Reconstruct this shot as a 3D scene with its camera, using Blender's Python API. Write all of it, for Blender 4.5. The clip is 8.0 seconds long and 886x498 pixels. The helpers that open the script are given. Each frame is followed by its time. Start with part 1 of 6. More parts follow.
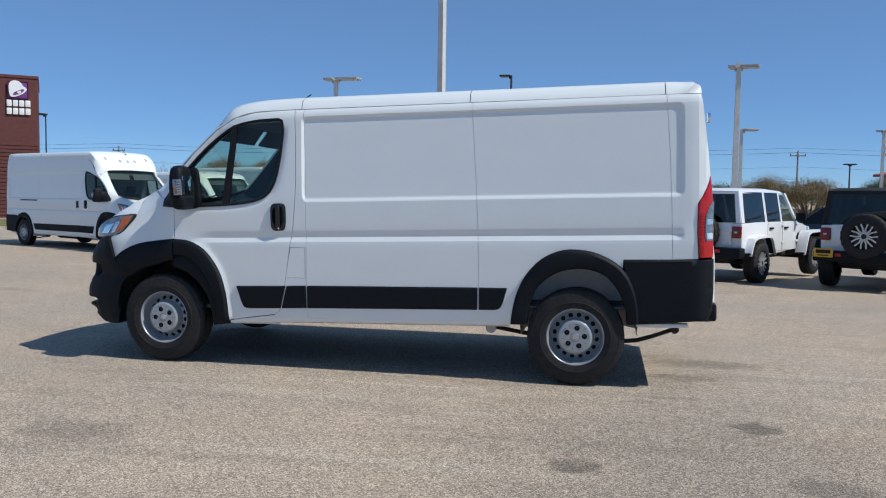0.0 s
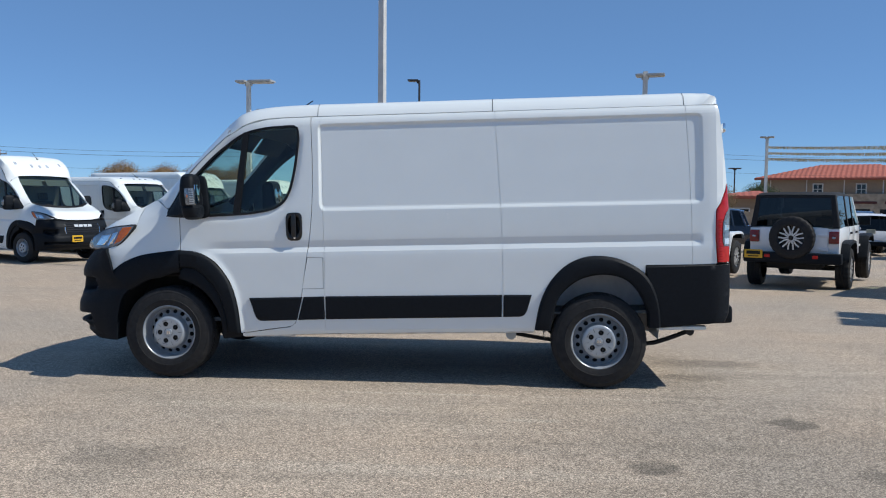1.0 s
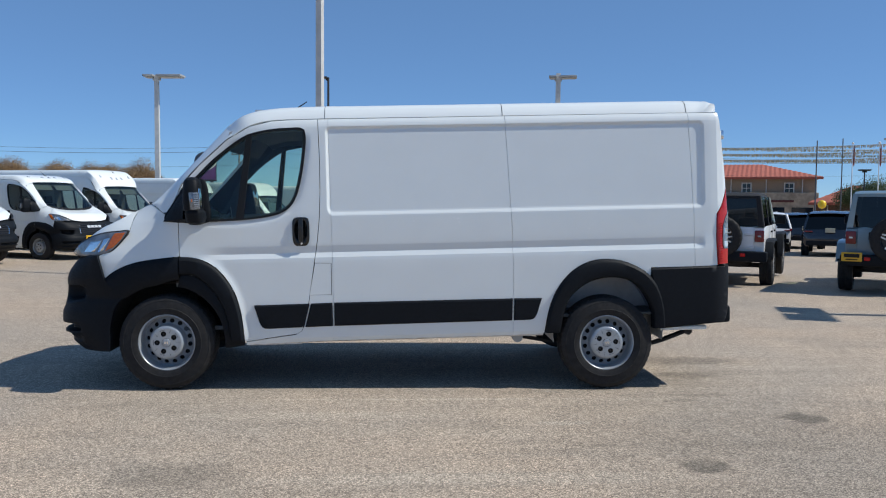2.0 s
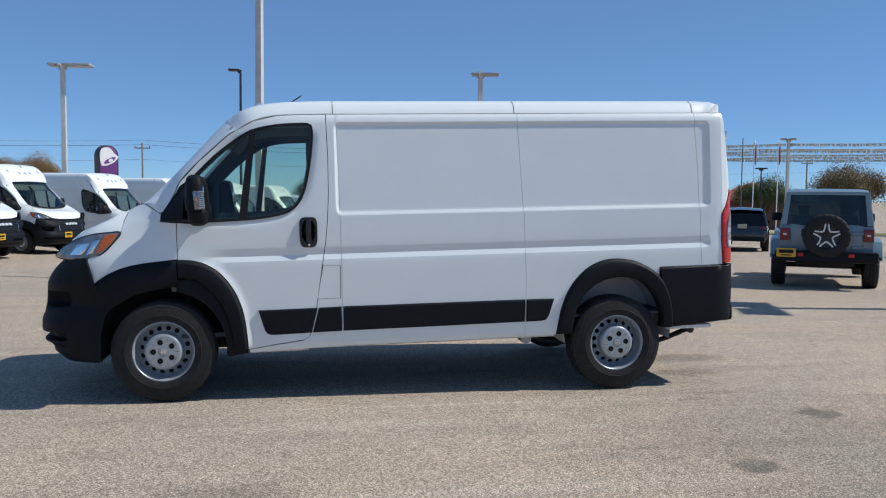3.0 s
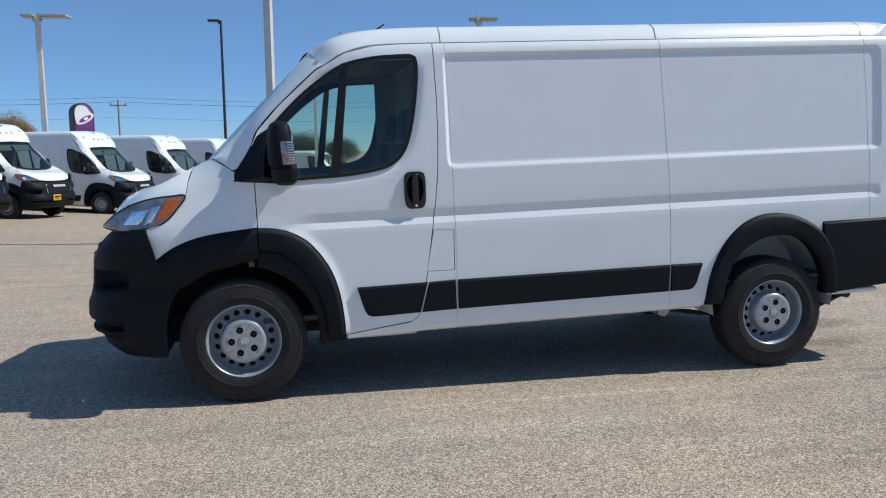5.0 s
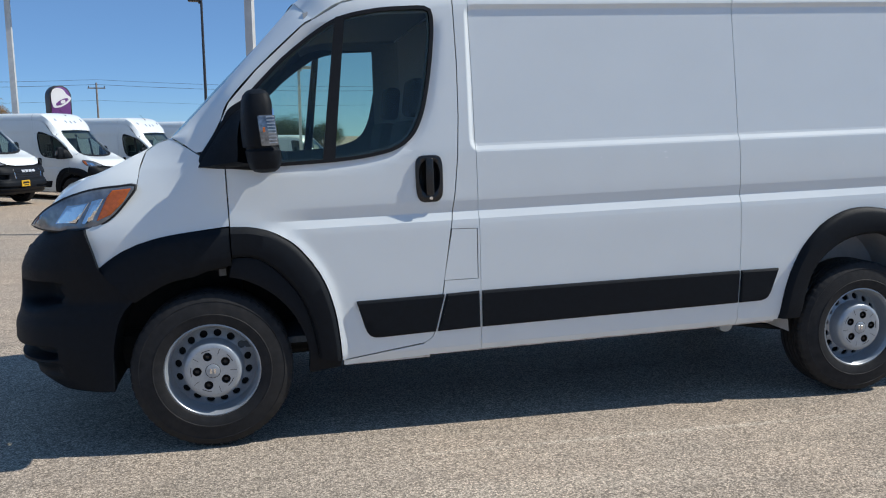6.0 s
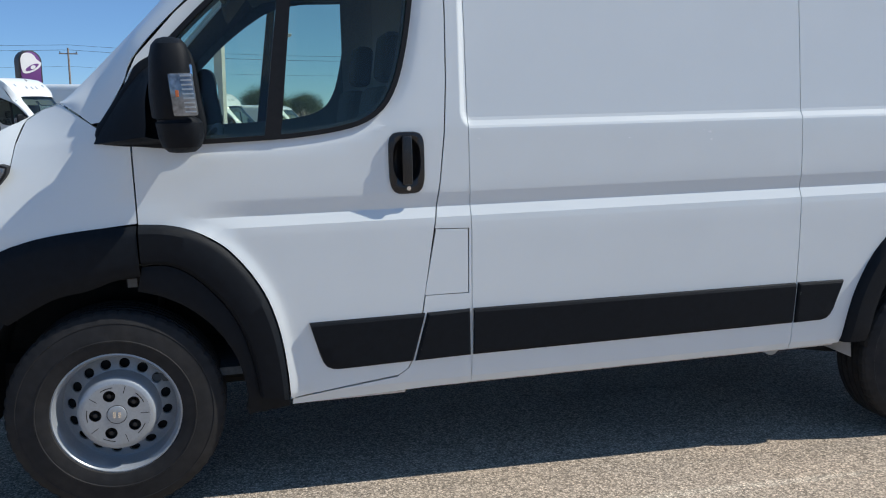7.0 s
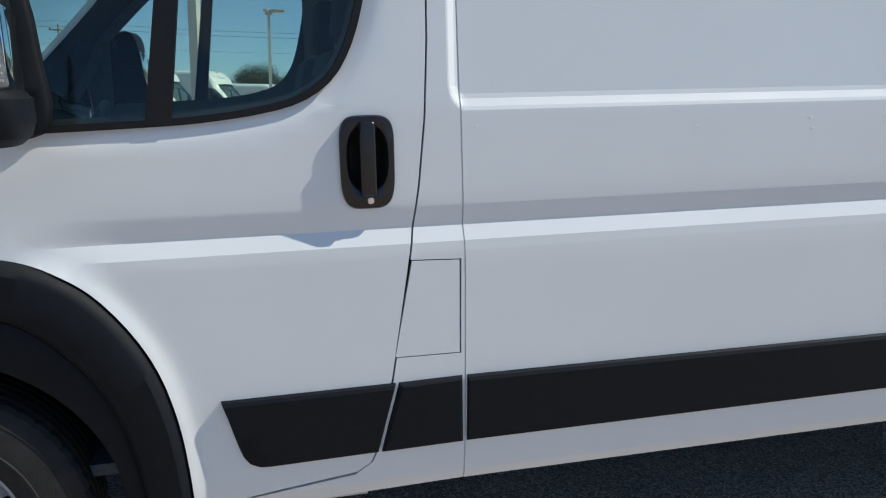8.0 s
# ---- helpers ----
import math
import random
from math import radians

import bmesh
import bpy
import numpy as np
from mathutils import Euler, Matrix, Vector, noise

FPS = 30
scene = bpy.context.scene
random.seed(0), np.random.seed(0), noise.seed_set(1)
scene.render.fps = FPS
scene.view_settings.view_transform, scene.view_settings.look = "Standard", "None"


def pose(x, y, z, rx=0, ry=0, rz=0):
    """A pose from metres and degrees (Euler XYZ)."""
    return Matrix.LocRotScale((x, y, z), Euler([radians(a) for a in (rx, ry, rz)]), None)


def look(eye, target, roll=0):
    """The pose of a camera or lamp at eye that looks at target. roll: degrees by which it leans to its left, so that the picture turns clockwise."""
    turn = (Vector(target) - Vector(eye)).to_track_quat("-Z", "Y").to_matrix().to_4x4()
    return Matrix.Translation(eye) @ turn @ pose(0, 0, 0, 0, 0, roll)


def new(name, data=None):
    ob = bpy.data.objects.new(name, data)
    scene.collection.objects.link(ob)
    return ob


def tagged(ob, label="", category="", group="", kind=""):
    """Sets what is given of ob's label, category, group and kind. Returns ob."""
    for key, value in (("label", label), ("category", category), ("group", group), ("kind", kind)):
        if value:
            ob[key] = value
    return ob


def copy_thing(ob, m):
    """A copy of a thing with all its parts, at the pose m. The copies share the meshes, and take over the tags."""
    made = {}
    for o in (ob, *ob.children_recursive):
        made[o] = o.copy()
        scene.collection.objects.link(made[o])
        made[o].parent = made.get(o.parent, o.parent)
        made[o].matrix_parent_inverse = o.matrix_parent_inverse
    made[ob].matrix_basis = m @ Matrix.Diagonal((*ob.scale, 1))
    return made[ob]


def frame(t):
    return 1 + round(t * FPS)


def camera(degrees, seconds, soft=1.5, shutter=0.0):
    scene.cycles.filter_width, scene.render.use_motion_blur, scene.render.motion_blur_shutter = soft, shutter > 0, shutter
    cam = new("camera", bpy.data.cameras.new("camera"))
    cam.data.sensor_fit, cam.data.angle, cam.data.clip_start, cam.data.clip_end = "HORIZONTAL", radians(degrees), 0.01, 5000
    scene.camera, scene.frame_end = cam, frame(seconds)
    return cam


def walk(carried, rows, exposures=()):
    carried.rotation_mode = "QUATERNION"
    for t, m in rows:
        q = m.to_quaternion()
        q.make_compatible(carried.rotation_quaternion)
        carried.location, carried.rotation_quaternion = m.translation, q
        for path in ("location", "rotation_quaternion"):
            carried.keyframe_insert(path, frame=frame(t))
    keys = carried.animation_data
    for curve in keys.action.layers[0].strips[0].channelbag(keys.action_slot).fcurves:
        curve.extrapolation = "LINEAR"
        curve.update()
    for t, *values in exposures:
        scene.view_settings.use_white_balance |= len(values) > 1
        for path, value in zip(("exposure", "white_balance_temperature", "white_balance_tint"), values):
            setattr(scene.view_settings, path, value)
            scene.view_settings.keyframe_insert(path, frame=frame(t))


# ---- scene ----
from mathutils.geometry import delaunay_2d_cdt

cam = camera(57.4, 8.0, soft=1.1)
PATH = [
    (0, (3.711, -7.163, 1.419), (3.301, -5.21, 1.289), 0.8),
    (0.5, (3.207, -7.205, 1.442), (2.92, -5.229, 1.336), 1.2),
    (1, (2.714, -7.303, 1.443), (2.56, -5.312, 1.325), 0.5),
    (1.2, (2.537, -7.324, 1.458), (2.429, -5.331, 1.327), 0.6),
    (2.3, (1.563, -7.259, 1.486), (1.727, -5.27, 1.367), 0.4),
    (2.5, (1.396, -7.22, 1.485), (1.599, -5.235, 1.349), 0.4),
    (3, (1.019, -7.027, 1.503), (1.352, -5.059, 1.374), 0.6),
    (3.5, (0.663, -6.874, 1.482), (1.011, -4.91, 1.337), 1.6),
    (4, (0.446, -6.626, 1.485), (0.865, -4.681, 1.282), 1.1),
    (4.5, (0.301, -6.228, 1.486), (0.658, -4.277, 1.227), 0.7),
    (4.7, (0.253, -6.058, 1.479), (0.624, -4.106, 1.25), -0.5),
    (5.8, (0.269, -4.976, 1.458), (0.677, -3.042, 1.149), -0.2),
    (6, (0.277, -4.767, 1.438), (0.696, -2.832, 1.158), -0.5),
    (6.5, (0.369, -4.294, 1.432), (0.837, -2.374, 1.127), -0.7),
    (7, (0.473, -3.867, 1.428), (0.936, -1.952, 1.084), 0.4),
    (7.5, (0.555, -3.376, 1.435), (1.138, -1.502, 1.05), -0.0),
    (8, (0.751, -2.91, 1.408), (1.217, -1.004, 1.017), 0.7),
]
walk(cam, [(t, look(eye, target, roll)) for t, eye, target, roll in PATH],
     [(0.0, 0.02, 6500, 10), (4.5, 0.04, 6500, 10), (6.0, 0.08, 6550, 10), (7.0, 0.12, 6600, 10), (8.0, 0.17, 6850, 10)])

# ---------------------------------------------------------------- world and sun
SUN_TO = Vector((0.87, -0.15, 1.0)).normalized()
world = bpy.data.worlds.new("sky")
scene.world = world
world.use_nodes = True
sky = world.node_tree.nodes.new("ShaderNodeTexSky")
sky.sky_type = "NISHITA"
sky.sun_disc = False
sky.sun_elevation = math.asin(SUN_TO.z)
sky.sun_rotation = math.atan2(SUN_TO.x, SUN_TO.y)
sky.altitude, sky.air_density, sky.dust_density, sky.ozone_density = 4200, 1.0, 0.0, 5.0
back = world.node_tree.nodes["Background"]
back.inputs[1].default_value = 0.102
haze = world.node_tree.nodes.new("ShaderNodeBackground")
haze.inputs[0].default_value = (0.172, 0.335, 0.60, 1)
hazy = world.node_tree.nodes.new("ShaderNodeMixShader")
hazy.inputs[0].default_value = 0.42
world.node_tree.links.new(back.outputs[0], hazy.inputs[1])
world.node_tree.links.new(haze.outputs[0], hazy.inputs[2])
world.node_tree.links.new(hazy.outputs[0], world.node_tree.nodes["World Output"].inputs[0])
tint = world.node_tree.nodes.new("ShaderNodeVectorMath")
tint.operation = "MULTIPLY"
tint.inputs[1].default_value = (0.79, 0.99, 1.14)
world.node_tree.links.new(sky.outputs[0], tint.inputs[0])
world.node_tree.links.new(tint.outputs[0], back.inputs[0])
sun_lamp = bpy.data.lights.new("sun", "SUN")
sun_lamp.energy, sun_lamp.angle, sun_lamp.color = 4.35, radians(0.53), (0.965, 0.945, 0.88)
new("sun", sun_lamp).matrix_world = look((0, 0, 60), Vector((0, 0, 60)) - SUN_TO)

# ---------------------------------------------------------------- materials
def material(name, color, rough=0.5, metal=0.0, coat=0.0, spec=0.5, grain=0.0, grain_scale=60.0, stain=0.0, stain_scale=1.5,
             stain_color=None, bump=0.0, bump_scale=200.0, object_random=0.0, rough_vary=0.0):
    m = bpy.data.materials.new(name)
    m.use_nodes = True
    n, l = m.node_tree.nodes, m.node_tree.links
    b = n["Principled BSDF"]
    b.inputs["Roughness"].default_value = rough
    b.inputs["Metallic"].default_value = metal
    b.inputs["Coat Weight"].default_value = coat
    b.inputs["Coat Roughness"].default_value = 0.04
    b.inputs["Specular IOR Level"].default_value = spec
    b.inputs["Base Color"].default_value = (*color, 1)
    tc = n.new("ShaderNodeTexCoord")
    out = None
    if grain or stain or object_random:
        base = n.new("ShaderNodeRGB")
        base.outputs[0].default_value = (*color, 1)
        out = base.outputs[0]
    if stain:
        t = n.new("ShaderNodeTexNoise")
        t.inputs["Scale"].default_value = stain_scale
        t.inputs["Detail"].default_value = 6
        l.new(tc.outputs["Object"], t.inputs["Vector"])
        r = n.new("ShaderNodeMapRange")
        r.inputs[1].default_value, r.inputs[2].default_value, r.inputs[4].default_value = 0.45, 0.75, stain
        l.new(t.outputs[0], r.inputs[0])
        x = n.new("ShaderNodeMix")
        x.data_type = "RGBA"
        x.inputs[7].default_value = (*(stain_color or [c * 0.5 for c in color]), 1)
        l.new(r.outputs[0], x.inputs[0])
        l.new(out, x.inputs[6])
        out = x.outputs[2]
    if grain:
        t = n.new("ShaderNodeTexNoise")
        t.inputs["Scale"].default_value = grain_scale
        t.inputs["Detail"].default_value = 4
        l.new(tc.outputs["Object"], t.inputs["Vector"])
        r = n.new("ShaderNodeMapRange")
        r.inputs[1].default_value, r.inputs[2].default_value = 0.3, 0.7
        r.inputs[3].default_value, r.inputs[4].default_value = 1 - grain, 1 + grain
        l.new(t.outputs[0], r.inputs[0])
        x = n.new("ShaderNodeVectorMath")
        x.operation = "SCALE"
        l.new(out, x.inputs[0])
        l.new(r.outputs[0], x.inputs[3])
        out = x.outputs[0]
    if object_random:
        o = n.new("ShaderNodeObjectInfo")
        r = n.new("ShaderNodeMapRange")
        r.inputs[3].default_value, r.inputs[4].default_value = 1 - object_random, 1 + object_random
        l.new(o.outputs["Random"], r.inputs[0])
        x = n.new("ShaderNodeVectorMath")
        x.operation = "SCALE"
        l.new(out, x.inputs[0])
        l.new(r.outputs[0], x.inputs[3])
        out = x.outputs[0]
    if out:
        l.new(out, b.inputs["Base Color"])
    if rough_vary:
        t = n.new("ShaderNodeTexNoise")
        t.inputs["Scale"].default_value = 9
        t.inputs["Detail"].default_value = 5
        l.new(tc.outputs["Object"], t.inputs["Vector"])
        r = n.new("ShaderNodeMapRange")
        r.inputs[1].default_value, r.inputs[2].default_value = 0.3, 0.7
        r.inputs[3].default_value, r.inputs[4].default_value = rough - rough_vary, rough + rough_vary
        l.new(t.outputs[0], r.inputs[0])
        l.new(r.outputs[0], b.inputs["Roughness"])
    if bump:
        t = n.new("ShaderNodeTexNoise")
        t.inputs["Scale"].default_value = bump_scale
        t.inputs["Detail"].default_value = 3
        l.new(tc.outputs["Object"], t.inputs["Vector"])
        u = n.new("ShaderNodeBump")
        u.inputs["Strength"].default_value = bump
        u.inputs["Distance"].default_value = 0.004
        l.new(t.outputs[0], u.inputs["Height"])
        l.new(u.outputs[0], b.inputs["Normal"])
    return m


def glass(name, tint, rough=0.0):
    """A thin pane: tinted see-through with a sharp gloss."""
    m = bpy.data.materials.new(name)
    m.use_nodes = True
    n, l = m.node_tree.nodes, m.node_tree.links
    n.remove(n["Principled BSDF"])
    tr = n.new("ShaderNodeBsdfTransparent")
    tr.inputs[0].default_value = (*tint, 1)
    gl = n.new("ShaderNodeBsdfGlossy")
    gl.inputs["Roughness"].default_value = rough
    lw = n.new("ShaderNodeLayerWeight")
    lw.inputs[0].default_value = 0.5
    pw = n.new("ShaderNodeMath")
    pw.operation = "POWER"
    pw.inputs[1].default_value = 4.0
    l.new(lw.outputs["Facing"], pw.inputs[0])
    fr = n.new("ShaderNodeMapRange")
    fr.inputs[3].default_value, fr.inputs[4].default_value = 0.045, 0.85
    l.new(pw.outputs[0], fr.inputs[0])
    mx = n.new("ShaderNodeMixShader")
    l.new(fr.outputs[0], mx.inputs[0])
    l.new(tr.outputs[0], mx.inputs[1])
    l.new(gl.outputs[0], mx.inputs[2])
    l.new(mx.outputs[0], n["Material Output"].inputs[0])
    return m


M_WHITE = material("white_paint", (0.757, 0.795, 0.795), 0.32, coat=0.6, grain=0.012, grain_scale=3, stain=0.05, stain_scale=4,
                   stain_color=(0.66, 0.66, 0.64), rough_vary=0.04)
M_BLACKP = material("black_plastic", (0.0042, 0.0064, 0.0098), 0.6, spec=0.2, grain=0.2, grain_scale=40, bump=0.25, bump_scale=700)
M_GLOSSB = material("gloss_black_plastic", (0.012, 0.012, 0.013), 0.25, grain=0.15, grain_scale=50)
M_RUBBER = material("tyre_rubber", (0.017, 0.017, 0.018), 0.7, spec=0.3, grain=0.25, grain_scale=30, stain=0.5, stain_scale=9, stain_color=(0.030, 0.027, 0.024), bump=0.3, bump_scale=300)
M_GASKET = material("rubber_gasket", (0.008, 0.008, 0.009), 0.5, spec=0.3, grain=0.2, grain_scale=60)
M_SILVER = material("silver_wheel_paint", (0.37, 0.40, 0.43), 0.34, metal=0.35, grain=0.06, grain_scale=120, stain=0.15, stain_scale=20, stain_color=(0.3, 0.29, 0.27))
M_DARKMETAL = material("dark_metal", (0.035, 0.033, 0.032), 0.6, metal=0.4, grain=0.3, grain_scale=25, stain=0.5, stain_scale=8, stain_color=(0.06, 0.045, 0.035))
M_CHROME = material("chrome", (0.75, 0.76, 0.78), 0.12, metal=1.0, grain=0.03, grain_scale=30)
M_LINER = material("wheel_liner", (0.015, 0.015, 0.015), 0.85, grain=0.3, grain_scale=30)
M_PRIMER = material("wheelhouse_paint", (0.62, 0.63, 0.64), 0.6, grain=0.05, grain_scale=20, stain=0.3, stain_scale=6, stain_color=(0.35, 0.33, 0.3))
M_SILL = material("dirty_white_paint", (0.66, 0.65, 0.62), 0.5, grain=0.06, grain_scale=30, stain=0.8, stain_scale=14, stain_color=(0.24, 0.17, 0.11))
M_CHIP = material("bright_chip", (0.92, 0.93, 0.94), 0.25, grain=0.05, grain_scale=90)
M_INTERIOR = material("dark_trim", (0.075, 0.085, 0.092), 0.75, grain=0.2, grain_scale=60, bump=0.2, bump_scale=500)
M_HEADLINER = material("grey_headliner", (0.22, 0.23, 0.24), 0.9, grain=0.1, grain_scale=100)
M_CLOTH = material("seat_cloth", (0.05, 0.054, 0.06), 0.95, grain=0.25, grain_scale=150, bump=0.4, bump_scale=400)
M_RED = material("red_lens", (0.44, 0.008, 0.008), 0.2, coat=0.25, spec=0.4, grain=0.15, grain_scale=35)
# the red lens again, with the shade on the cars' backs put into its colour
M_RED_SHADED = material("shaded_red_lens", (0.17, 0.006, 0.008), 0.25, coat=0.2, grain=0.2, grain_scale=35)
M_AMBER = material("amber_lens", (0.62, 0.13, 0.012), 0.15, coat=0.5, grain=0.15, grain_scale=60)
M_CLEAR = material("clear_lens", (0.62, 0.66, 0.70), 0.10, metal=0.35, coat=1.0, grain=0.35, grain_scale=22)
M_LENS_DARK = material("lamp_reflector", (0.17, 0.19, 0.215), 0.14, metal=0.3, coat=1.0, grain=0.5, grain_scale=14)
M_LENS_RIB = material("ribbed_clear_lens", (0.22, 0.245, 0.27), 0.16, metal=0.5, coat=0.8, grain=0.45, grain_scale=60)
M_GLASS = glass("tinted_glass", (0.76, 0.85, 0.76))
M_GLASS_DARK = glass("privacy_glass", (0.018, 0.022, 0.027))
M_PLATE = material("yellow_plate", (0.66, 0.38, 0.02), 0.4, grain=0.05, grain_scale=40)
M_BADGE = material("pale_badge", (0.62, 0.64, 0.66), 0.3, metal=0.3, grain=0.05, grain_scale=30)
M_MIRROR = material("mirror_glass", (0.85, 0.87, 0.88), 0.02, metal=1.0)


# ---------------------------------------------------------------- mesh helpers
def finish(bm, sharp=32, loose=True):
    bmesh.ops.recalc_face_normals(bm, faces=bm.faces)
    for f in bm.faces:
        f.smooth = True
    limit = radians(sharp)
    for e in bm.edges:
        if len(e.link_faces) == 2 and e.calc_face_angle(0) > limit:
            e.smooth = False


def part(name, bm, mat, parent=None, label="", sharp=32, flip=False):
    finish(bm, sharp)
    if flip:
        bmesh.ops.reverse_faces(bm, faces=bm.faces)
    me = bpy.data.meshes.new(name)
    bm.to_mesh(me)
    bm.free()
    me.materials.append(mat)
    ob = new(name, me)
    ob.parent = parent
    return tagged(ob, label) if label else ob


def empty(name, m=None):
    ob = new(name)
    ob.empty_display_size = 0.2
    if m is not None:
        ob.matrix_world = m
    return ob


def box(bm, lo, hi, bevel=0.0, seg=2, turn=None):
    r = bmesh.ops.create_cube(bm, size=1)
    c = [(a + b) / 2 for a, b in zip(lo, hi)]
    s = [b - a for a, b in zip(lo, hi)]
    m = Matrix.Translation(c) @ (turn or Matrix()) @ Matrix.Diagonal((*s, 1))
    bmesh.ops.transform(bm, matrix=m, verts=r["verts"])
    if bevel:
        es = {e for v in r["verts"] for e in v.link_edges}
        bmesh.ops.bevel(bm, geom=list(es), offset=bevel, segments=seg, affect="EDGES", profile=0.6)
    return bm


def rod(bm, a, b, r1, r2=None, n=10, caps=True):
    a, b = Vector(a), Vector(b)
    d = b - a
    m = Matrix.Translation((a + b) / 2) @ d.to_track_quat("Z", "Y").to_matrix().to_4x4()
    bmesh.ops.create_cone(bm, cap_ends=caps, segments=n, radius1=r1, radius2=r1 if r2 is None else r2, depth=d.length, matrix=m)
    return bm


def tube(bm, pts, r, n=8):
    """A bent round bar through the points."""
    rings = []
    pts = [Vector(p) for p in pts]
    for i, p in enumerate(pts):
        d = (pts[min(i + 1, len(pts) - 1)] - pts[max(i - 1, 0)]).normalized()
        side = d.cross(Vector((0, 0, 1)) if abs(d.z) < 0.9 else Vector((1, 0, 0))).normalized()
        up = side.cross(d)
        rings.append([bm.verts.new(p + r * (math.cos(k * 2 * math.pi / n) * side + math.sin(k * 2 * math.pi / n) * up)) for k in range(n)])
    for a, b in zip(rings, rings[1:]):
        for k in range(n):
            bm.faces.new((a[k], a[(k + 1) % n], b[(k + 1) % n], b[k]))
    bm.faces.new(rings[0][::-1])
    bm.faces.new(rings[-1])
    return bm


def resample(line, n):
    """n points evenly along a polyline, after rounding it by a Catmull-Rom pass."""
    p = np.array(line, float)
    if len(p) > 2:
        q = np.vstack([2 * p[0] - p[1], p, 2 * p[-1] - p[-2]])
        out = []
        for i in range(1, len(q) - 2):
            for t in np.linspace(0, 1, 8, endpoint=False):
                a, b, c, d = q[i - 1], q[i], q[i + 1], q[i + 2]
                out.append(0.5 * (2 * b + (c - a) * t + (2 * a - 5 * b + 4 * c - d) * t * t + (3 * b - a - 3 * c + d) * t ** 3))
        out.append(p[-1])
        p = np.array(out)
    s = np.r_[0, np.cumsum(np.linalg.norm(np.diff(p, axis=0), axis=1))]
    return np.stack([np.interp(np.linspace(0, s[-1], n), s, p[:, k]) for k in range(p.shape[1])], 1)


def loft(bm, lines, n=24, smooth=True):
    """A skin over polylines in space."""
    rows = [[bm.verts.new(v) for v in (resample(l, n) if smooth else l)] for l in lines]
    for a, b in zip(rows, rows[1:]):
        for k in range(len(a) - 1):
            try:
                bm.faces.new((a[k], a[k + 1], b[k + 1], b[k]))
            except ValueError:
                pass
    return rows


def lathe(bm, profile, axis_m, n=48, closed=False):
    """Turns (radius, along) pairs round the local y axis of axis_m."""
    rings = []
    for r, y in profile:
        if r < 1e-6:
            rings.append([bm.verts.new(axis_m @ Vector((0, y, 0)))])
        else:
            rings.append([bm.verts.new(axis_m @ Vector((r * math.cos(2 * math.pi * k / n), y, r * math.sin(2 * math.pi * k / n)))) for k in range(n)])
    pairs = list(zip(rings, rings[1:])) + ([(rings[-1], rings[0])] if closed else [])
    for a, b in pairs:
        for k in range(n):
            q = [a[k % len(a)], a[(k + 1) % len(a)], b[(k + 1) % len(b)], b[k % len(b)]]
            u = []
            [u.append(v) for v in q if v not in u]
            if len(u) > 2:
                bm.faces.new(u)
    return bm


def inside(poly, pts):
    x, y = pts[:, 0], pts[:, 1]
    c = np.zeros(len(pts), bool)
    for (x1, y1), (x2, y2) in zip(poly, np.roll(poly, -1, 0)):
        if y1 != y2:
            c ^= ((y1 > y) != (y2 > y)) & (x < (x2 - x1) * (y - y1) / (y2 - y1) + x1)
    return c


def edge_distance(poly, pts):
    d = np.full(len(pts), 9.0)
    for a, b in zip(poly, np.roll(poly, -1, 0)):
        ab = b - a
        t = np.clip(((pts - a) @ ab) / max(ab @ ab, 1e-12), 0, 1)
        d = np.minimum(d, np.linalg.norm(pts - a - t[:, None] * ab, axis=1))
    return d


def densify(poly, step, levels):
    out = []
    poly = np.array(poly, float)
    for a, b in zip(poly, np.roll(poly, -1, 0)):
        n = max(1, int(np.ceil(np.linalg.norm(b - a) / step)))
        ts = list(np.arange(n) / n)
        if abs(b[1] - a[1]) > 1e-6:
            ts += [t for t in ((z - a[1]) / (b[1] - a[1]) for z in levels) if 0.02 < t < 0.98]
        out += [a + t * (b - a) for t in sorted(ts)]
    return np.array(out)


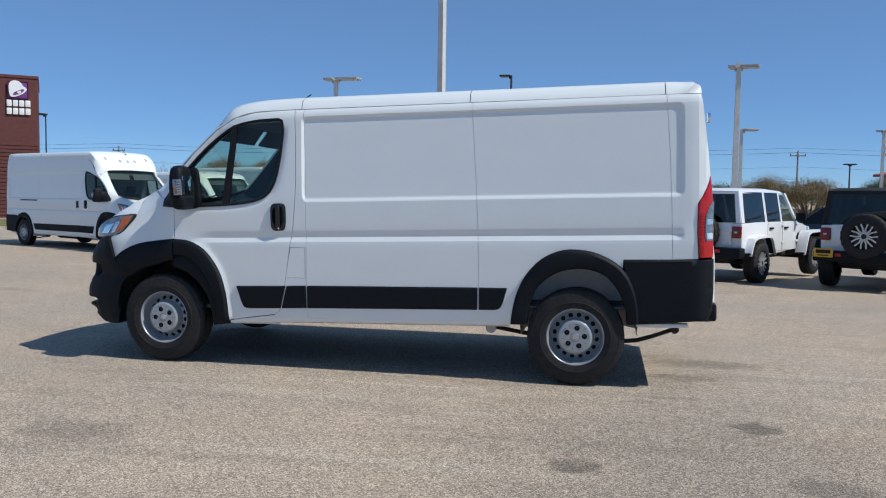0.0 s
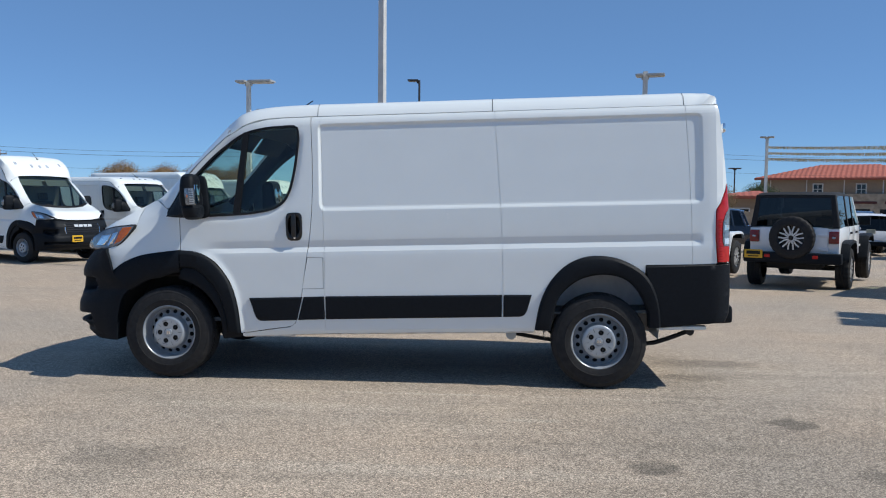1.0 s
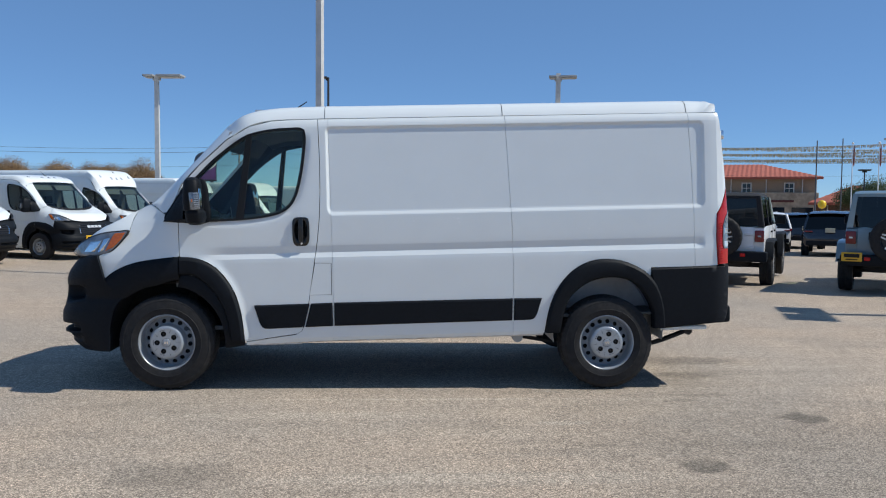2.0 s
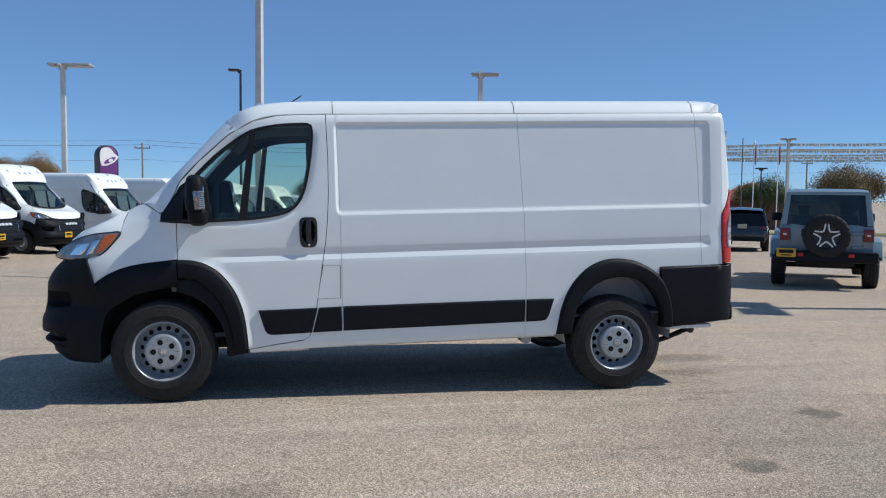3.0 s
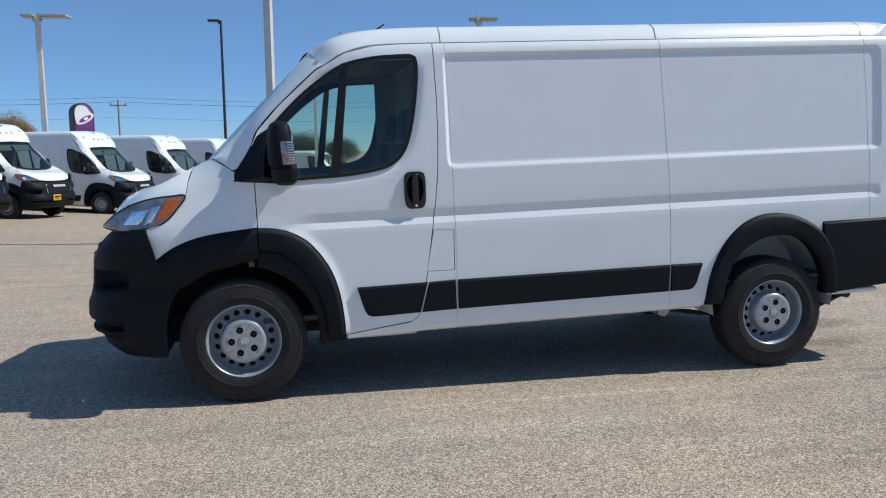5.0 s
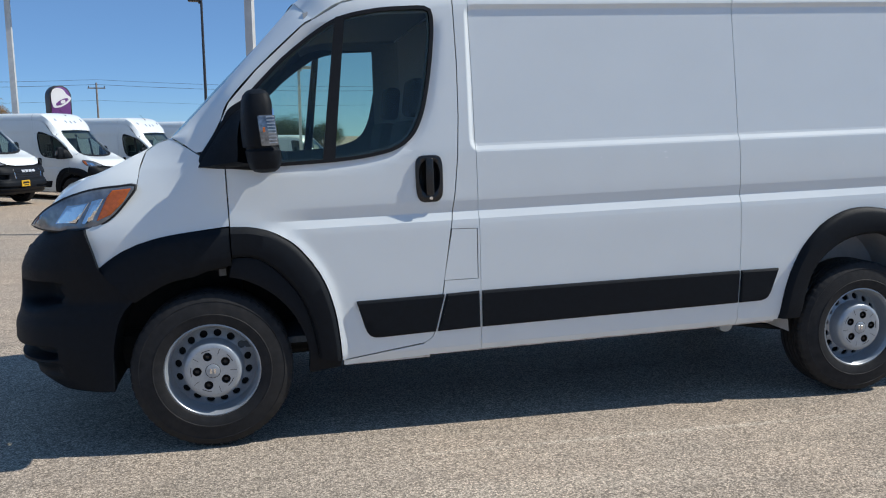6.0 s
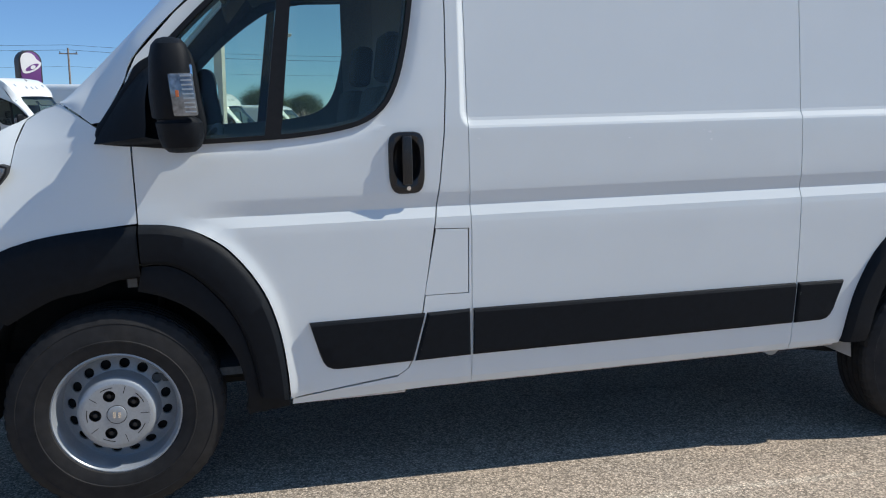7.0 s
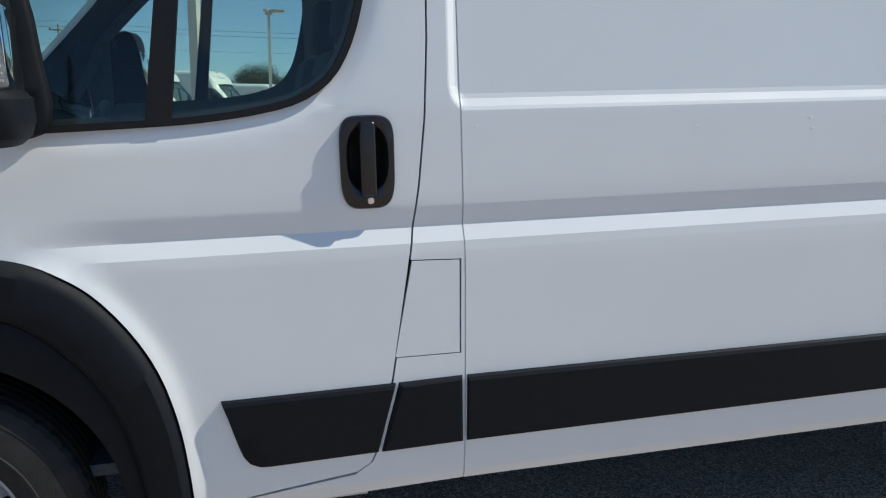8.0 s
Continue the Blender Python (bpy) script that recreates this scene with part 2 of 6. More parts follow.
def sheet(bm, outline, surf, holes=(), step=0.06, zs=(), xs=(), rim=0.018, more=None, near=0.012):
    """A pressed panel: the outline in (x, z), its depth from surf(x, z), with a turned-in rim round its edge and openings."""
    zs, xs = list(zs), list(xs)
    loops = [densify(outline, step * 0.6, zs)] + [densify(h, step * 0.6, zs) for h in holes]
    o = loops[0]
    lo, hi = o.min(0), o.max(0)
    gx = sorted(set(np.round(np.r_[np.arange(lo[0] + step / 2, hi[0], step), [x for x in xs if lo[0] < x < hi[0]]], 4)))
    gz = sorted(set(np.round(np.r_[np.arange(lo[1] + step / 2, hi[1], step), [z for z in zs if lo[1] < z < hi[1]]], 4)))
    g = np.array([(x, z) for x in gx for z in gz]) if gx and gz else np.zeros((0, 2))
    if more is not None:
        apart = np.array([np.min(np.hypot(*(more - p).T)) for p in g]) > step * 0.35
        g = np.vstack([g[apart], more])
    if len(g):
        ok = inside(o, g)
        for h in loops[1:]:
            ok &= ~inside(h, g)
        for l in loops:
            ok &= edge_distance(l, g) > min(near, step * 0.3)
        g = g[ok]
    pts, edges = [], []
    for l in loops:
        k = len(pts)
        pts += [tuple(p) for p in l]
        edges += [(k + i, k + (i + 1) % len(l)) for i in range(len(l))]
    border = len(pts)
    pts += [tuple(p) for p in g]
    v, e, f, ov, oe, of = delaunay_2d_cdt([Vector(p) for p in pts], edges, [], 0, 1e-6)
    vv = np.array([tuple(p) for p in v])
    cen = np.array([vv[list(t)].mean(0) for t in f])
    keep = inside(o, cen)
    for h in loops[1:]:
        keep &= ~inside(h, cen)
    for i, t in enumerate(f):
        a, b, c = (vv[j] for j in t[:3])
        longest = max(np.hypot(*(a - b)), np.hypot(*(b - c)), np.hypot(*(c - a)))
        if abs((b[0] - a[0]) * (c[1] - a[1]) - (b[1] - a[1]) * (c[0] - a[0])) < 0.0005 * longest:
            keep[i] = False
    bv = [bm.verts.new((p[0], surf(p[0], p[1]), p[1])) for p in vv]
    for t, k in zip(f, keep):
        if k:
            bm.faces.new([bv[i] for i in t])
    if rim:
        bm.edges.ensure_lookup_table()
        rims = {}
        for ed in [ed for ed in bm.edges if len(ed.link_faces) == 1 and ed.verts[0] in bv]:
            q = []
            for w in ed.verts:
                if w not in rims:
                    y = w.co.y
                    rims[w] = bm.verts.new((w.co.x, y - math.copysign(rim, y), w.co.z))
                q.append(rims[w])
            bm.faces.new((ed.verts[0], ed.verts[1], q[1], q[0]))
    bmesh.ops.delete(bm, geom=[w for w in bm.verts if not w.link_faces], context="VERTS")
    return bm


def shift(bm, fn):
    for v in bm.verts:
        v.co = fn(v.co)
    return bm

# ---------------------------------------------------------------- cargo van
def B(pts):
    """Side-view points of the nose-down van, turned back to the level of its body."""
    return [(x + 0.03 * (z - 0.9), z) for x, z in pts]


def arc(cx, cz, r, a0, a1, n):
    return [(cx + r * math.cos(radians(a0 + (a1 - a0) * i / n)), cz + r * math.sin(radians(a0 + (a1 - a0) * i / n))) for i in range(n + 1)]


def ease(t):
    t = min(1.0, max(0.0, t))
    return t * t * (3 - 2 * t)


HALF_Z = (0.25, 0.33, 0.37, 0.42, 0.62, 0.97, 0.995, 1.033, 1.038, 1.085, 1.10, 1.33, 1.6, 1.98, 2.01, 2.03, 2.045, 2.06, 2.08, 2.2)
HALF_Y = (0.93, 0.955, 0.972, 0.977, 0.984, 0.984, 0.982, 0.9655, 0.9655, 0.974, 0.975, 0.972, 0.960, 0.939, 0.9355, 0.930, 0.924, 0.915, 0.905, 0.85)
FLAT_Y = (0.93, 0.955, 0.972, 0.977, 0.984, 0.984, 0.983, 0.980, 0.980, 0.977, 0.976, 0.972, 0.960, 0.939, 0.9355, 0.930, 0.924, 0.915, 0.905, 0.85)
PLAN_X = (-0.98, -0.97, -0.945, -0.90, -0.82, -0.70, -0.56, -0.40, -0.25, -0.10, 0.10, 0.30)
PLAN_Y = (0.00, 0.28, 0.53, 0.69, 0.81, 0.885, 0.935, 0.960, 0.972, 0.978, 0.983, 0.985)
Z_LINES = (2.030, 2.045, 2.054, 0.97, 0.995, 1.015, 1.033, 1.038, 1.06, 1.085, 1.095, 1.308, 1.316, 1.325, 1.334, 1.344, 1.356, 1.984, 1.992, 2.0, 2.008, 2.016)
X_LINES = (1.239, 1.245, 1.252, 1.260, 1.267, 1.272, 1.285, 1.30, 4.165, 4.185, 4.202, 4.209, 4.216, 4.224, 4.231, 4.238, 4.25, 4.27)


PLAN_CURVE = resample(list(zip(PLAN_X, PLAN_Y)), 120)


def plan_y(x):
    return float(np.interp(x, PLAN_CURVE[:, 0], PLAN_CURVE[:, 1]))


def half_width(x, z):
    """Half the body's width at a place of its side, with the pressed recess, the groove and the rounded ends."""
    fade = ease((x - 0.16) / 0.35) * ease((4.235 - x) / 0.05)
    y = float(np.interp(z, HALF_Z, HALF_Y)) * fade + float(np.interp(z, HALF_Z, FLAT_Y)) * (1 - fade)
    dx, dz, round_r = min(x - 1.245, 4.238 - x), min((z - 1.312) * 0.7, 2.012 - z), 0.050
    d = min(dx, dz) if max(dx, dz) > round_r or min(dx, dz) < -0.1 else round_r - math.hypot(round_r - dx, round_r - dz)
    y -= 0.014 * ease(d / 0.029)
    if x < 0.3:
        y -= 0.985 - plan_y(x)
    if z > 1.3 and x < 0.95:
        y -= 0.055 * (0.95 - x) ** 1.3 * min(1, (z - 1.3) / 0.55)
    if z > 1.0 and x < 0.12:
        y -= 0.13 * ((z - 1.0) / 0.43) ** 2 * ((0.12 - x) / 0.26) ** 1.2 * (1 if z < 1.45 else ease((1.6 - z) / 0.15))
    if x > 4.27:
        y -= 0.075 * ((x - 4.27) / 0.17) ** 3
    return y


DOOR_TOP = B([(0.085, 1.505), (0.118, 1.585), (0.248, 1.729), (0.458, 1.919), (0.635, 2.018), (0.80, 2.056), (0.946, 2.063), (1.151, 2.066)])
DOOR_REAR = B([(1.151, 2.066), (1.169, 1.733), (1.173, 1.487), (1.168, 1.30), (1.155, 1.138), (1.125, 0.91), (1.089, 0.648), (1.055, 0.47), (1.035, 0.425), (1.0, 0.402)])
FLARE_OUT = B([(0.106, 1.026), (0.20, 1.018), (0.289, 0.992), (0.37, 0.945), (0.431, 0.885), (0.492, 0.80), (0.538, 0.705), (0.570, 0.59), (0.588, 0.47), (0.598, 0.350)])
WINDOW = B([(0.170, 1.585), (0.247, 1.666), (0.377, 1.792), (0.538, 1.912), (0.645, 1.965), (0.80, 1.995), (0.933, 2.003), (1.022, 2.004), (1.056, 1.988), (1.067, 1.94),
            (1.066, 1.86), (1.052, 1.72), (1.031, 1.59), (1.002, 1.48), (0.955, 1.396), (0.88, 1.344), (0.779, 1.318), (0.66, 1.303), (0.565, 1.297), (0.353, 1.290), (0.170, 1.287)])
WINDOW = [tuple(p) for p in resample(WINDOW, 72)]
FUEL = B([(1.139, 0.954), (1.270, 0.949), (1.274, 0.700), (1.097, 0.702)])
REAR_OUT = B([(2.950, 0.352), (2.972, 0.50), (3.006, 0.62), (3.065, 0.735), (3.145, 0.827), (3.215, 0.878), (3.305, 0.916), (3.39, 0.929), (3.474, 0.926), (3.57, 0.909), (3.653, 0.876), (3.735, 0.83), (3.79, 0.78)])
REAR_IN = B([(3.075, 0.352), (3.093, 0.47), (3.126, 0.59), (3.17, 0.655), (3.228, 0.707), (3.305, 0.752), (3.397, 0.777), (3.49, 0.781), (3.573, 0.768), (3.65, 0.735), (3.712, 0.682), (3.775, 0.59), (3.815, 0.489), (3.825, 0.365)])
TAIL = B([(4.405, 1.462), (4.385, 1.40), (4.352, 1.32), (4.318, 1.265), (4.318, 1.05), (4.338, 0.862), (4.440, 0.862), (4.440, 1.10), (4.425, 1.30)])

SEAM_2 = [(2.650, 2.067), (2.672, 1.60), (2.690, 1.20), (2.694, 0.80), (2.684, 0.34)]
SEAM_3 = [(4.108, 2.07), (4.132, 1.60), (4.142, 1.20), (4.146, 0.852)]


def inset(poly, d):
    """The outline drawn in by d on all sides."""
    p = np.array(poly, float)
    a, b = np.roll(p, 1, 0), np.roll(p, -1, 0)
    t = (b - a) / np.maximum(np.linalg.norm(b - a, axis=1), 1e-9)[:, None]
    area = np.sum(p[:, 0] * b[:, 1] - b[:, 0] * p[:, 1])
    nrm = np.stack([-t[:, 1], t[:, 0]], 1) * (1 if area > 0 else -1)
    return [tuple(q) for q in p + d * nrm]


def pad(bm, outline, surf, rise, soft=0.012, step=0.08, deep=0.02):
    """A moulding that stands rise proud of the surface, with a rounded edge."""
    inner = inset(outline, soft)
    mid = inset(outline, soft * 0.3)
    sgn = math.copysign(1, surf(*outline[0]))
    sheet(bm, inner, lambda x, z: surf(x, z) + sgn * rise, step=step, rim=0)
    n = len(outline)
    rows = []
    for ring, h in ((inner, rise), (mid, rise * 0.72), (outline, 0.0), (outline, -deep)):
        d = densify(ring, 99, ())
        rows.append([bm.verts.new((x, surf(x, z) + sgn * h, z)) for x, z in d])
    for a, b in zip(rows, rows[1:]):
        for k in range(n):
            bm.faces.new((a[k], a[(k + 1) % n], b[(k + 1) % n], b[k]))
    bmesh.ops.remove_doubles(bm, verts=bm.verts, dist=0.0004)
    return bm


def steel_wheel(parent, at, side, fix, radius=0.368, fine=False, phase=0.0):
    """A van wheel: tyre with tread, pressed steel rim with oval slots, centre cap with five nuts."""
    hub = fix(Vector(at))
    m = Matrix.Translation(hub) @ (Matrix() if side > 0 else Matrix.Rotation(math.pi, 4, "Z"))
    wheel = new("wheel")
    wheel.parent = parent
    r = radius
    prof = [(0.212, 0.085), (0.222, 0.104), (0.245, 0.112), (0.262, 0.1135), (0.264, 0.1155), (0.268, 0.1155), (0.27, 0.113), (0.30, 0.110), (0.325, 0.1045), (0.327, 0.106), (0.332, 0.1045), (r - 0.022, 0.098), (r - 0.008, 0.090), (r, 0.078)]
    for g in (-0.05, -0.017, 0.017, 0.05):
        prof += [(r, -g + 0.005), (r - 0.009, -g + 0.004), (r - 0.009, -g - 0.004), (r, -g - 0.005)]
    back = [(a, -b) for a, b in prof[:14]][::-1]
    bm = bmesh.new()
    n = 216
    lathe(bm, prof + back, m, n)
    bm.verts.ensure_lookup_table()
    centre = m.translation
    for i in range(len(prof) + len(back)):
        if i in (11, 12, 13, 14):
            for k in range(0, n, 4):
                v = bm.verts[i * n + k]
                v.co = centre + (v.co - centre) * (0.989 if i > 11 else 0.995)
    tyre = part("tyre", bm, M_RUBBER, wheel, sharp=24)

    def ring_of(r0, count, cx=0.0, cz=0.0):
        return [(cx + r0 * math.cos(2 * math.pi * k / count), cz + r0 * math.sin(2 * math.pi * k / count)) for k in range(count)]
    cone = lambda x, z: 0.006 + (0.190 - math.hypot(x, z)) * 0.62
    slots = []
    for k in range(16):
        a = 2 * math.pi * (k + 0.355) / 16
        c, s = math.cos(a), math.sin(a)
        slots.append([(0.1615 * c + u * c - w * s, 0.1615 * s + u * s + w * c) for u, w in ((0.0165 * math.cos(t), 0.0188 * math.sin(t)) for t in np.linspace(0.11, 0.11 + 2 * math.pi, 15, endpoint=False))])
    nuts = [phase + 2 * math.pi * k / 5 for k in range(5)]
    bm = bmesh.new()
    sheet(bm, ring_of(0.190, 72), cone, holes=[ring_of(0.142, 72)] + slots, step=0.012, rim=0.012)
    sheet(bm, ring_of(0.110, 60), lambda x, z: 0.106 + 0.000001, holes=[ring_of(0.0205, 16, 0.071 * math.cos(a), 0.071 * math.sin(a)) for a in nuts], step=0.03, rim=0)
    lathe(bm, [(0.110, 0.106), (0.119, 0.1045), (0.127, 0.100), (0.132, 0.092), (0.135, 0.078), (0.138, 0.056), (0.142, 0.0358)], Matrix(), 72)
    lathe(bm, [(0.190, 0.006), (0.194, 0.005), (0.197, 0.012), (0.1995, 0.050), (0.202, 0.078), (0.205, 0.086), (0.2085, 0.089), (0.2095, 0.096), (0.214, 0.100), (0.2195, 0.0985), (0.2215, 0.090), (0.212, 0.080), (0.20, 0.0), (0.212, -0.09)], Matrix(), 72)
    shift(bm, lambda c: m @ c)
    rim = part("rim", bm, M_SILVER, wheel, "silver painted steel rim with oval slots", sharp=48)
    for k in range(5):
        a = nuts[k]
        bm = bmesh.new()
        x, z = 0.071 * math.cos(a), 0.071 * math.sin(a)
        lathe(bm, [(0.0207, 0.1062), (0.0200, 0.084), (0.0, 0.084)], m @ Matrix.Translation((x, 0, z)), 16)
        part("nut_recess", bm, M_GASKET, rim)
        bm = bmesh.new()
        rod(bm, m @ Vector((x, 0.088, z)), m @ Vector((x, 0.104, z)), 0.0095, 0.008, 6)
        part("wheel_nut", bm, M_DARKMETAL, rim)
    bm = bmesh.new()
    lathe(bm, [(0.0, 0.1095), (0.026, 0.1095), (0.031, 0.1080), (0.032, 0.1062)], m, 32)
    part("centre_cap", bm, M_SILVER, rim)
    if fine:
        bm = bmesh.new()
        lathe(bm, [(0.032, 0.1064), (0.0342, 0.1064)], m, 32)
        part("cap_groove", bm, M_DARKMETAL, rim)
        for a in nuts:
            c, s = math.cos(a + math.pi / 5), math.sin(a + math.pi / 5)
            bm = bmesh.new()
            bm.faces.new([bm.verts.new(m @ Vector((u * c - v * s, 0.1066, u * s + v * c))) for u, v in ((0.078, -0.0011), (0.108, -0.0011), (0.108, 0.0011), (0.078, 0.0011))])
            part("cap_groove", bm, M_DARKMETAL, rim)
            bm = bmesh.new()
            loft(bm, [[m @ Vector((q * math.cos(t), 0.1066, q * math.sin(t))) for t in np.linspace(a - 0.22, a + 0.22, 8)] for q in (0.0975, 0.1005)], smooth=False)
            part("cap_groove", bm, M_DARKMETAL, rim)
    bm = bmesh.new()
    for x0, x1 in ((-0.014, -0.003), (0.003, 0.014)):
        box(bm, (x0, 0.109, -0.012), (x1, 0.1108, 0.012), 0.0008, 1)
    shift(bm, lambda c: m @ c)
    part("cap_emblem", bm, M_CHROME, rim)
    bm = bmesh.new()
    lathe(bm, [(0.0, -0.01), (0.185, -0.01), (0.19, -0.03), (0.185, -0.07), (0.0, -0.07)], m, 32)
    part("brake_drum", bm, M_LINER, wheel)
    return wheel


def cargo_van(label, longer=0.0, higher=0.0, nose_down=0.0, plate=True):
    van = empty("cargo_van")
    tagged(van, label, "van")

    def fix(c):
        """Stretches the wheelbase, lifts the roof and tips the body."""
        x, y, z = c
        if longer and x > 1.35:
            x += longer * ease((x - 1.35) / 1.25)
        if higher and z > 1.97:
            z += higher * ease((z - 1.97) / 0.14) * ease((x - 0.26) / 0.78)
        return Vector((x - nose_down * (z - 0.9), y, z + nose_down * x))

    def axle(c):
        x, y, z = c
        return Vector((x + (longer if x > 1.35 else 0), y, z))

    def add(name, bm, mat, parent=None, lab="", sharp=32):
        return part(name, shift(bm, fix), mat, parent or van, lab, sharp)

    for s in (-1, 1):
        surf = lambda x, z, s=s: s * half_width(x, z)
        off = lambda d, s=s: (lambda x, z: s * (half_width(x, z) + d))
        # front wing
        bm = bmesh.new()
        sheet(bm, [(-0.132, 1.434), (-0.062, 1.391), (0.0, 1.350), (0.104, 1.30), (0.1045, 1.03)] + B([(-0.05, 1.016), (-0.202, 0.997), (-0.30, 0.972), (-0.375, 0.940), (-0.476, 0.872), (-0.522, 1.046),
              (-0.401, 1.094), (-0.297, 1.226), (-0.287, 1.30), (-0.262, 1.380), (-0.208, 1.416)]), surf, step=0.012)
        add("front_wing", bm, M_WHITE, sharp=30)
        # handle
        hx, hz = 1.043, 1.199
        ring = [(hx + 0.066 * math.copysign(abs(math.cos(a)) ** 0.5, math.cos(a)) * (1 - 0.06 * math.sin(a)), hz + 0.112 * math.copysign(abs(math.sin(a)) ** 0.45, math.sin(a))) for a in np.linspace(0, 2 * math.pi, 28, endpoint=False)]
        # front door with its glass
        bm = bmesh.new()
        door_line = [(0.110, 1.30), (0.098, 1.47)] + inset(DOOR_TOP, 0)[:] + DOOR_REAR[1:] + B([(0.80, 0.378), (0.607, 0.352)]) + [tuple(p) for p in resample(FLARE_OUT, 44)[::-1]]
        door_line = [(x + (0.004 if x > 0.11 else 0), z) for x, z in door_line]
        lip = resample(FLARE_OUT, 40)
        turn = np.gradient(lip, axis=0)
        turn = np.stack([-turn[:, 1], turn[:, 0]], 1) / np.linalg.norm(turn, axis=1)[:, None]

        fine_lip = resample(FLARE_OUT, 300)

        def door_surf(x, z, s=s, lip=fine_lip):
            d = math.sqrt(float(np.min((lip[:, 0] - x) ** 2 + (lip[:, 1] - z) ** 2)))
            w = float(edge_distance(np.array(WINDOW), np.array([(x, z)]))[0]) if z > 1.22 else 1.0
            return s * (half_width(x, z) + 0.011 * math.exp(-(d / 0.026) ** 2) * ease((1.015 - z) / 0.05) - 0.009 * (1 - ease(w / 0.042)) * ease((1.96 - z) / 0.08))
        sheet(bm, door_line, door_surf, holes=[WINDOW, inset(ring, 0.012)], step=0.045, near=0.004, zs=Z_LINES, more=np.array([p for d in (0.010, 0.020, 0.032, 0.046, 0.065) for p in lip + turn * d if min(abs(p[1] - z) for z in Z_LINES) > 0.009] + [p for d in (0.013, 0.027, 0.043) for p in inset(WINDOW, -d) if p[1] < 1.95 and p[0] > 0.3 and min(abs(p[1] - z) for z in Z_LINES) > 0.009]))
        door = add("front_door", bm, M_WHITE, sharp=13)
        bm = bmesh.new()
        seal = inset(WINDOW, 0.017)
        sheet(bm, WINDOW, off(0.003), holes=[seal], step=0.03, rim=0.03)
        add("window_seal", bm, M_GASKET, door, "black rubber window seal")
        top, bottom = B([(0.640, 1.962), (0.555, 1.299)])
        bm = bmesh.new()
        sheet(bm, [(top[0] - 0.030, top[1] - 0.006), (top[0] + 0.014, top[1] + 0.004), (bottom[0] + 0.034, bottom[1]), (bottom[0] - 0.022, bottom[1])], off(0.005), step=0.05, rim=0.03)
        add("window_post", bm, M_GASKET, door, "black quarter window post")
        bm = bmesh.new()
        sheet(bm, inset(WINDOW, 0.012), off(-0.012), step=0.08, rim=0)
        pane = add("window_glass", bm, M_GLASS, door, "slightly tinted door glass")
        # dark lining inside the door
        bm = bmesh.new()
        sheet(bm, inset(door_line, 0.012), off(-0.030), holes=[inset(WINDOW, 0.028)], step=0.12, rim=0)
        add("door_trim", bm, M_INTERIOR, door)
        bm = bmesh.new()

        y0 = half_width(hx, hz)
        angles = np.linspace(0, 2 * math.pi, 48, endpoint=False)
        plate_ring = lambda k: [(hx + k * 0.066 * math.copysign(abs(math.cos(a)) ** 0.5, math.cos(a)) * (1 + 0.05 * math.sin(a)), hz + k * 0.112 * math.copysign(abs(math.sin(a)) ** 0.45, math.sin(a))) for a in angles]
        rings = [[(x, s * (y0 + d), z) for x, z in plate_ring(k)] for k, d in ((1.0, -0.004), (1.0, 0.006), (0.975, 0.0105), (0.94, 0.012))]
        for q, d in ((1.0, 0.012), (0.965, 0.0105), (0.92, 0.004), (0.86, -0.008), (0.76, -0.019), (0.55, -0.025), (0.2, -0.027), (0.01, -0.027)):
            rings.append([(hx + 0.051 * q * math.copysign(abs(math.cos(a)) ** 0.8, math.cos(a)), s * (y0 + d), hz + 0.010 + 0.084 * q * math.copysign(abs(math.sin(a)) ** 0.8, math.sin(a))) for a in angles])
        loft(bm, [q + q[:1] for q in rings], smooth=False)
        bmesh.ops.remove_doubles(bm, verts=bm.verts, dist=0.0001)
        handle = add("door_handle", bm, M_GLOSSB, door, "black plastic door handle")
        bm = bmesh.new()
        yb = half_width(hx, hz)
        box(bm, (hx - 0.019, s * yb + min(0, s * 0.026) if s < 0 else yb + 0.004, hz - 0.080), (hx + 0.019, s * yb - 0.004 if s < 0 else yb + 0.026, hz + 0.098), 0.009, 3)
        add("grip", bm, M_GLOSSB, handle)
        bm = bmesh.new()
        rod(bm, (hx + 0.004, s * (yb + 0.008), hz - 0.092), (hx + 0.004, s * (yb + 0.0145), hz - 0.092), 0.009, 0.008, 16)
        add("lock", bm, M_CHROME, handle)
        # pillar, fuel flap, side panels
        bm = bmesh.new()
        seam = [(1.266, 2.066), (1.274, 1.70), (1.278, 1.30), (1.281, 0.90), (1.274, 0.340)]
        front_edge = [(x + 0.009, z) for x, z in DOOR_REAR]
        sheet(bm, front_edge + [(0.985, 0.394), (0.784, 0.371), (0.592, 0.345), (0.592, 0.322), (1.264, 0.340)] + [(x - 0.002, z) for x, z in seam[::-1]], surf, holes=[FUEL] if s < 0 else [], step=0.018, zs=Z_LINES, xs=X_LINES, near=0.0025)
        pillar = add("door_pillar", bm, M_WHITE, sharp=6)
        if s < 0:
            bm = bmesh.new()
            sheet(bm, inset(FUEL, 0.0055), surf, step=0.03, rim=0.012)
            add("fuel_flap", bm, M_WHITE, pillar)
            bm = bmesh.new()
            sheet(bm, inset(FUEL, -0.01), off(-0.022), step=0.1, rim=0)
            add("fuel_recess", bm, M_LINER, pillar)
        for line in (seam, SEAM_2, SEAM_3):
            bm = bmesh.new()
            sheet(bm, [(x - 0.007, z) for x, z in line] + [(x + 0.007, z) for x, z in line[::-1]], off(-0.0055), step=0.05, zs=Z_LINES, rim=0)
            add("joint_sealant", bm, M_WHITE, pillar)
        bm = bmesh.new()
        seam2 = SEAM_2
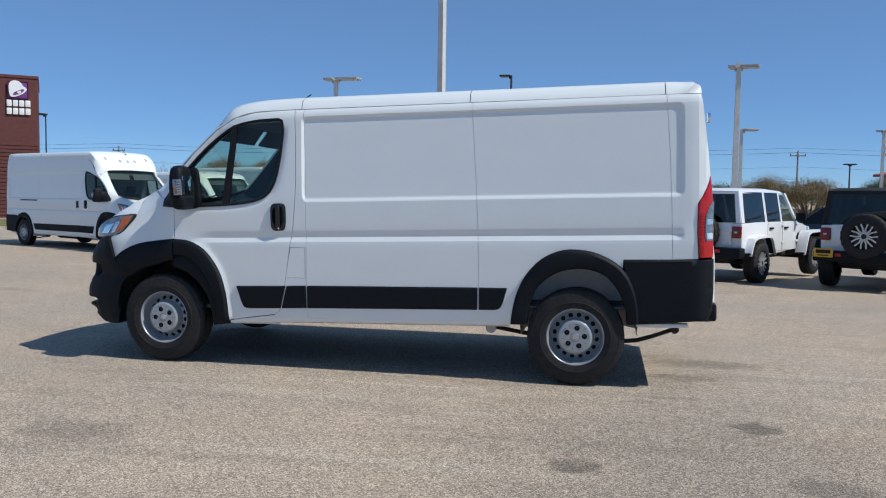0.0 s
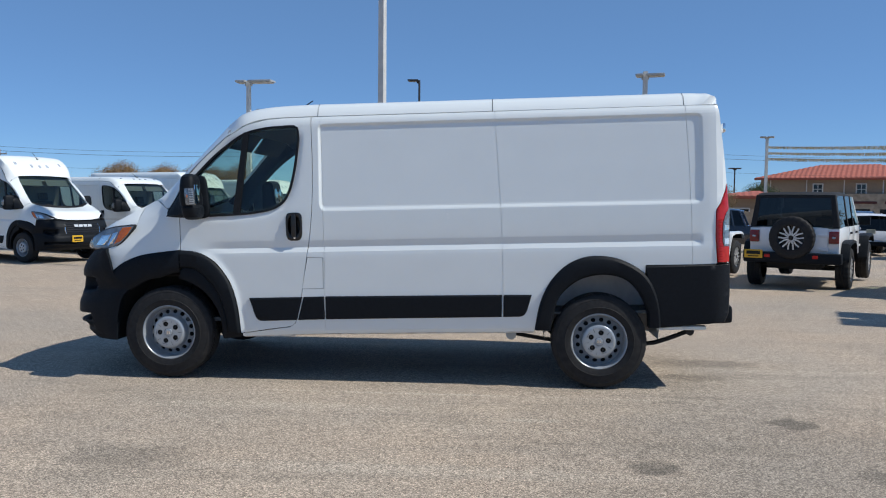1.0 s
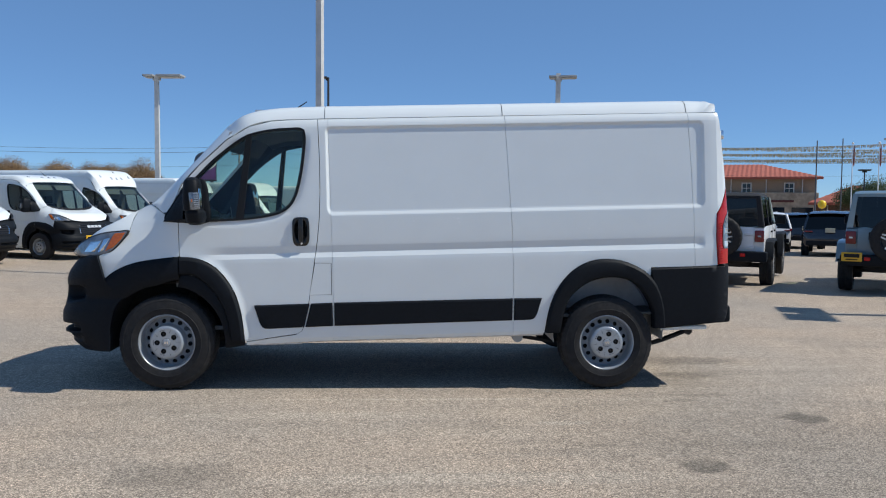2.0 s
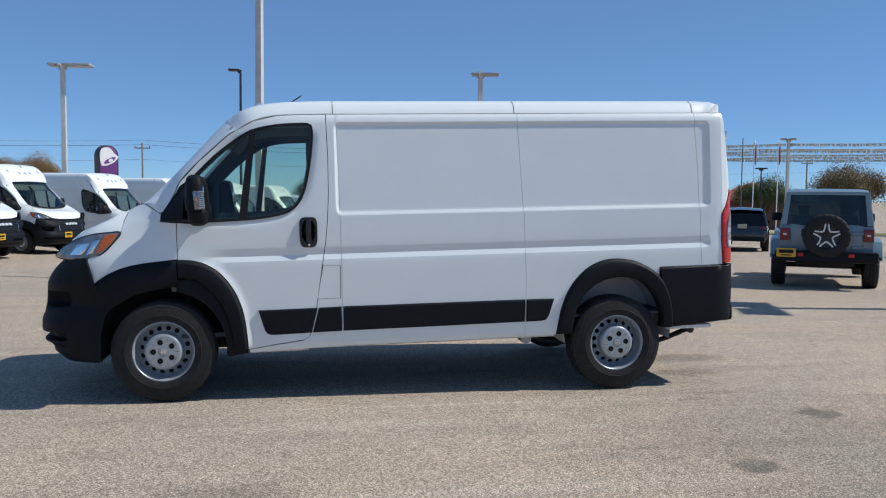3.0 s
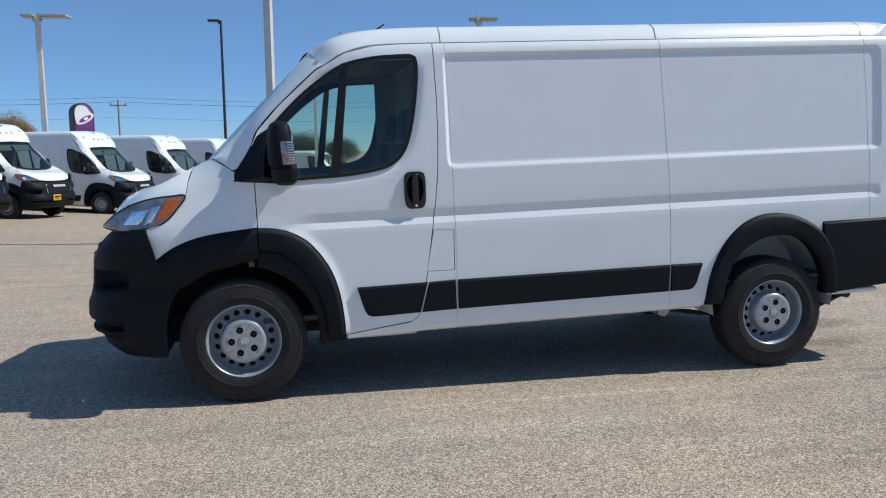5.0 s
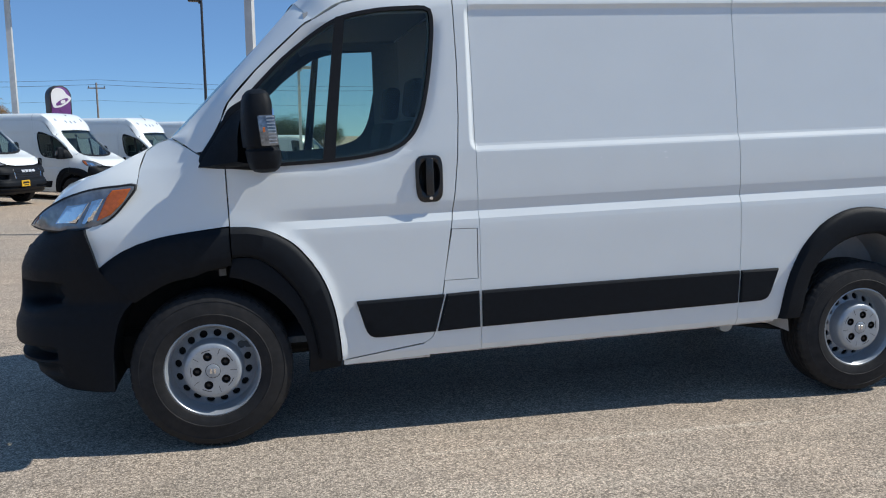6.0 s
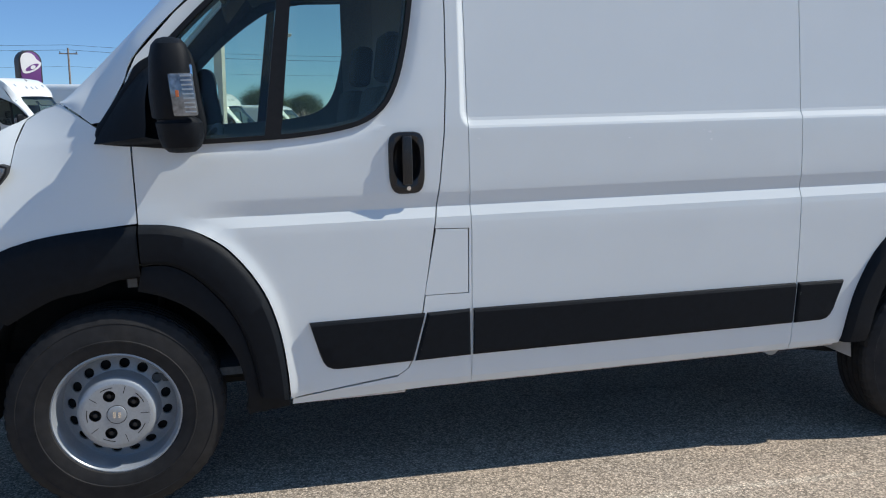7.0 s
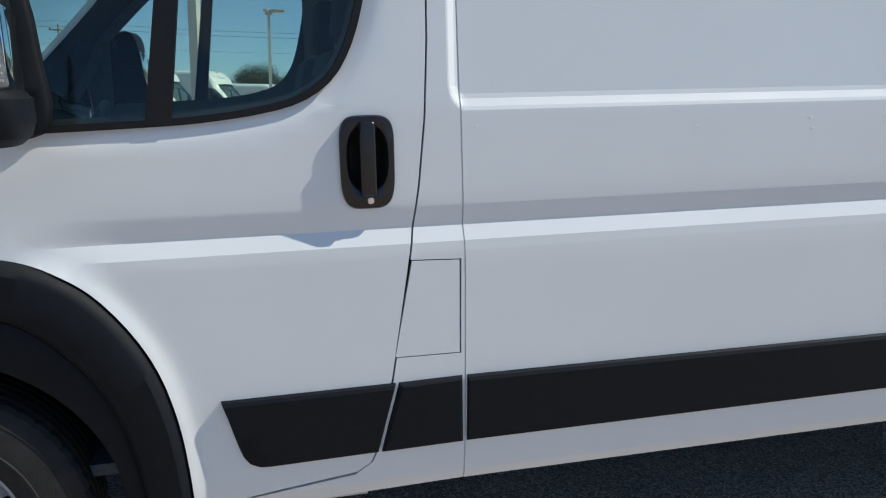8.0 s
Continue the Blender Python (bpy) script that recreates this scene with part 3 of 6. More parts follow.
        sheet(bm, [(x + 0.002, z) for x, z in seam] + [(x - 0.002, z) for x, z in seam2[::-1]], surf, step=0.055, zs=Z_LINES, xs=X_LINES, near=0.0025)
        add("side_panel", bm, M_WHITE, sharp=6)
        bm = bmesh.new()
        seam3 = SEAM_3
        bump = B([(3.793, 0.852)])
        sheet(bm, [(x + 0.002, z) for x, z in seam2] + [(2.934, 0.345)] + REAR_OUT + bump + [(x - 0.002, z) for x, z in seam3[::-1]], surf, step=0.055, zs=Z_LINES, xs=X_LINES)
        add("side_panel", bm, M_WHITE, sharp=6)
        bm = bmesh.new()
        sheet(bm, [(x + 0.002, z) for x, z in seam3] + B([(4.330, 0.856)]) + [(x - 0.004, z) for x, z in TAIL[4:2:-1]] + [(x - 0.004, z) for x, z in TAIL[2::-1]] + [(4.405, 1.62), (4.380, 1.85), (4.364, 2.0), (4.352, 2.066)], surf, step=0.05, zs=Z_LINES, xs=X_LINES)
        add("rear_corner", bm, M_WHITE, sharp=6)
        if s > 0:
            # sliding door rail and handle
            bm = bmesh.new()
            lines = [[(x, s * (half_width(x, 1.28) + o), 1.28 + dz) for x in np.linspace(2.74, 3.62, 12)] for dz, o in ((-0.016, -0.004), (-0.016, 0.006), (0.016, 0.006), (0.016, -0.004))]
            loft(bm, lines, smooth=False)
            add("sliding_rail", bm, M_GASKET)
            bm = bmesh.new()
            yb2 = half_width(1.40, 1.2)
            box(bm, (1.355, yb2 - 0.01, 1.10), (1.445, yb2 + 0.022, 1.29), 0.012, 2)
            add("sliding_door_handle", bm, M_GLOSSB)
        # tail lamp
        bm = bmesh.new()
        clear = B([(4.437, 1.285), (4.395, 1.24), (4.372, 1.17), (4.372, 1.02), (4.385, 0.985), (4.437, 0.985)])
        pad(bm, TAIL, surf, 0.008, soft=0.008, step=0.05)
        lamp = add("tail_lamp", bm, M_RED, None, "red tail lamp")
        bm = bmesh.new()
        pad(bm, clear, off(0.007), 0.006, soft=0.006, step=0.03, deep=0.004)
        clear_lens = add("clear_lens", bm, M_LENS_RIB, lamp, "clear reversing lens")
        for line, mat in (([(4.433, 1.262), (4.405, 1.228), (4.386, 1.165), (4.433, 1.165)], M_LENS_DARK), ([(4.433, 1.150), (4.384, 1.150), (4.384, 1.105), (4.433, 1.105)], M_CHROME),
                          ([(4.433, 1.092), (4.384, 1.092), (4.384, 1.060), (4.433, 1.060)], M_LENS_DARK), ([(4.433, 1.046), (4.384, 1.046), (4.390, 0.998), (4.433, 0.998)], M_CLEAR)):
            bm = bmesh.new()
            pad(bm, B(line), off(0.012), 0.003, soft=0.005, step=0.03, deep=0.003)
            add("lamp_chamber", bm, mat, clear_lens)
        for k in range(16):
            bm = bmesh.new()
            z = 0.885 + 0.020 * k
            box(bm, (4.330 + 0.03 * max(0.0, 1.0 - z), s * (half_width(4.34, z) + 0.010) - 0.003, z), (4.368, s * (half_width(4.34, z) + 0.010) + 0.003, z + 0.007), 0.001, 1)
            add("lens_rib", bm, M_RED, lamp)
        bm = bmesh.new()
        for x0, x1 in ((0.60, 1.02), (1.023, 1.62), (1.623, 2.30), (2.303, 2.93)):
            box(bm, (x0, s * 0.930 - 0.003, 0.314 + 0.012 * (x0 > 1.0)), (x1, s * 0.930 + 0.003, 0.362), 0.002, 1)
        add("sill_flange", bm, M_SILL, pillar, "dirty white sill flange")
        # black rubbing strips
        for line in ([(0.664, 0.635), (1.094, 0.637), (1.045, 0.452), (0.775, 0.447), (0.745, 0.449), (0.722, 0.460), (0.708, 0.480), (0.698, 0.508)], [(1.103, 0.637), (1.270, 0.640), (1.271, 0.455), (1.053, 0.452)],
                     [(1.283, 0.640), (2.684, 0.635), (2.678, 0.459), (1.281, 0.455)], [(2.696, 0.635), (2.916, 0.632), (2.878, 0.508), (2.862, 0.480), (2.845, 0.466), (2.820, 0.460), (2.690, 0.459)]):
            bm = bmesh.new()
            pad(bm, line, surf, 0.014, soft=0.014, step=0.06)
            add("rubbing_strip", bm, M_BLACKP)
        # wheel arch mouldings
        n = 52
        top_line = B([(0.100, 1.022), (-0.05, 1.016), (-0.202, 0.997), (-0.30, 0.970), (-0.375, 0.938), (-0.43, 0.905), (-0.478, 0.866)])
        arch_line = B([(0.106, 0.850), (0.02, 0.838), (-0.065, 0.81), (-0.15, 0.795), (-0.204, 0.775), (-0.26, 0.745), (-0.325, 0.708)])
        a, b = resample(top_line, n), resample(arch_line, n)

        def flare(a, b, rise, inward=0.06):
            lines = []
            for f, d in ((0, -0.01), (0, 0.004), (0.08, rise * 0.7), (0.2, rise), (0.7, rise), (0.9, rise * 0.85), (1, rise * 0.4), (1, -inward)):
                lines.append([(p[0], s * (half_width(p[0], p[1]) + d), p[1]) for p in a * (1 - f) + b * f])
            bm = bmesh.new()
            loft(bm, lines, n, smooth=False)
            return bm
        add("wing_flare", flare(a, b, 0.030), M_BLACKP, None, "black plastic wheel arch moulding")
        c, d = resample(FLARE_OUT, n), resample(B([(0.110, 0.886), (0.165, 0.887), (0.217, 0.876), (0.27, 0.845), (0.323, 0.797), (0.38, 0.73), (0.429, 0.645), (0.462, 0.55), (0.482, 0.46), (0.492, 0.375)]), n)
        add("door_flare", flare(c, d, 0.032), M_BLACKP, door, "black plastic wheel arch moulding")
        e = resample(arc(0.0, 0.375, 0.43, 78, -8, 14), n)
        d2 = resample(B([(0.110, 0.880), (0.165, 0.881), (0.217, 0.870), (0.27, 0.839), (0.323, 0.790), (0.38, 0.722), (0.429, 0.637), (0.462, 0.54), (0.482, 0.45), (0.500, 0.335)]), n)
        add("arch_lip", flare(d2, e, 0.008), M_BLACKP)
        g, h = resample(REAR_OUT[:-1] + B([(3.80, 0.775), (3.85, 0.70), (3.888, 0.60), (3.912, 0.48), (3.922, 0.365)]), 34), resample(REAR_IN, 34)
        n = 34
        add("rear_flare", flare(g, h, 0.034), M_BLACKP, None, "black plastic wheel arch moulding")
        # foot of the wing behind the front wheel
        bm = bmesh.new()
        sheet(bm, B([(0.44, 0.335), (0.492, 0.395), (0.595, 0.362), (0.598, 0.318), (0.45, 0.300)]), off(0.006), step=0.06)
        add("arch_foot", bm, M_BLACKP)
        # wheel houses
        for cx, cz, r, mat, nm in ((0.0, 0.40, 0.47, M_LINER, "front_wheel_liner"), (3.45, 0.36, 0.445, M_PRIMER, "rear_wheel_house")):
            bm = bmesh.new()
            lines = [[(x, s * y, z) for x, z in arc(cx, cz, r, -12, 192, 20)] for y in (0.95, 0.72, 0.55)] + [[(cx + 0.02 * math.cos(k), s * 0.54, cz) for k in range(21)]]
            loft(bm, lines, 21, smooth=False)
            add(nm, bm, mat)
        # rear bumper corner
        bm = bmesh.new()
        outline = B([(3.793, 0.847), (4.301, 0.854), (4.446, 0.852), (4.452, 0.62), (4.446, 0.47), (4.43, 0.43), (4.40, 0.394), (3.945, 0.363), (3.838, 0.363), (3.826, 0.50), (3.79, 0.62), (3.735, 0.72), (3.80, 0.76)])
        pad(bm, outline, surf, 0.016, soft=0.014, step=0.05)
        add("rear_bumper_corner", bm, M_BLACKP)
        bm = bmesh.new()
        box(bm, (3.88, s * 0.90 - 0.03, 0.335), (4.26, s * 0.90 + 0.03, 0.366), 0.006, 1)
        add("rear_sill", bm, M_WHITE)
        bm = bmesh.new()
        box(bm, (0.03, s * 0.80 - 0.03, 0.775), (0.075, s * 0.80 + 0.03, 0.835), 0.008, 1)
        box(bm, (-0.10, s * 0.78 - 0.01, 0.80), (0.03, s * 0.78 + 0.01, 0.815), 0.003, 1)
        bracket = add("arch_bracket", bm, M_DARKMETAL)
        bm = bmesh.new()
        box(bm, (0.036, s * 0.8315 - 0.0015, 0.780), (0.069, s * 0.8315 + 0.0015, 0.812), 0.001, 1)
        add("sticker", bm, M_HEADLINER, bracket, "grey sticker")
        # windscreen pillar
        low = [(x, surf(x, z), z + 0.005) for x, z in [(-0.134, 1.438), (-0.062, 1.395), (-0.004, 1.358), (0.045, 1.415), (0.100, 1.503), (0.136, 1.583)] + DOOR_TOP[2:4] + [(0.535, 1.946)]]
        up = [(-0.13, s * 0.80, 1.438), (-0.06, s * 0.797, 1.50), (0.11, s * 0.778, 1.67), (0.30, s * 0.745, 1.87), (0.468, s * 0.715, 2.048)]
        q0, q2 = resample(low, 30), resample(up, 30)
        q1 = (q0 + q2) / 2
        end = np.linspace(0, 1, 30)
        taper = np.minimum(1, (1 - end) * 1.6) * np.minimum(1, 0.3 + end * 3)
        q1[:, 1] += s * 0.020 * taper
        q1[:, 0] -= 0.012 * taper
        skin = np.stack([resample([a, b, c], 9) for a, b, c in zip(q0, q1, q2)], 1)
        bm = bmesh.new()
        loft(bm, [q0 - np.array([0, s * 0.02, 0])] + list(skin) + [q2 + np.array([0.022, -s * 0.004, -0.016])], 30, smooth=False)
        apost = add("windscreen_pillar", bm, M_WHITE, None, "", 45)
        bm = bmesh.new()
        loft(bm, [q + np.array([0.03, -s * 0.035, -0.015]) for q in (q0 + np.array([0.03, 0, -0.03]), q0, q1, q2)], 30, smooth=False)
        add("pillar_trim", bm, M_INTERIOR, apost)
        # headlamp
        lens = B([(-0.80, 1.062), (-0.755, 1.10), (-0.697, 1.142), (-0.60, 1.190), (-0.488, 1.220), (-0.38, 1.230), (-0.300, 1.230), (-0.345, 1.16), (-0.401, 1.100), (-0.47, 1.058), (-0.545, 1.042), (-0.68, 1.043)])
        lens = [tuple(p) for p in resample(lens + lens[:1], 61)[:-1]]
        bm = bmesh.new()
        nose = lambda x, z, s=s: s * (plan_y(x - 0.10) - 0.14 * max(0.0, z - 1.04))
        pad(bm, inset(lens, -0.006), nose, 0.005, soft=0.004, step=0.05, deep=0.05)
        surround = bm
        bm = bmesh.new()
        pad(bm, lens, nose, 0.012, soft=0.012, step=0.03, deep=0.05)
        head = add("headlamp", bm, M_LENS_DARK, None, "clear headlamp with an amber corner")
        add("lamp_surround", surround, M_GASKET, head)
        bm = bmesh.new()
        nose2 = lambda x, z, s=s: nose(x, z) + s * 0.012
        pad(bm, B([(-0.470, 1.085), (-0.420, 1.190), (-0.398, 1.216), (-0.316, 1.222), (-0.352, 1.162), (-0.408, 1.108)]), nose2, 0.004, soft=0.006, step=0.03, deep=0.004)
        add("amber_lens", bm, M_AMBER, head, "amber corner lens")
        for lens2 in ([(-0.66, 1.075), (-0.60, 1.155), (-0.50, 1.165), (-0.56, 1.075)], [(-0.535, 1.075), (-0.485, 1.175), (-0.435, 1.18), (-0.49, 1.085)]):
            bm = bmesh.new()
            pad(bm, B(lens2), nose2, 0.004, soft=0.014, step=0.03, deep=0.004)
            add("reflector", bm, M_CHROME, head)
        # door mirror
        sail = B([(0.008, 1.297), (-0.010, 1.303), (-0.019, 1.320), (-0.017, 1.351), (0.036, 1.430), (0.090, 1.505), (0.135, 1.570), (0.28, 1.62), (0.325, 1.46), (0.325, 1.289), (0.10, 1.289)])
        bm = bmesh.new()
        pad(bm, [tuple(p) for p in resample(sail + sail[:1], 49)[:-1]], surf, 0.014, soft=0.010, step=0.06)
        mirror = add("door_mirror", bm, M_BLACKP, None, "large black plastic door mirror")
        bm = bmesh.new()
        rings = []
        for dz, fx, fy in ((-0.180, 0.30, 0.30), (-0.176, 0.62, 0.66), (-0.160, 0.88, 0.90), (-0.130, 1.02, 1.01), (-0.085, 1.05, 1.03), (-0.080, 0.96, 0.97), (-0.074, 0.94, 0.95), (-0.068, 0.95, 0.97),
                           (0.0, 0.97, 0.99), (0.08, 0.95, 0.97), (0.125, 0.89, 0.92), (0.155, 0.77, 0.82), (0.172, 0.55, 0.62), (0.179, 0.25, 0.30)):
            row = []
            for a in np.linspace(0, 2 * math.pi, 32, endpoint=False):
                u = 0.069 * fx * math.copysign(abs(math.cos(a)) ** 0.62, math.cos(a))
                v = 0.130 * fy * math.copysign(abs(math.sin(a)) ** 0.62, math.sin(a))
                row.append((0.260 + u - 0.10 * v + (0.022 if dz < -0.07 else 0.004) * min(1.0, abs(dz) / 0.1), s * (1.118 - v), 1.452 + dz))
            rings.append(row + row[:1])
        loft(bm, rings, smooth=False)
        bm.faces.new([v for v in bm.verts[:0]] or [bm.verts.new(p) for p in rings[0][:-1]])
        bm.faces.new([bm.verts.new(p) for p in rings[-1][:-1]])
        bmesh.ops.remove_doubles(bm, verts=bm.verts, dist=0.0002)
        add("mirror_head", bm, M_BLACKP, mirror)
        foot = [(-0.012, 1.300), (0.02, 1.36), (0.10, 1.470), (0.17, 1.545), (0.25, 1.560), (0.30, 1.47), (0.31, 1.36), (0.30, 1.297), (0.15, 1.294), (-0.012, 1.300)]
        neck = [(0.165, 1.322), (0.170, 1.36), (0.178, 1.46), (0.215, 1.560), (0.255, 1.565), (0.288, 1.50), (0.292, 1.38), (0.285, 1.325), (0.22, 1.312), (0.165, 1.322)]
        f0, f1 = resample(foot, 40), resample(neck, 40)
        bm = bmesh.new()
        loft(bm, [[(x, s * (half_width(x, z) * (1 - g) + 1.06 * g + 0.010 * (1 - g)), z) for x, z in f0 * (1 - h) + f1 * h] for g, h in ((0, 0), (0.15, 0.12), (0.4, 0.42), (0.7, 0.8), (1, 1))], 40, smooth=False)
        bmesh.ops.remove_doubles(bm, verts=bm.verts, dist=0.0002)
        add("mirror_arm", bm, M_BLACKP, mirror)
        bm = bmesh.new()
        box(bm, (0.290, -0.09, -0.060), (0.3095, 0.09, 0.090), 0.006, 2)
        shift(bm, lambda v: Vector((v.x + 0.0185 - 0.10 * v.y, s * (1.118 - v.y), 1.455 + v.z)))
        add("mirror_glass", bm, M_MIRROR, mirror, "mirror glass")
        bm = bmesh.new()
        box(bm, (-0.037, -0.010, -0.065), (0.037, 0.010, 0.065), 0.010, 2)
        shift(bm, lambda v: Vector((0.306 + v.x + 0.08 * v.z * -1, s * (1.247 + v.y * -1), 1.452 + v.z)))
        ind = add("indicator", bm, M_LENS_RIB, mirror, "clear indicator lens")
        for k in range(9):
            bm = bmesh.new()
            zc = 1.398 + k * 0.0135
            box(bm, (0.306, s * 1.258 - 0.002, zc), (0.338, s * 1.258 + 0.002, zc + 0.005), 0.001, 1)
            shift(bm, lambda v: Vector((v.x - 0.08 * (v.z - 1.452), v.y, v.z)))
            add("rib", bm, M_SILVER, ind)
        bm = bmesh.new()
        box(bm, (0.285, s * 1.2565 - 0.002, 1.446), (0.295, s * 1.2565 + 0.002, 1.466), 0.0015, 1)
        add("bulb", bm, M_AMBER, ind, "amber bulb behind the lens")

    # roof
    st = [[(0.535, 0.922, 1.951), (0.5015, 0.8185, 2.000), (0.468, 0.715, 2.048), (0.446, 0.40, 2.064), (0.434, 0.0, 2.074)],
          [(0.662, 0.919, 2.024), (0.635, 0.880, 2.079), (0.60, 0.785, 2.118), (0.57, 0.40, 2.140), (0.555, 0.0, 2.146)],
          [(0.83, 0.912, 2.064), (0.83, 0.889, 2.111), (0.81, 0.80, 2.163), (0.78, 0.40, 2.185), (0.76, 0.0, 2.190)]]
    flank = lambda x: [(x, 0.911, 2.072), (x, 0.893, 2.120), (x, 0.81, 2.176), (x, 0.40, 2.198), (x, 0.0, 2.204)]
    for x in np.linspace(1.15, 4.12, 12):
        st.append(flank(x))
    st += [[(4.24, 0.909, 2.073), (4.24, 0.889, 2.119), (4.24, 0.805, 2.171), (4.24, 0.40, 2.193), (4.24, 0.0, 2.198)],
           [(4.305, 0.907, 2.073), (4.304, 0.894, 2.126), (4.302, 0.83, 2.164), (4.302, 0.40, 2.180), (4.302, 0.0, 2.184)],
           [(4.342, 0.904, 2.073), (4.343, 0.892, 2.112), (4.344, 0.83, 2.138), (4.340, 0.40, 2.150), (4.340, 0.0, 2.153)],
           [(4.358, 0.901, 2.070), (4.361, 0.889, 2.086), (4.362, 0.82, 2.094), (4.360, 0.40, 2.095), (4.360, 0.0, 2.095)],
           [(4.360, 0.899, 2.066), (4.362, 0.88, 2.066), (4.364, 0.82, 2.066), (4.362, 0.40, 2.066), (4.362, 0.0, 2.066)]]
    grid = np.array([resample(row, 14) for row in st])
    st = np.stack([resample(grid[:, k], 230) for k in range(14)], 1)
    bm = bmesh.new()
    full = []
    for row in st:
        r = [tuple(p) for p in row]
        full.append([(x, -y, z) for x, y, z in r] + [(x, y, z) for x, y, z in r[-2::-1]])
    rows = loft(bm, full, smooth=False)
    for side in (0, -1):
        drop = [bm.verts.new((r[side].co.x, r[side].co.y * 0.972, r[side].co.z - 0.012)) for r in rows]
        for k in range(len(rows) - 1):
            bm.faces.new((rows[k][side], rows[k + 1][side], drop[k + 1], drop[k]))
    roof = add("roof", bm, M_WHITE, sharp=50)
    for x in (1.246, 2.634, 4.10):
        for s in (-1, 1):
            bm = bmesh.new()
            loft(bm, [[(x + d, s * (y + 0.0015), z + 0.001) for q, y, z in resample(flank(x), 14)[:5]] for d in (-0.002, 0.002)], smooth=False)
            add("roof_seam", bm, M_GASKET, roof)
    # roof marker lamps and aerial
    for y in (-0.62, -0.22, 0.0, 0.22, 0.62):
        bm = bmesh.new()
        x0 = 0.62 + 0.08 * (y / 0.62) ** 2
        z0 = 2.158 - 0.004 * (y / 0.62) ** 2
        box(bm, (x0 - 0.035, y - 0.03, z0 - 0.014), (x0 + 0.03, y + 0.03, z0 + 0.024), 0.007, 2)
        add("marker_lamp", bm, M_CLEAR, roof, "small clear roof marker lamp")
    bm = bmesh.new()
    rod(bm, (0.83, -0.1, 2.185), (0.86, -0.1, 2.205), 0.03, 0.015, 10)
    rod(bm, (0.86, -0.1, 2.20), (1.02, -0.1, 2.30), 0.006, 0.005, 8)
    add("aerial", bm, M_GASKET, roof)
    # windscreen
    bm = bmesh.new()
    bot = [(-0.108, -0.797, 1.424), (-0.185, -0.69, 1.383), (-0.250, -0.54, 1.345), (-0.305, -0.28, 1.322), (-0.320, 0, 1.315)]
    top = [(0.486, -0.717, 2.034), (0.470, -0.56, 2.048), (0.461, -0.42, 2.055), (0.451, -0.2, 2.062), (0.448, 0, 2.065)]
    bot += [(x, -y, z) for x, y, z in bot[-2::-1]]
    top += [(x, -y, z) for x, y, z in top[-2::-1]]
    b0, t0 = resample(bot, 21), resample(top, 21)
    mid = [b0 * (1 - f) + t0 * f + np.array([-0.004, 0, 0.006]) * math.sin(math.pi * f) for f in (0, 0.25, 0.5, 0.75, 1)]
    loft(bm, mid, 21, smooth=False)
    screen = add("windscreen", bm, M_GLASS, None, "curved windscreen glass")
    bm = bmesh.new()
    edge = [b0, b0 * 0.93 + t0 * 0.07]
    loft(bm, [l + np.array([-0.003, 0, 0.003]) for l in edge], 21, smooth=False)
    add("windscreen_border", bm, M_GASKET, screen, "black lower windscreen border")
    for y0, y1 in ((-0.15, 0.5), (-0.65, -0.02)):
        bm = bmesh.new()
        tube(bm, [(-0.33 + 0.33 * y * y, y, 1.335 + 0.16 * y * y + 0.05 * abs(y - y0)) for y in np.linspace(y0, y1, 6)], 0.008, 6)
        add("wiper", bm, M_GASKET, screen)
    # bonnet
    rows = [[(-0.84, 0, 1.03), (-0.80, 0, 1.13), (-0.70, 0, 1.235), (-0.52, 0, 1.278), (-0.335, 0, 1.318)],
            [(-0.825, 0.35, 1.035), (-0.78, 0.35, 1.13), (-0.68, 0.35, 1.23), (-0.50, 0.33, 1.280), (-0.320, 0.30, 1.325)],
            [(-0.775, 0.60, 1.066), (-0.73, 0.59, 1.14), (-0.64, 0.57, 1.225), (-0.45, 0.56, 1.290), (-0.265, 0.54, 1.348)],
            [(-0.63, 0.80, 1.185), (-0.60, 0.785, 1.212), (-0.53, 0.765, 1.262), (-0.37, 0.735, 1.330), (-0.200, 0.69, 1.386)],
            [(-0.47, 0.880, 1.228), (-0.46, 0.868, 1.250), (-0.42, 0.845, 1.288), (-0.30, 0.80, 1.365), (-0.165, 0.75, 1.412)],
            [(x, half_width(x, z) - 0.002, z) for x, z in ((-0.290, 1.232), (-0.283, 1.27), (-0.274, 1.32), (-0.248, 1.383), (-0.195, 1.416), (-0.140, 1.437))]]
    lines = [[(x, -y, z) for x, y, z in r] for r in rows[::-1]] + rows[1:]
    bm = bmesh.new()
    loft(bm, lines, 14)
    add("bonnet", bm, M_WHITE, sharp=60)
    # front bumper, wrapped round the nose
    lev_z = (0.28, 0.315, 0.36, 0.41, 0.45, 0.48, 0.52, 0.59, 0.62, 0.645, 0.68, 0.76, 0.864, 0.91, 0.945, 0.99, 1.03, 1.05)
    lev_d = (0.21, 0.15, 0.095, 0.047, 0.018, 0.004, 0.0, 0.002, 0.010, 0.024, 0.031, 0.045, 0.061, 0.082, 0.105, 0.145, 0.195, 0.25)
    end_z = (0.30, 0.43, 0.52, 0.62, 0.68, 0.715, 0.76, 0.81, 0.872, 0.95, 1.03, 1.05)
    end_x = (-0.452, -0.447, -0.436, -0.41, -0.375, -0.335, -0.37, -0.425, -0.472, -0.490, -0.512, -0.514)
    step_down = lambda v, a, b: ease((v - a) / (b - a))
    bm = bmesh.new()
    lines = []
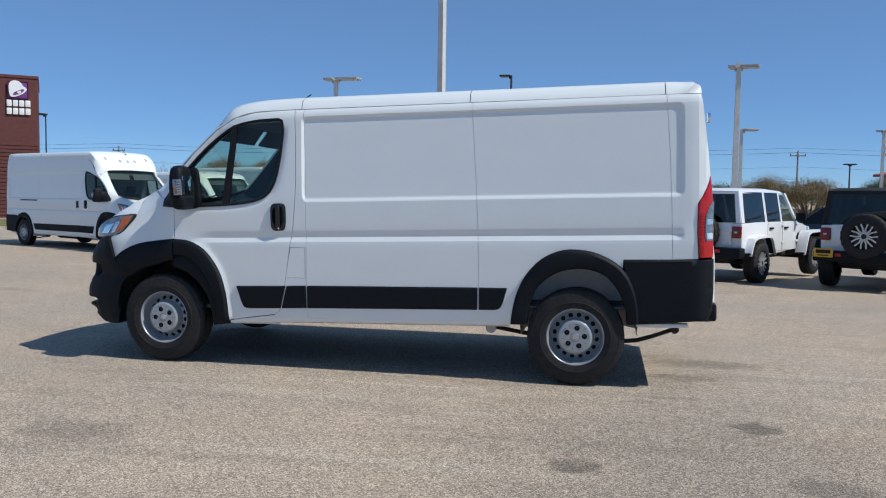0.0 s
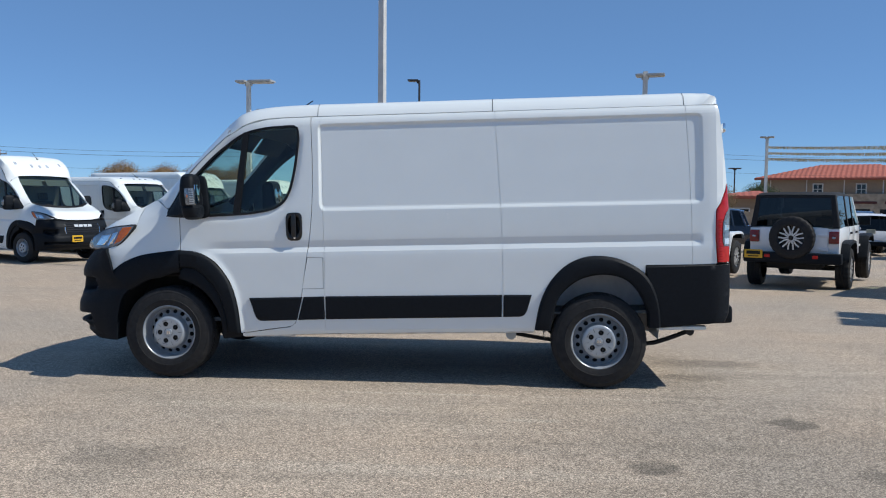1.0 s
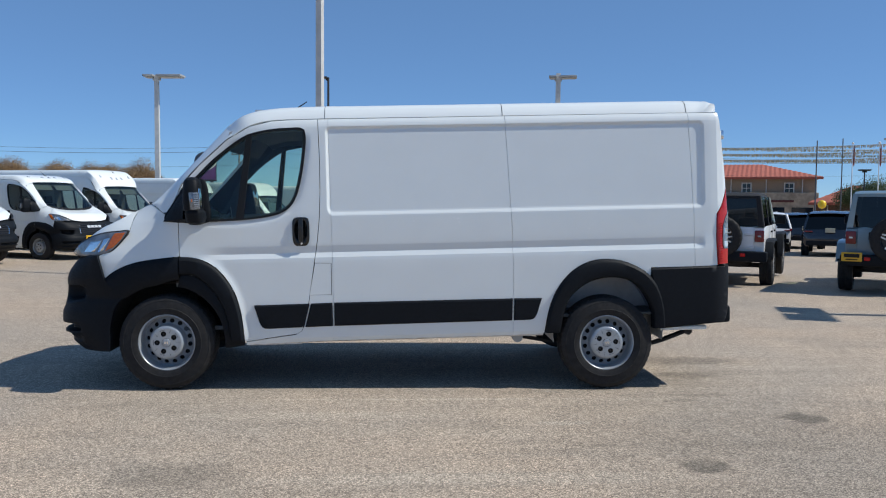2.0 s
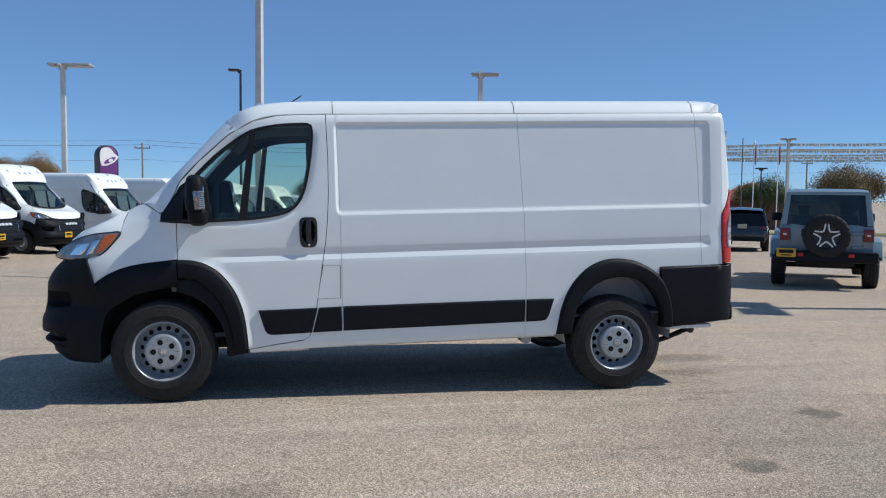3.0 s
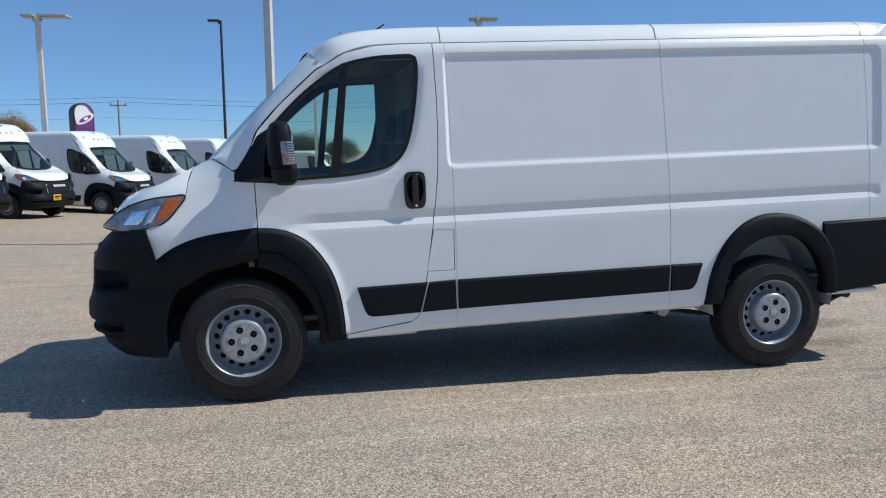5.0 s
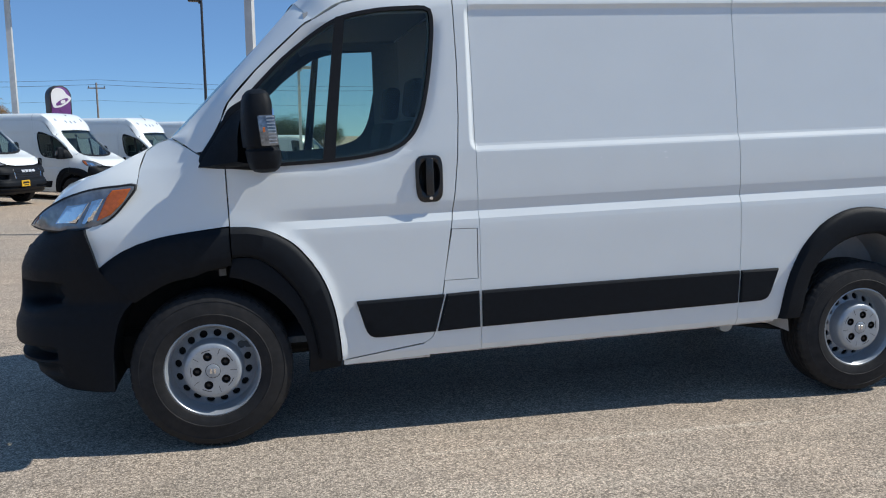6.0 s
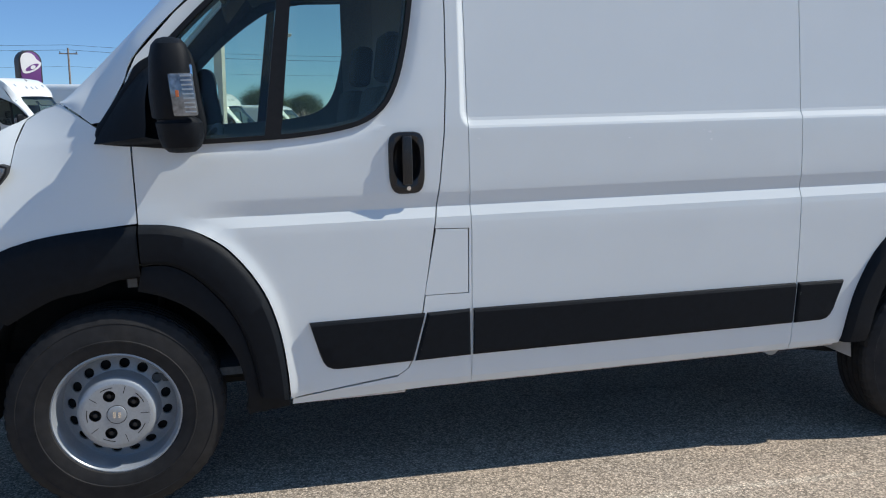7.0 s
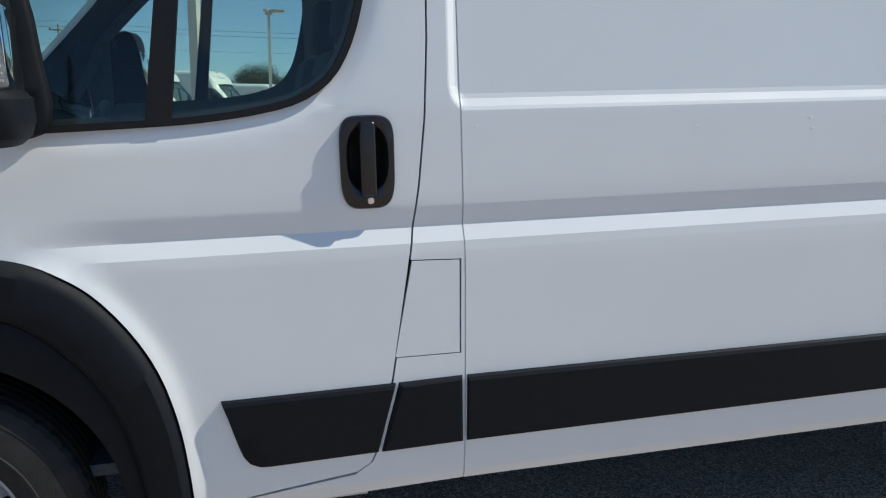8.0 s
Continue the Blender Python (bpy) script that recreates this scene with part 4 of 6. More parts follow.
    side = resample([(-0.40, 0.960), (-0.48, 0.952), (-0.56, 0.932), (-0.68, 0.892), (-0.79, 0.825), (-0.875, 0.71), (-0.925, 0.54), (-0.945, 0.28), (-0.95, 0.0)], 44)
    for z in np.r_[np.arange(0.305, 1.04, 0.0125), 1.045, 1.05]:
        d, e = float(np.interp(z, lev_z, lev_d)), float(np.interp(z, end_z, end_x))
        row = []
        for x, y in side:
            f = (0.95 + x) / 0.55
            px, py = e * f + (-0.978 + d) * (1 - f), y * (1 - 0.25 * d * (1 - f)) - 0.05 * max(0.0, d - 0.06) * (1 - f) + 0.022 * f
            dent = 0.12 * step_down(px, -0.650, -0.685) * step_down(px, -0.885, -0.83) * step_down(z, 0.675 + 0.25 * max(0.0, px + 0.80), 0.710 + 0.25 * max(0.0, px + 0.80)) * step_down(z, 0.818, 0.800)
            dent += 0.08 * step_down(px, -0.690, -0.715) * step_down(z, 0.452, 0.470) * step_down(z, 0.520, 0.502) * step_down(py, 0.20, 0.30)
            dent += 0.022 * step_down(px, -0.67, -0.72) * step_down(z, 0.370, 0.392) * step_down(z, 0.440, 0.425)
            row.append((px + 0.75 * dent, py - 0.75 * dent * min(1.0, py / 0.4), z))
        row.insert(0, (row[0][0], row[0][1] - 0.07, row[0][2]))
        lines.append([(x, -y, z) for x, y, z in row] + [(x, y, z) for x, y, z in row[-2::-1]])
    loft(bm, lines, smooth=False)
    bumper = add("front_bumper", bm, M_BLACKP, None, "black plastic front bumper", 60)
    def skin_x(y, z):
        """The bumper's front at a place across the van."""
        f = (0.95 + float(np.interp(-abs(y), -side[:, 1], side[:, 0]))) / 0.55
        return float(np.interp(z, end_z, end_x)) * f + (-0.978 + float(np.interp(z, lev_z, lev_d))) * (1 - f)

    def bar(y0, y1, z0, z1, out, n=16):
        bm = bmesh.new()
        ys = np.linspace(y0, y1, n)
        loft(bm, [[(skin_x(y, z) - o, y, z) for y in ys] for z, o in ((z0, -0.01), (z0, out), ((z0 + z1) / 2, out + 0.002), (z1, out), (z1, -0.01))], smooth=False)
        return bm
    grille = add("grille", bar(-0.47, 0.47, 0.70, 0.985, 0.004), M_GASKET, bumper, "black slatted grille", 60)
    for k in range(5):
        add("slat", bar(-0.45, 0.45, 0.725 + 0.05 * k, 0.745 + 0.05 * k, 0.014), M_GLOSSB, grille, "", 60)
    for k in range(4):
        add("badge", bar(-0.25 + 0.13 * k, -0.25 + 0.13 * k + 0.11, 0.865, 0.925, 0.022, 4), M_BADGE, grille, "plain pale badge bar", 60)
    for s in (-1, 1):
        bm = bmesh.new()
        tube(bm, [(skin_x(y, z) + 0.002, s * y, z) for y, z in ((0.48, 0.71), (0.495, 0.78), (0.495, 0.86), (0.48, 0.93))], 0.010, 6)
        add("grille_trim", bm, M_CHROME, bumper)
    if plate:
        bm = bmesh.new()
        box(bm, (-0.998, 0.06, 0.50), (-0.972, 0.37, 0.66), 0.006, 1)
        pl = add("number_plate", bm, M_PLATE, bumper, "yellow plate with plain dark bars")
        for z0, z1, y0, y1 in ((0.575, 0.625, 0.10, 0.33), (0.53, 0.55, 0.12, 0.31)):
            bm = bmesh.new()
            box(bm, (-1.001, y0, z0), (-0.996, y1, z1), 0.001, 1)
            add("dark_bar", bm, M_GASKET, pl)
    # rear doors and step bumper
    for s in (-1, 1):
        bm = bmesh.new()
        lines = [[(4.463 - 0.128 * max(0, (z - 0.86)) / 1.2 - 0.02 * max(0, (z - 1.7)), s * y, z) for z in np.linspace(0.50, 2.065, 14)] for y in (0.006, 0.3, 0.6, 0.80)]
        lines.append([(4.44 - 0.128 * max(0, (z - 0.86)) / 1.2 - 0.02 * max(0, (z - 1.7)), s * 0.845, z) for z in np.linspace(0.50, 2.065, 14)])
        loft(bm, lines, smooth=False)
        rd = add("rear_door", bm, M_WHITE)
        bm = bmesh.new()
        box(bm, (4.40, s * 0.84 - 0.03, 1.86), (4.425, s * 0.84 + 0.03, 1.93), 0.008, 2)
        add("hinge", bm, M_CHROME, rd)
    bm = bmesh.new()
    box(bm, (4.30, -0.90, 0.38), (4.47, 0.90, 0.52), 0.03, 3)
    step = add("rear_step", bm, M_BLACKP)
    # under the body
    bm = bmesh.new()
    box(bm, (0.5, -0.92, 0.34), (2.95, 0.92, 0.42), 0.01, 1)
    box(bm, (3.9, -0.9, 0.38), (4.42, 0.9, 0.5), 0.01, 1)
    box(bm, (-0.75, -0.6, 0.30), (0.5, 0.6, 0.5), 0.03, 1)
    add("floor_pan", bm, M_LINER)
    bm = bmesh.new()
    box(bm, (1.2, -0.93, 0.47), (4.3, 0.93, 0.49))
    add("load_floor", bm, M_INTERIOR)
    bm = bmesh.new()
    rod(bm, (3.45, -0.8, 0.30), (3.45, 0.8, 0.30), 0.045, n=14)
    add("rear_axle", bm, M_DARKMETAL)
    for s in (-1, 1):
        bm = bmesh.new()
        pts = [(2.76, s * 0.68, 0.275), (3.07, s * 0.68, 0.218), (3.45, s * 0.68, 0.178), (3.85, s * 0.68, 0.178), (4.03, s * 0.68, 0.225), (4.17, s * 0.68, 0.275)]
        lines = [[(x, y + dy, z + dz) for x, y, z in pts] for dy, dz in ((-0.035, 0), (0.035, 0), (0.035, 0.022), (-0.035, 0.022), (-0.035, 0))]
        loft(bm, lines, 16)
        spring = add("leaf_spring", bm, M_LINER)
        bm = bmesh.new()
        rod(bm, (4.18, s * 0.63, 0.290), (4.18, s * 0.73, 0.290), 0.032, n=14)
        box(bm, (4.15, s * 0.68 - 0.03, 0.29), (4.21, s * 0.68 + 0.03, 0.40))
        add("shackle", bm, M_DARKMETAL, spring)
        bm = bmesh.new()
        rod(bm, (2.75, s * 0.62, 0.285), (2.75, s * 0.76, 0.285), 0.042, n=14)
        add("spring_eye", bm, M_SILVER, spring)
    bm = bmesh.new()
    rod(bm, (2.1, 0.3, 0.30), (2.75, 0.3, 0.30), 0.09, n=14)
    add("silencer", bm, M_DARKMETAL)
    # cab
    bm = bmesh.new()
    lines = [[(x, y, z + 0.02 * math.cos(y * 2)) for x, z in ((-0.27, 1.29), (-0.08, 1.31), (0.06, 1.285), (0.14, 1.19), (0.16, 0.95), (0.12, 0.60))] for y in np.linspace(-0.84, 0.84, 9)]
    loft(bm, lines, 12)
    add("dashboard", bm, M_INTERIOR)
    bm = bmesh.new()
    lathe(bm, [(0.185 + 0.014 * math.cos(a), 0.014 * math.sin(a)) for a in np.linspace(0, 2 * math.pi, 8, endpoint=False)], pose(0.30, -0.40, 1.17, 25, 0, 0) @ pose(0, 0, 0, 0, 0, 90) @ pose(0, 0, 0, 28, 0, 0), 28, closed=True)
    wheel_c = pose(0.30, -0.40, 1.17)
    rod(bm, (0.12, -0.40, 1.10), (0.29, -0.40, 1.165), 0.035, n=10)
    box(bm, (0.27, -0.56, 1.14), (0.31, -0.24, 1.20), 0.01, 1)
    add("steering_wheel", bm, M_INTERIOR)
    for y in (-0.43, 0.43):
        bm = bmesh.new()
        box(bm, (0.52, y - 0.25, 0.74), (1.04, y + 0.25, 0.92), 0.05, 3)
        box(bm, (0.94, y - 0.24, 0.86), (1.09, y + 0.24, 1.48), 0.05, 3, Matrix.Rotation(radians(10), 4, "Y"))
        box(bm, (1.04, y - 0.13, 1.50), (1.13, y + 0.13, 1.70), 0.04, 3, Matrix.Rotation(radians(8), 4, "Y"))
        add("seat", bm, M_CLOTH, None, "dark cloth seat")
    bm = bmesh.new()
    box(bm, (1.205, -0.928, 0.45), (1.225, 0.928, 2.03))
    add("bulkhead", bm, M_HEADLINER)
    for s in (-1, 1):
        bm = bmesh.new()
        loft(bm, [[(1.078 if s < 0 else 1.045, s * (half_width(1.1, z) - 0.035), z), (1.11, s * (half_width(1.1, z) - 0.055), z), (1.17, s * (half_width(1.1, z) - 0.10), z), (1.206, s * (half_width(1.1, z) - 0.17), z)] for z in (0.50, 0.9, 1.2, 1.4, 1.6, 1.8, 2.02)], 10)
        add("cab_side_trim", bm, M_HEADLINER)
    bm = bmesh.new()
    lines = [[(x, -0.915, z - 0.065), (x, -0.895, z - 0.035)] + [(x, y, z) for y in np.linspace(-0.86, 0.86, 9)] + [(x, 0.895, z - 0.035), (x, 0.915, z - 0.065)] for x, z in ((0.50, 1.985), (0.70, 2.03), (1.2, 2.04))]
    loft(bm, lines, smooth=False)
    add("headliner", bm, M_HEADLINER)
    for y0, y1 in ((-0.80, -0.06), (0.06, 0.80)):
        bm = bmesh.new()
        box(bm, (0.46, y0, 1.84), (0.485, y1, 2.02), 0.008, 2, Matrix.Rotation(radians(38), 4, "Y"))
        add("sun_visor", bm, M_INTERIOR)
    bm = bmesh.new()
    box(bm, (0.1, -0.9, 0.44), (1.22, 0.9, 0.47))
    add("cab_floor", bm, M_INTERIOR)
    for x in (0.0, 3.45):
        for s in (-1, 1):
            steel_wheel(van, axle((x, s * 0.882, 0.363)), s, Vector, fine=bool(nose_down) and s < 0, phase=0.0 if x < 1 else 0.5)
    return van


hero = cargo_van("white low-roof panel van with black lower trim, parked on concrete", nose_down=0.03)
hero_panel = next(o for o in hero.children if o.name.startswith("side_panel"))
for x, z, w in ((2.266, 1.275, 0.010), (2.274, 1.245, 0.008), (1.921, 1.262, 0.005), (1.318, 1.278, 0.005), (2.24, 1.282, 0.005), (3.30, 1.17, 0.007)):
    bm = bmesh.new()
    ring = [(x + w * q * math.cos(a), z + 0.6 * w * q * math.sin(a)) for a, q in zip(np.linspace(0, 2 * math.pi, 9, endpoint=False), (1, 0.6, 0.9, 0.5, 1, 0.7, 0.55, 0.95, 0.6))]
    rows = [[(u, -half_width(u, v) - d, v) for u, v in ring + ring[:1]] for d in (0.0, 0.0006)]
    loft(bm, rows, smooth=False)
    bm.faces.new([bm.verts.new(p) for p in rows[1][:-1]])
    shift(bm, lambda c: Vector((c.x - 0.03 * (c.z - 0.9), c.y, c.z + 0.03 * c.x)))
    part("paint_chip", bm, M_CHIP, hero_panel, "small bright paint chip")


# ---------------------------------------------------------------- ground
def ground_z(x, y):
    """The lot falls gently away behind the van."""
    fall = 0.0225 * (0.45 + 0.55 * ease((x + 9.5) / 5.5))
    return -fall * 2 * math.log(1 + math.exp(min(40.0, (y - 1) / 2))) if y < 60 else -fall * 59


def lot_material():
    """Exposed-aggregate concrete: pebbles, warm and grey patches, drag streaks, oil spots."""
    m = bpy.data.materials.new("aggregate_concrete")
    m.use_nodes = True
    n, l = m.node_tree.nodes, m.node_tree.links
    b = n["Principled BSDF"]
    b.inputs["Roughness"].default_value = 0.85
    b.inputs["Specular IOR Level"].default_value = 0.25
    tc = n.new("ShaderNodeTexCoord").outputs["Object"]

    def noise_at(scale, detail=4, stretch=(1, 1, 1), rough=0.55, turn=0.0):
        mp = n.new("ShaderNodeMapping")
        mp.inputs["Scale"].default_value = stretch
        mp.inputs["Rotation"].default_value = (0, 0, radians(turn))
        l.new(tc, mp.inputs["Vector"])
        t = n.new("ShaderNodeTexNoise")
        t.inputs["Scale"].default_value, t.inputs["Detail"].default_value, t.inputs["Roughness"].default_value = scale, detail, rough
        l.new(mp.outputs[0], t.inputs["Vector"])
        return t.outputs[0]

    def span(v, a, b2, c, d):
        r = n.new("ShaderNodeMapRange")
        for i, q in enumerate((a, b2, c, d)):
            r.inputs[i + 1].default_value = q
        l.new(v, r.inputs[0])
        return r.outputs[0]

    def blend(fac, a, c):
        x = n.new("ShaderNodeMix")
        x.data_type = "RGBA"
        l.new(fac, x.inputs[0])
        for i, v in ((6, a), (7, c)):
            if isinstance(v, tuple):
                x.inputs[i].default_value = (*v, 1)
            else:
                l.new(v, x.inputs[i])
        return x.outputs[2]

    def scale(c, f):
        x = n.new("ShaderNodeVectorMath")
        x.operation = "SCALE"
        l.new(c, x.inputs[0])
        l.new(f, x.inputs[3])
        return x.outputs[0]

    base = blend(span(noise_at(0.32, 5), 0.38, 0.62, 0, 1), (0.560, 0.440, 0.330), (0.485, 0.408, 0.328))
    base = blend(span(noise_at(0.9, 5, turn=20), 0.52, 0.72, 0, 0.55), base, (0.62, 0.500, 0.380))
    base = blend(span(noise_at(1.7, 6, (0.35, 1.6, 1), turn=8), 0.52, 0.72, 0, 0.5), base, (0.32, 0.275, 0.22))
    base = blend(span(noise_at(1.1, 7, (0.22, 5.0, 1), 0.6, 4), 0.57, 0.72, 0, 0.45), base, (0.66, 0.55, 0.43))
    base = blend(span(noise_at(1.4, 6, (0.25, 4.0, 1), 0.6, -14), 0.58, 0.74, 0, 0.4), base, (0.30, 0.265, 0.22))
    oil, pale = (0.18, 0.155, 0.125), (0.66, 0.57, 0.46)
    for x, y, sx, sy, depth, tone in ((2.15, -1.285, 1.1, 0.022, 0.75, pale), (3.6, -1.30, 0.5, 0.018, 0.5, pale), (2.885, -1.966, 0.16, 0.05, 0.5, pale), (3.05, -1.96, 0.06, 0.04, 0.45, pale), (1.2, -1.75, 0.9, 0.10, 0.3, pale), (2.3, -3.05, 1.3, 0.10, 0.3, pale)) + tuple((*v, oil) for v in ((4.63, -1.87, 0.16, 0.13, 0.75), (3.55, -2.88, 0.15, 0.12, 0.75), (4.81, -2.92, 0.22, 0.14, 0.5), (4.15, -1.18, 0.20, 0.06, 0.35), (0.6, -2.98, 0.36, 0.20, 0.45),
                                (4.9, -3.3, 2.1, 1.7, 0.25), (3.7, -1.9, 1.1, 0.6, 0.12), (4.55, 0.2, 0.55, 0.18, 0.5), (4.2, -0.45, 0.35, 0.12, 0.45), (3.95, -1.35, 0.14, 0.06, 0.3))):
        mp = n.new("ShaderNodeMapping")
        mp.vector_type = "TEXTURE"
        mp.inputs["Location"].default_value = (x, y, 0)
        mp.inputs["Scale"].default_value = (sx, sy, 1)
        l.new(tc, mp.inputs["Vector"])
        ln = n.new("ShaderNodeVectorMath")
        ln.operation = "LENGTH"
        l.new(mp.outputs[0], ln.inputs[0])
        w = n.new("ShaderNodeMath")
        w.operation = "ADD"
        l.new(ln.outputs["Value"], w.inputs[0])
        l.new(span(noise_at(9, 5), 0.3, 0.7, -0.35, 0.35), w.inputs[1])
        base = blend(span(w.outputs[0], 0.6 if sx > 0.3 else 0.75, 1.25 if sx > 0.3 else 1.15, depth, 0.0), base, tone)
    def pebbles(size, low, high, rise, gap):
        v = n.new("ShaderNodeTexVoronoi")
        v.inputs["Scale"].default_value = size
        l.new(tc, v.inputs["Vector"])
        q = n.new("ShaderNodeSeparateColor")
        l.new(v.outputs["Color"], q.inputs[0])
        return v, scale(scale(base, span(q.outputs[0], 0, 1, low, high)), span(v.outputs["Distance"], 0.2, 0.72, rise, gap))

    coarse, base = pebbles(118, 0.52, 1.46, 1.18, 0.56)
    vo, base = pebbles(230, 0.80, 1.20, 1.10, 0.80)
    base = scale(base, span(noise_at(26, 4), 0.3, 0.7, 0.94, 1.06))
    l.new(base, b.inputs["Base Color"])
    u = n.new("ShaderNodeBump")
    u.inputs["Strength"].default_value, u.inputs["Distance"].default_value = 0.5, 0.004
    u.invert = True
    l.new(vo.outputs["Distance"], u.inputs["Height"])
    l.new(u.outputs[0], b.inputs["Normal"])
    return m


bm = bmesh.new()
gx = np.r_[-2500, -600, -200, np.linspace(-80, 80, 41), 200, 600, 2500]
gy = np.r_[-2500, -600, -200, -60, np.linspace(-20, 70, 46), 120, 300, 800, 2500]
loft(bm, [[(x, y, ground_z(x, y)) for x in gx] for y in gy], smooth=False)
M_CONCRETE = material("pale_concrete", (0.430, 0.37, 0.305), 0.9, grain=0.2, grain_scale=30, stain=0.4, stain_scale=2)
ground = part("ground", bm, lot_material(), None, "worn tan exposed-aggregate concrete lot", sharp=80)
tagged(ground, "", "ground", "", "structure")
M_GRASS = material("dry_grass", (0.16, 0.145, 0.05), 0.95, grain=0.35, grain_scale=9, stain=0.5, stain_scale=0.8, stain_color=(0.07, 0.09, 0.03))
for nm, x0, y0, x1, y1 in (("verge", -42.0, 24.0, -15.0, 37.0), ("verge", 24.0, 46.0, 60.0, 56.0)):
    bm = bmesh.new()
    loft(bm, [[(x, y, ground_z(x, y) + (0.02 if 0 < i < 7 and 0 < j < 7 else -0.03)) for i, x in enumerate(np.linspace(x0, x1, 8))] for j, y in enumerate(np.linspace(y0, y1, 8))], smooth=False)
    tagged(part(nm, bm, M_GRASS, None, "patchy dry grass verge beyond the lot"), "", "grass", "", "structure")


# ---------------------------------------------------------------- parked vans
def on_ground(x, y, turn):
    return pose(x, y, ground_z(x, y), 0, 0, turn)


high_van = cargo_van("white high-roof panel van with black bumper and yellow front plate", longer=0.6, higher=0.42)
low_van = cargo_van("white low-roof long panel van with black bumper, parked in a row", longer=0.6, higher=0.08, plate=True)
ROW = "white vans parked in a row"
tagged(high_van, group=ROW)
tagged(low_van, group=ROW)
high_van.matrix_basis = on_ground(-8.52, 12.22, 158)
low_van.matrix_basis = on_ground(-7.38, 15.4, 158)
for x, y in ((-6.65, 18.6), (-4.88, 21.6), (-2.98, 24.4), (-1.3, 27.6), (0.5, 30.8)):
    copy_thing(high_van, on_ground(x, y, 158))
copy_thing(low_van, on_ground(2.9, 36.4, 158))


# ---------------------------------------------------------------- off-road cars
M_JEEP_WHITE = material("white_car_paint", (0.78, 0.79, 0.80), 0.3, coat=0.6, grain=0.02, grain_scale=5)
M_JEEP_BLUE = material("grey_blue_car_paint", (0.16, 0.24, 0.285), 0.3, coat=0.7, grain=0.04, grain_scale=5)
M_CARPAINT_DARK = material("dark_car_paint", (0.010, 0.013, 0.022), 0.25, coat=0.9, grain=0.1, grain_scale=5)
M_SOFTTOP = material("black_canvas_top", (0.008, 0.009, 0.012), 0.8, grain=0.2, grain_scale=60, bump=0.3, bump_scale=300)
M_ALLOY = material("machined_alloy", (0.62, 0.63, 0.65), 0.3, metal=0.7, grain=0.05, grain_scale=30)


def alloy_wheel(parent, m, radius, spokes, width=0.26, name="wheel"):
    """An off-road tyre on a spoked alloy; local y points out of the car."""
    wheel = new(name)
    wheel.parent = parent
    w = width / 2
    r = radius
    bm = bmesh.new()
    prof = [(0.23, w - 0.03), (0.25, w - 0.002), (0.31, w), (r - 0.03, w - 0.01), (r - 0.008, w - 0.025), (r, w - 0.05), (r, 0.04), (r - 0.012, 0.035), (r - 0.012, 0.02), (r, 0.015), (r, -0.015), (r - 0.012, -0.02), (r - 0.012, -0.035), (r, -0.04), (r, 0.05 - w), (r - 0.02, 0.01 - w), (0.25, -w)]
    n = 72
    lathe(bm, prof, m, n)
    bm.verts.ensure_lookup_table()
    c = m.translation
    for i in (3, 4, 5, 14, 15):
        for k in range(0, n, 3):
            v = bm.verts[i * n + k]
            v.co = c + (v.co - c) * 0.965
    part("tyre", bm, M_RUBBER, wheel, sharp=30)
    bm = bmesh.new()
    lathe(bm, [(0.245, w - 0.012), (0.235, w - 0.006), (0.225, w - 0.012), (0.21, w - 0.09), (0.05, w - 0.10), (0.0, w - 0.10)], m, 40)
    rim = part("rim", bm, M_GLOSSB, wheel)
    for k in range(spokes):
        bm = bmesh.new()
        a = 2 * math.pi * k / spokes + math.pi / 2
        c0, s0 = math.cos(a), math.sin(a)
        for off in (-0.03, 0.03):
            if spokes == 5:
                side = math.copysign(1, off)
                bars = (((0.075, side * 0.058), (0.150, side * 0.034)), ((0.150, side * 0.034), (0.226, side * 0.024)))
            else:
                bars = (((0.045, off * 0.5), (0.13, off * 0.7)), ((0.13, off * 0.7), (0.228, off * 2.0)))
            for p, q in bars:
                pts = [(p[0], p[1] - 0.013), (p[0], p[1] + 0.013), (q[0], q[1] + 0.013), (q[0], q[1] - 0.013)]
                top = [bm.verts.new(m @ Vector((u * c0 - v * s0, w - 0.012, u * s0 + v * c0))) for u, v in pts]
                low = [bm.verts.new(m @ Vector((u * c0 - v * s0, w - 0.05, u * s0 + v * c0))) for u, v in pts]
                bm.faces.new(top)
                for j in range(4):
                    bm.faces.new((top[j], top[(j + 1) % 4], low[(j + 1) % 4], low[j]))
        part("spoke", bm, M_ALLOY, rim)
    bm = bmesh.new()
    lathe(bm, [(0.0, w - 0.02), (0.045, w - 0.02), (0.05, w - 0.05)], m, 20)
    part("hub", bm, M_GLOSSB, rim)
    return wheel


def slab(bm, outline, y0, y1, bevel=0.02):
    """A prism: the outline in (x, z) between two widths, with eased edges."""
    a = [bm.verts.new((x, y0, z)) for x, z in outline]
    b = [bm.verts.new((x, y1, z)) for x, z in outline]
    fs = [bm.faces.new(a), bm.faces.new(b[::-1])]
    n = len(a)
    for k in range(n):
        fs.append(bm.faces.new((a[(k + 1) % n], a[k], b[k], b[(k + 1) % n])))
    if bevel:
        es = {e for f in fs for e in f.edges}
        bmesh.ops.bevel(bm, geom=list(es), offset=bevel, segments=2, affect="EDGES", profile=0.6, clamp_overlap=True)
    return bm


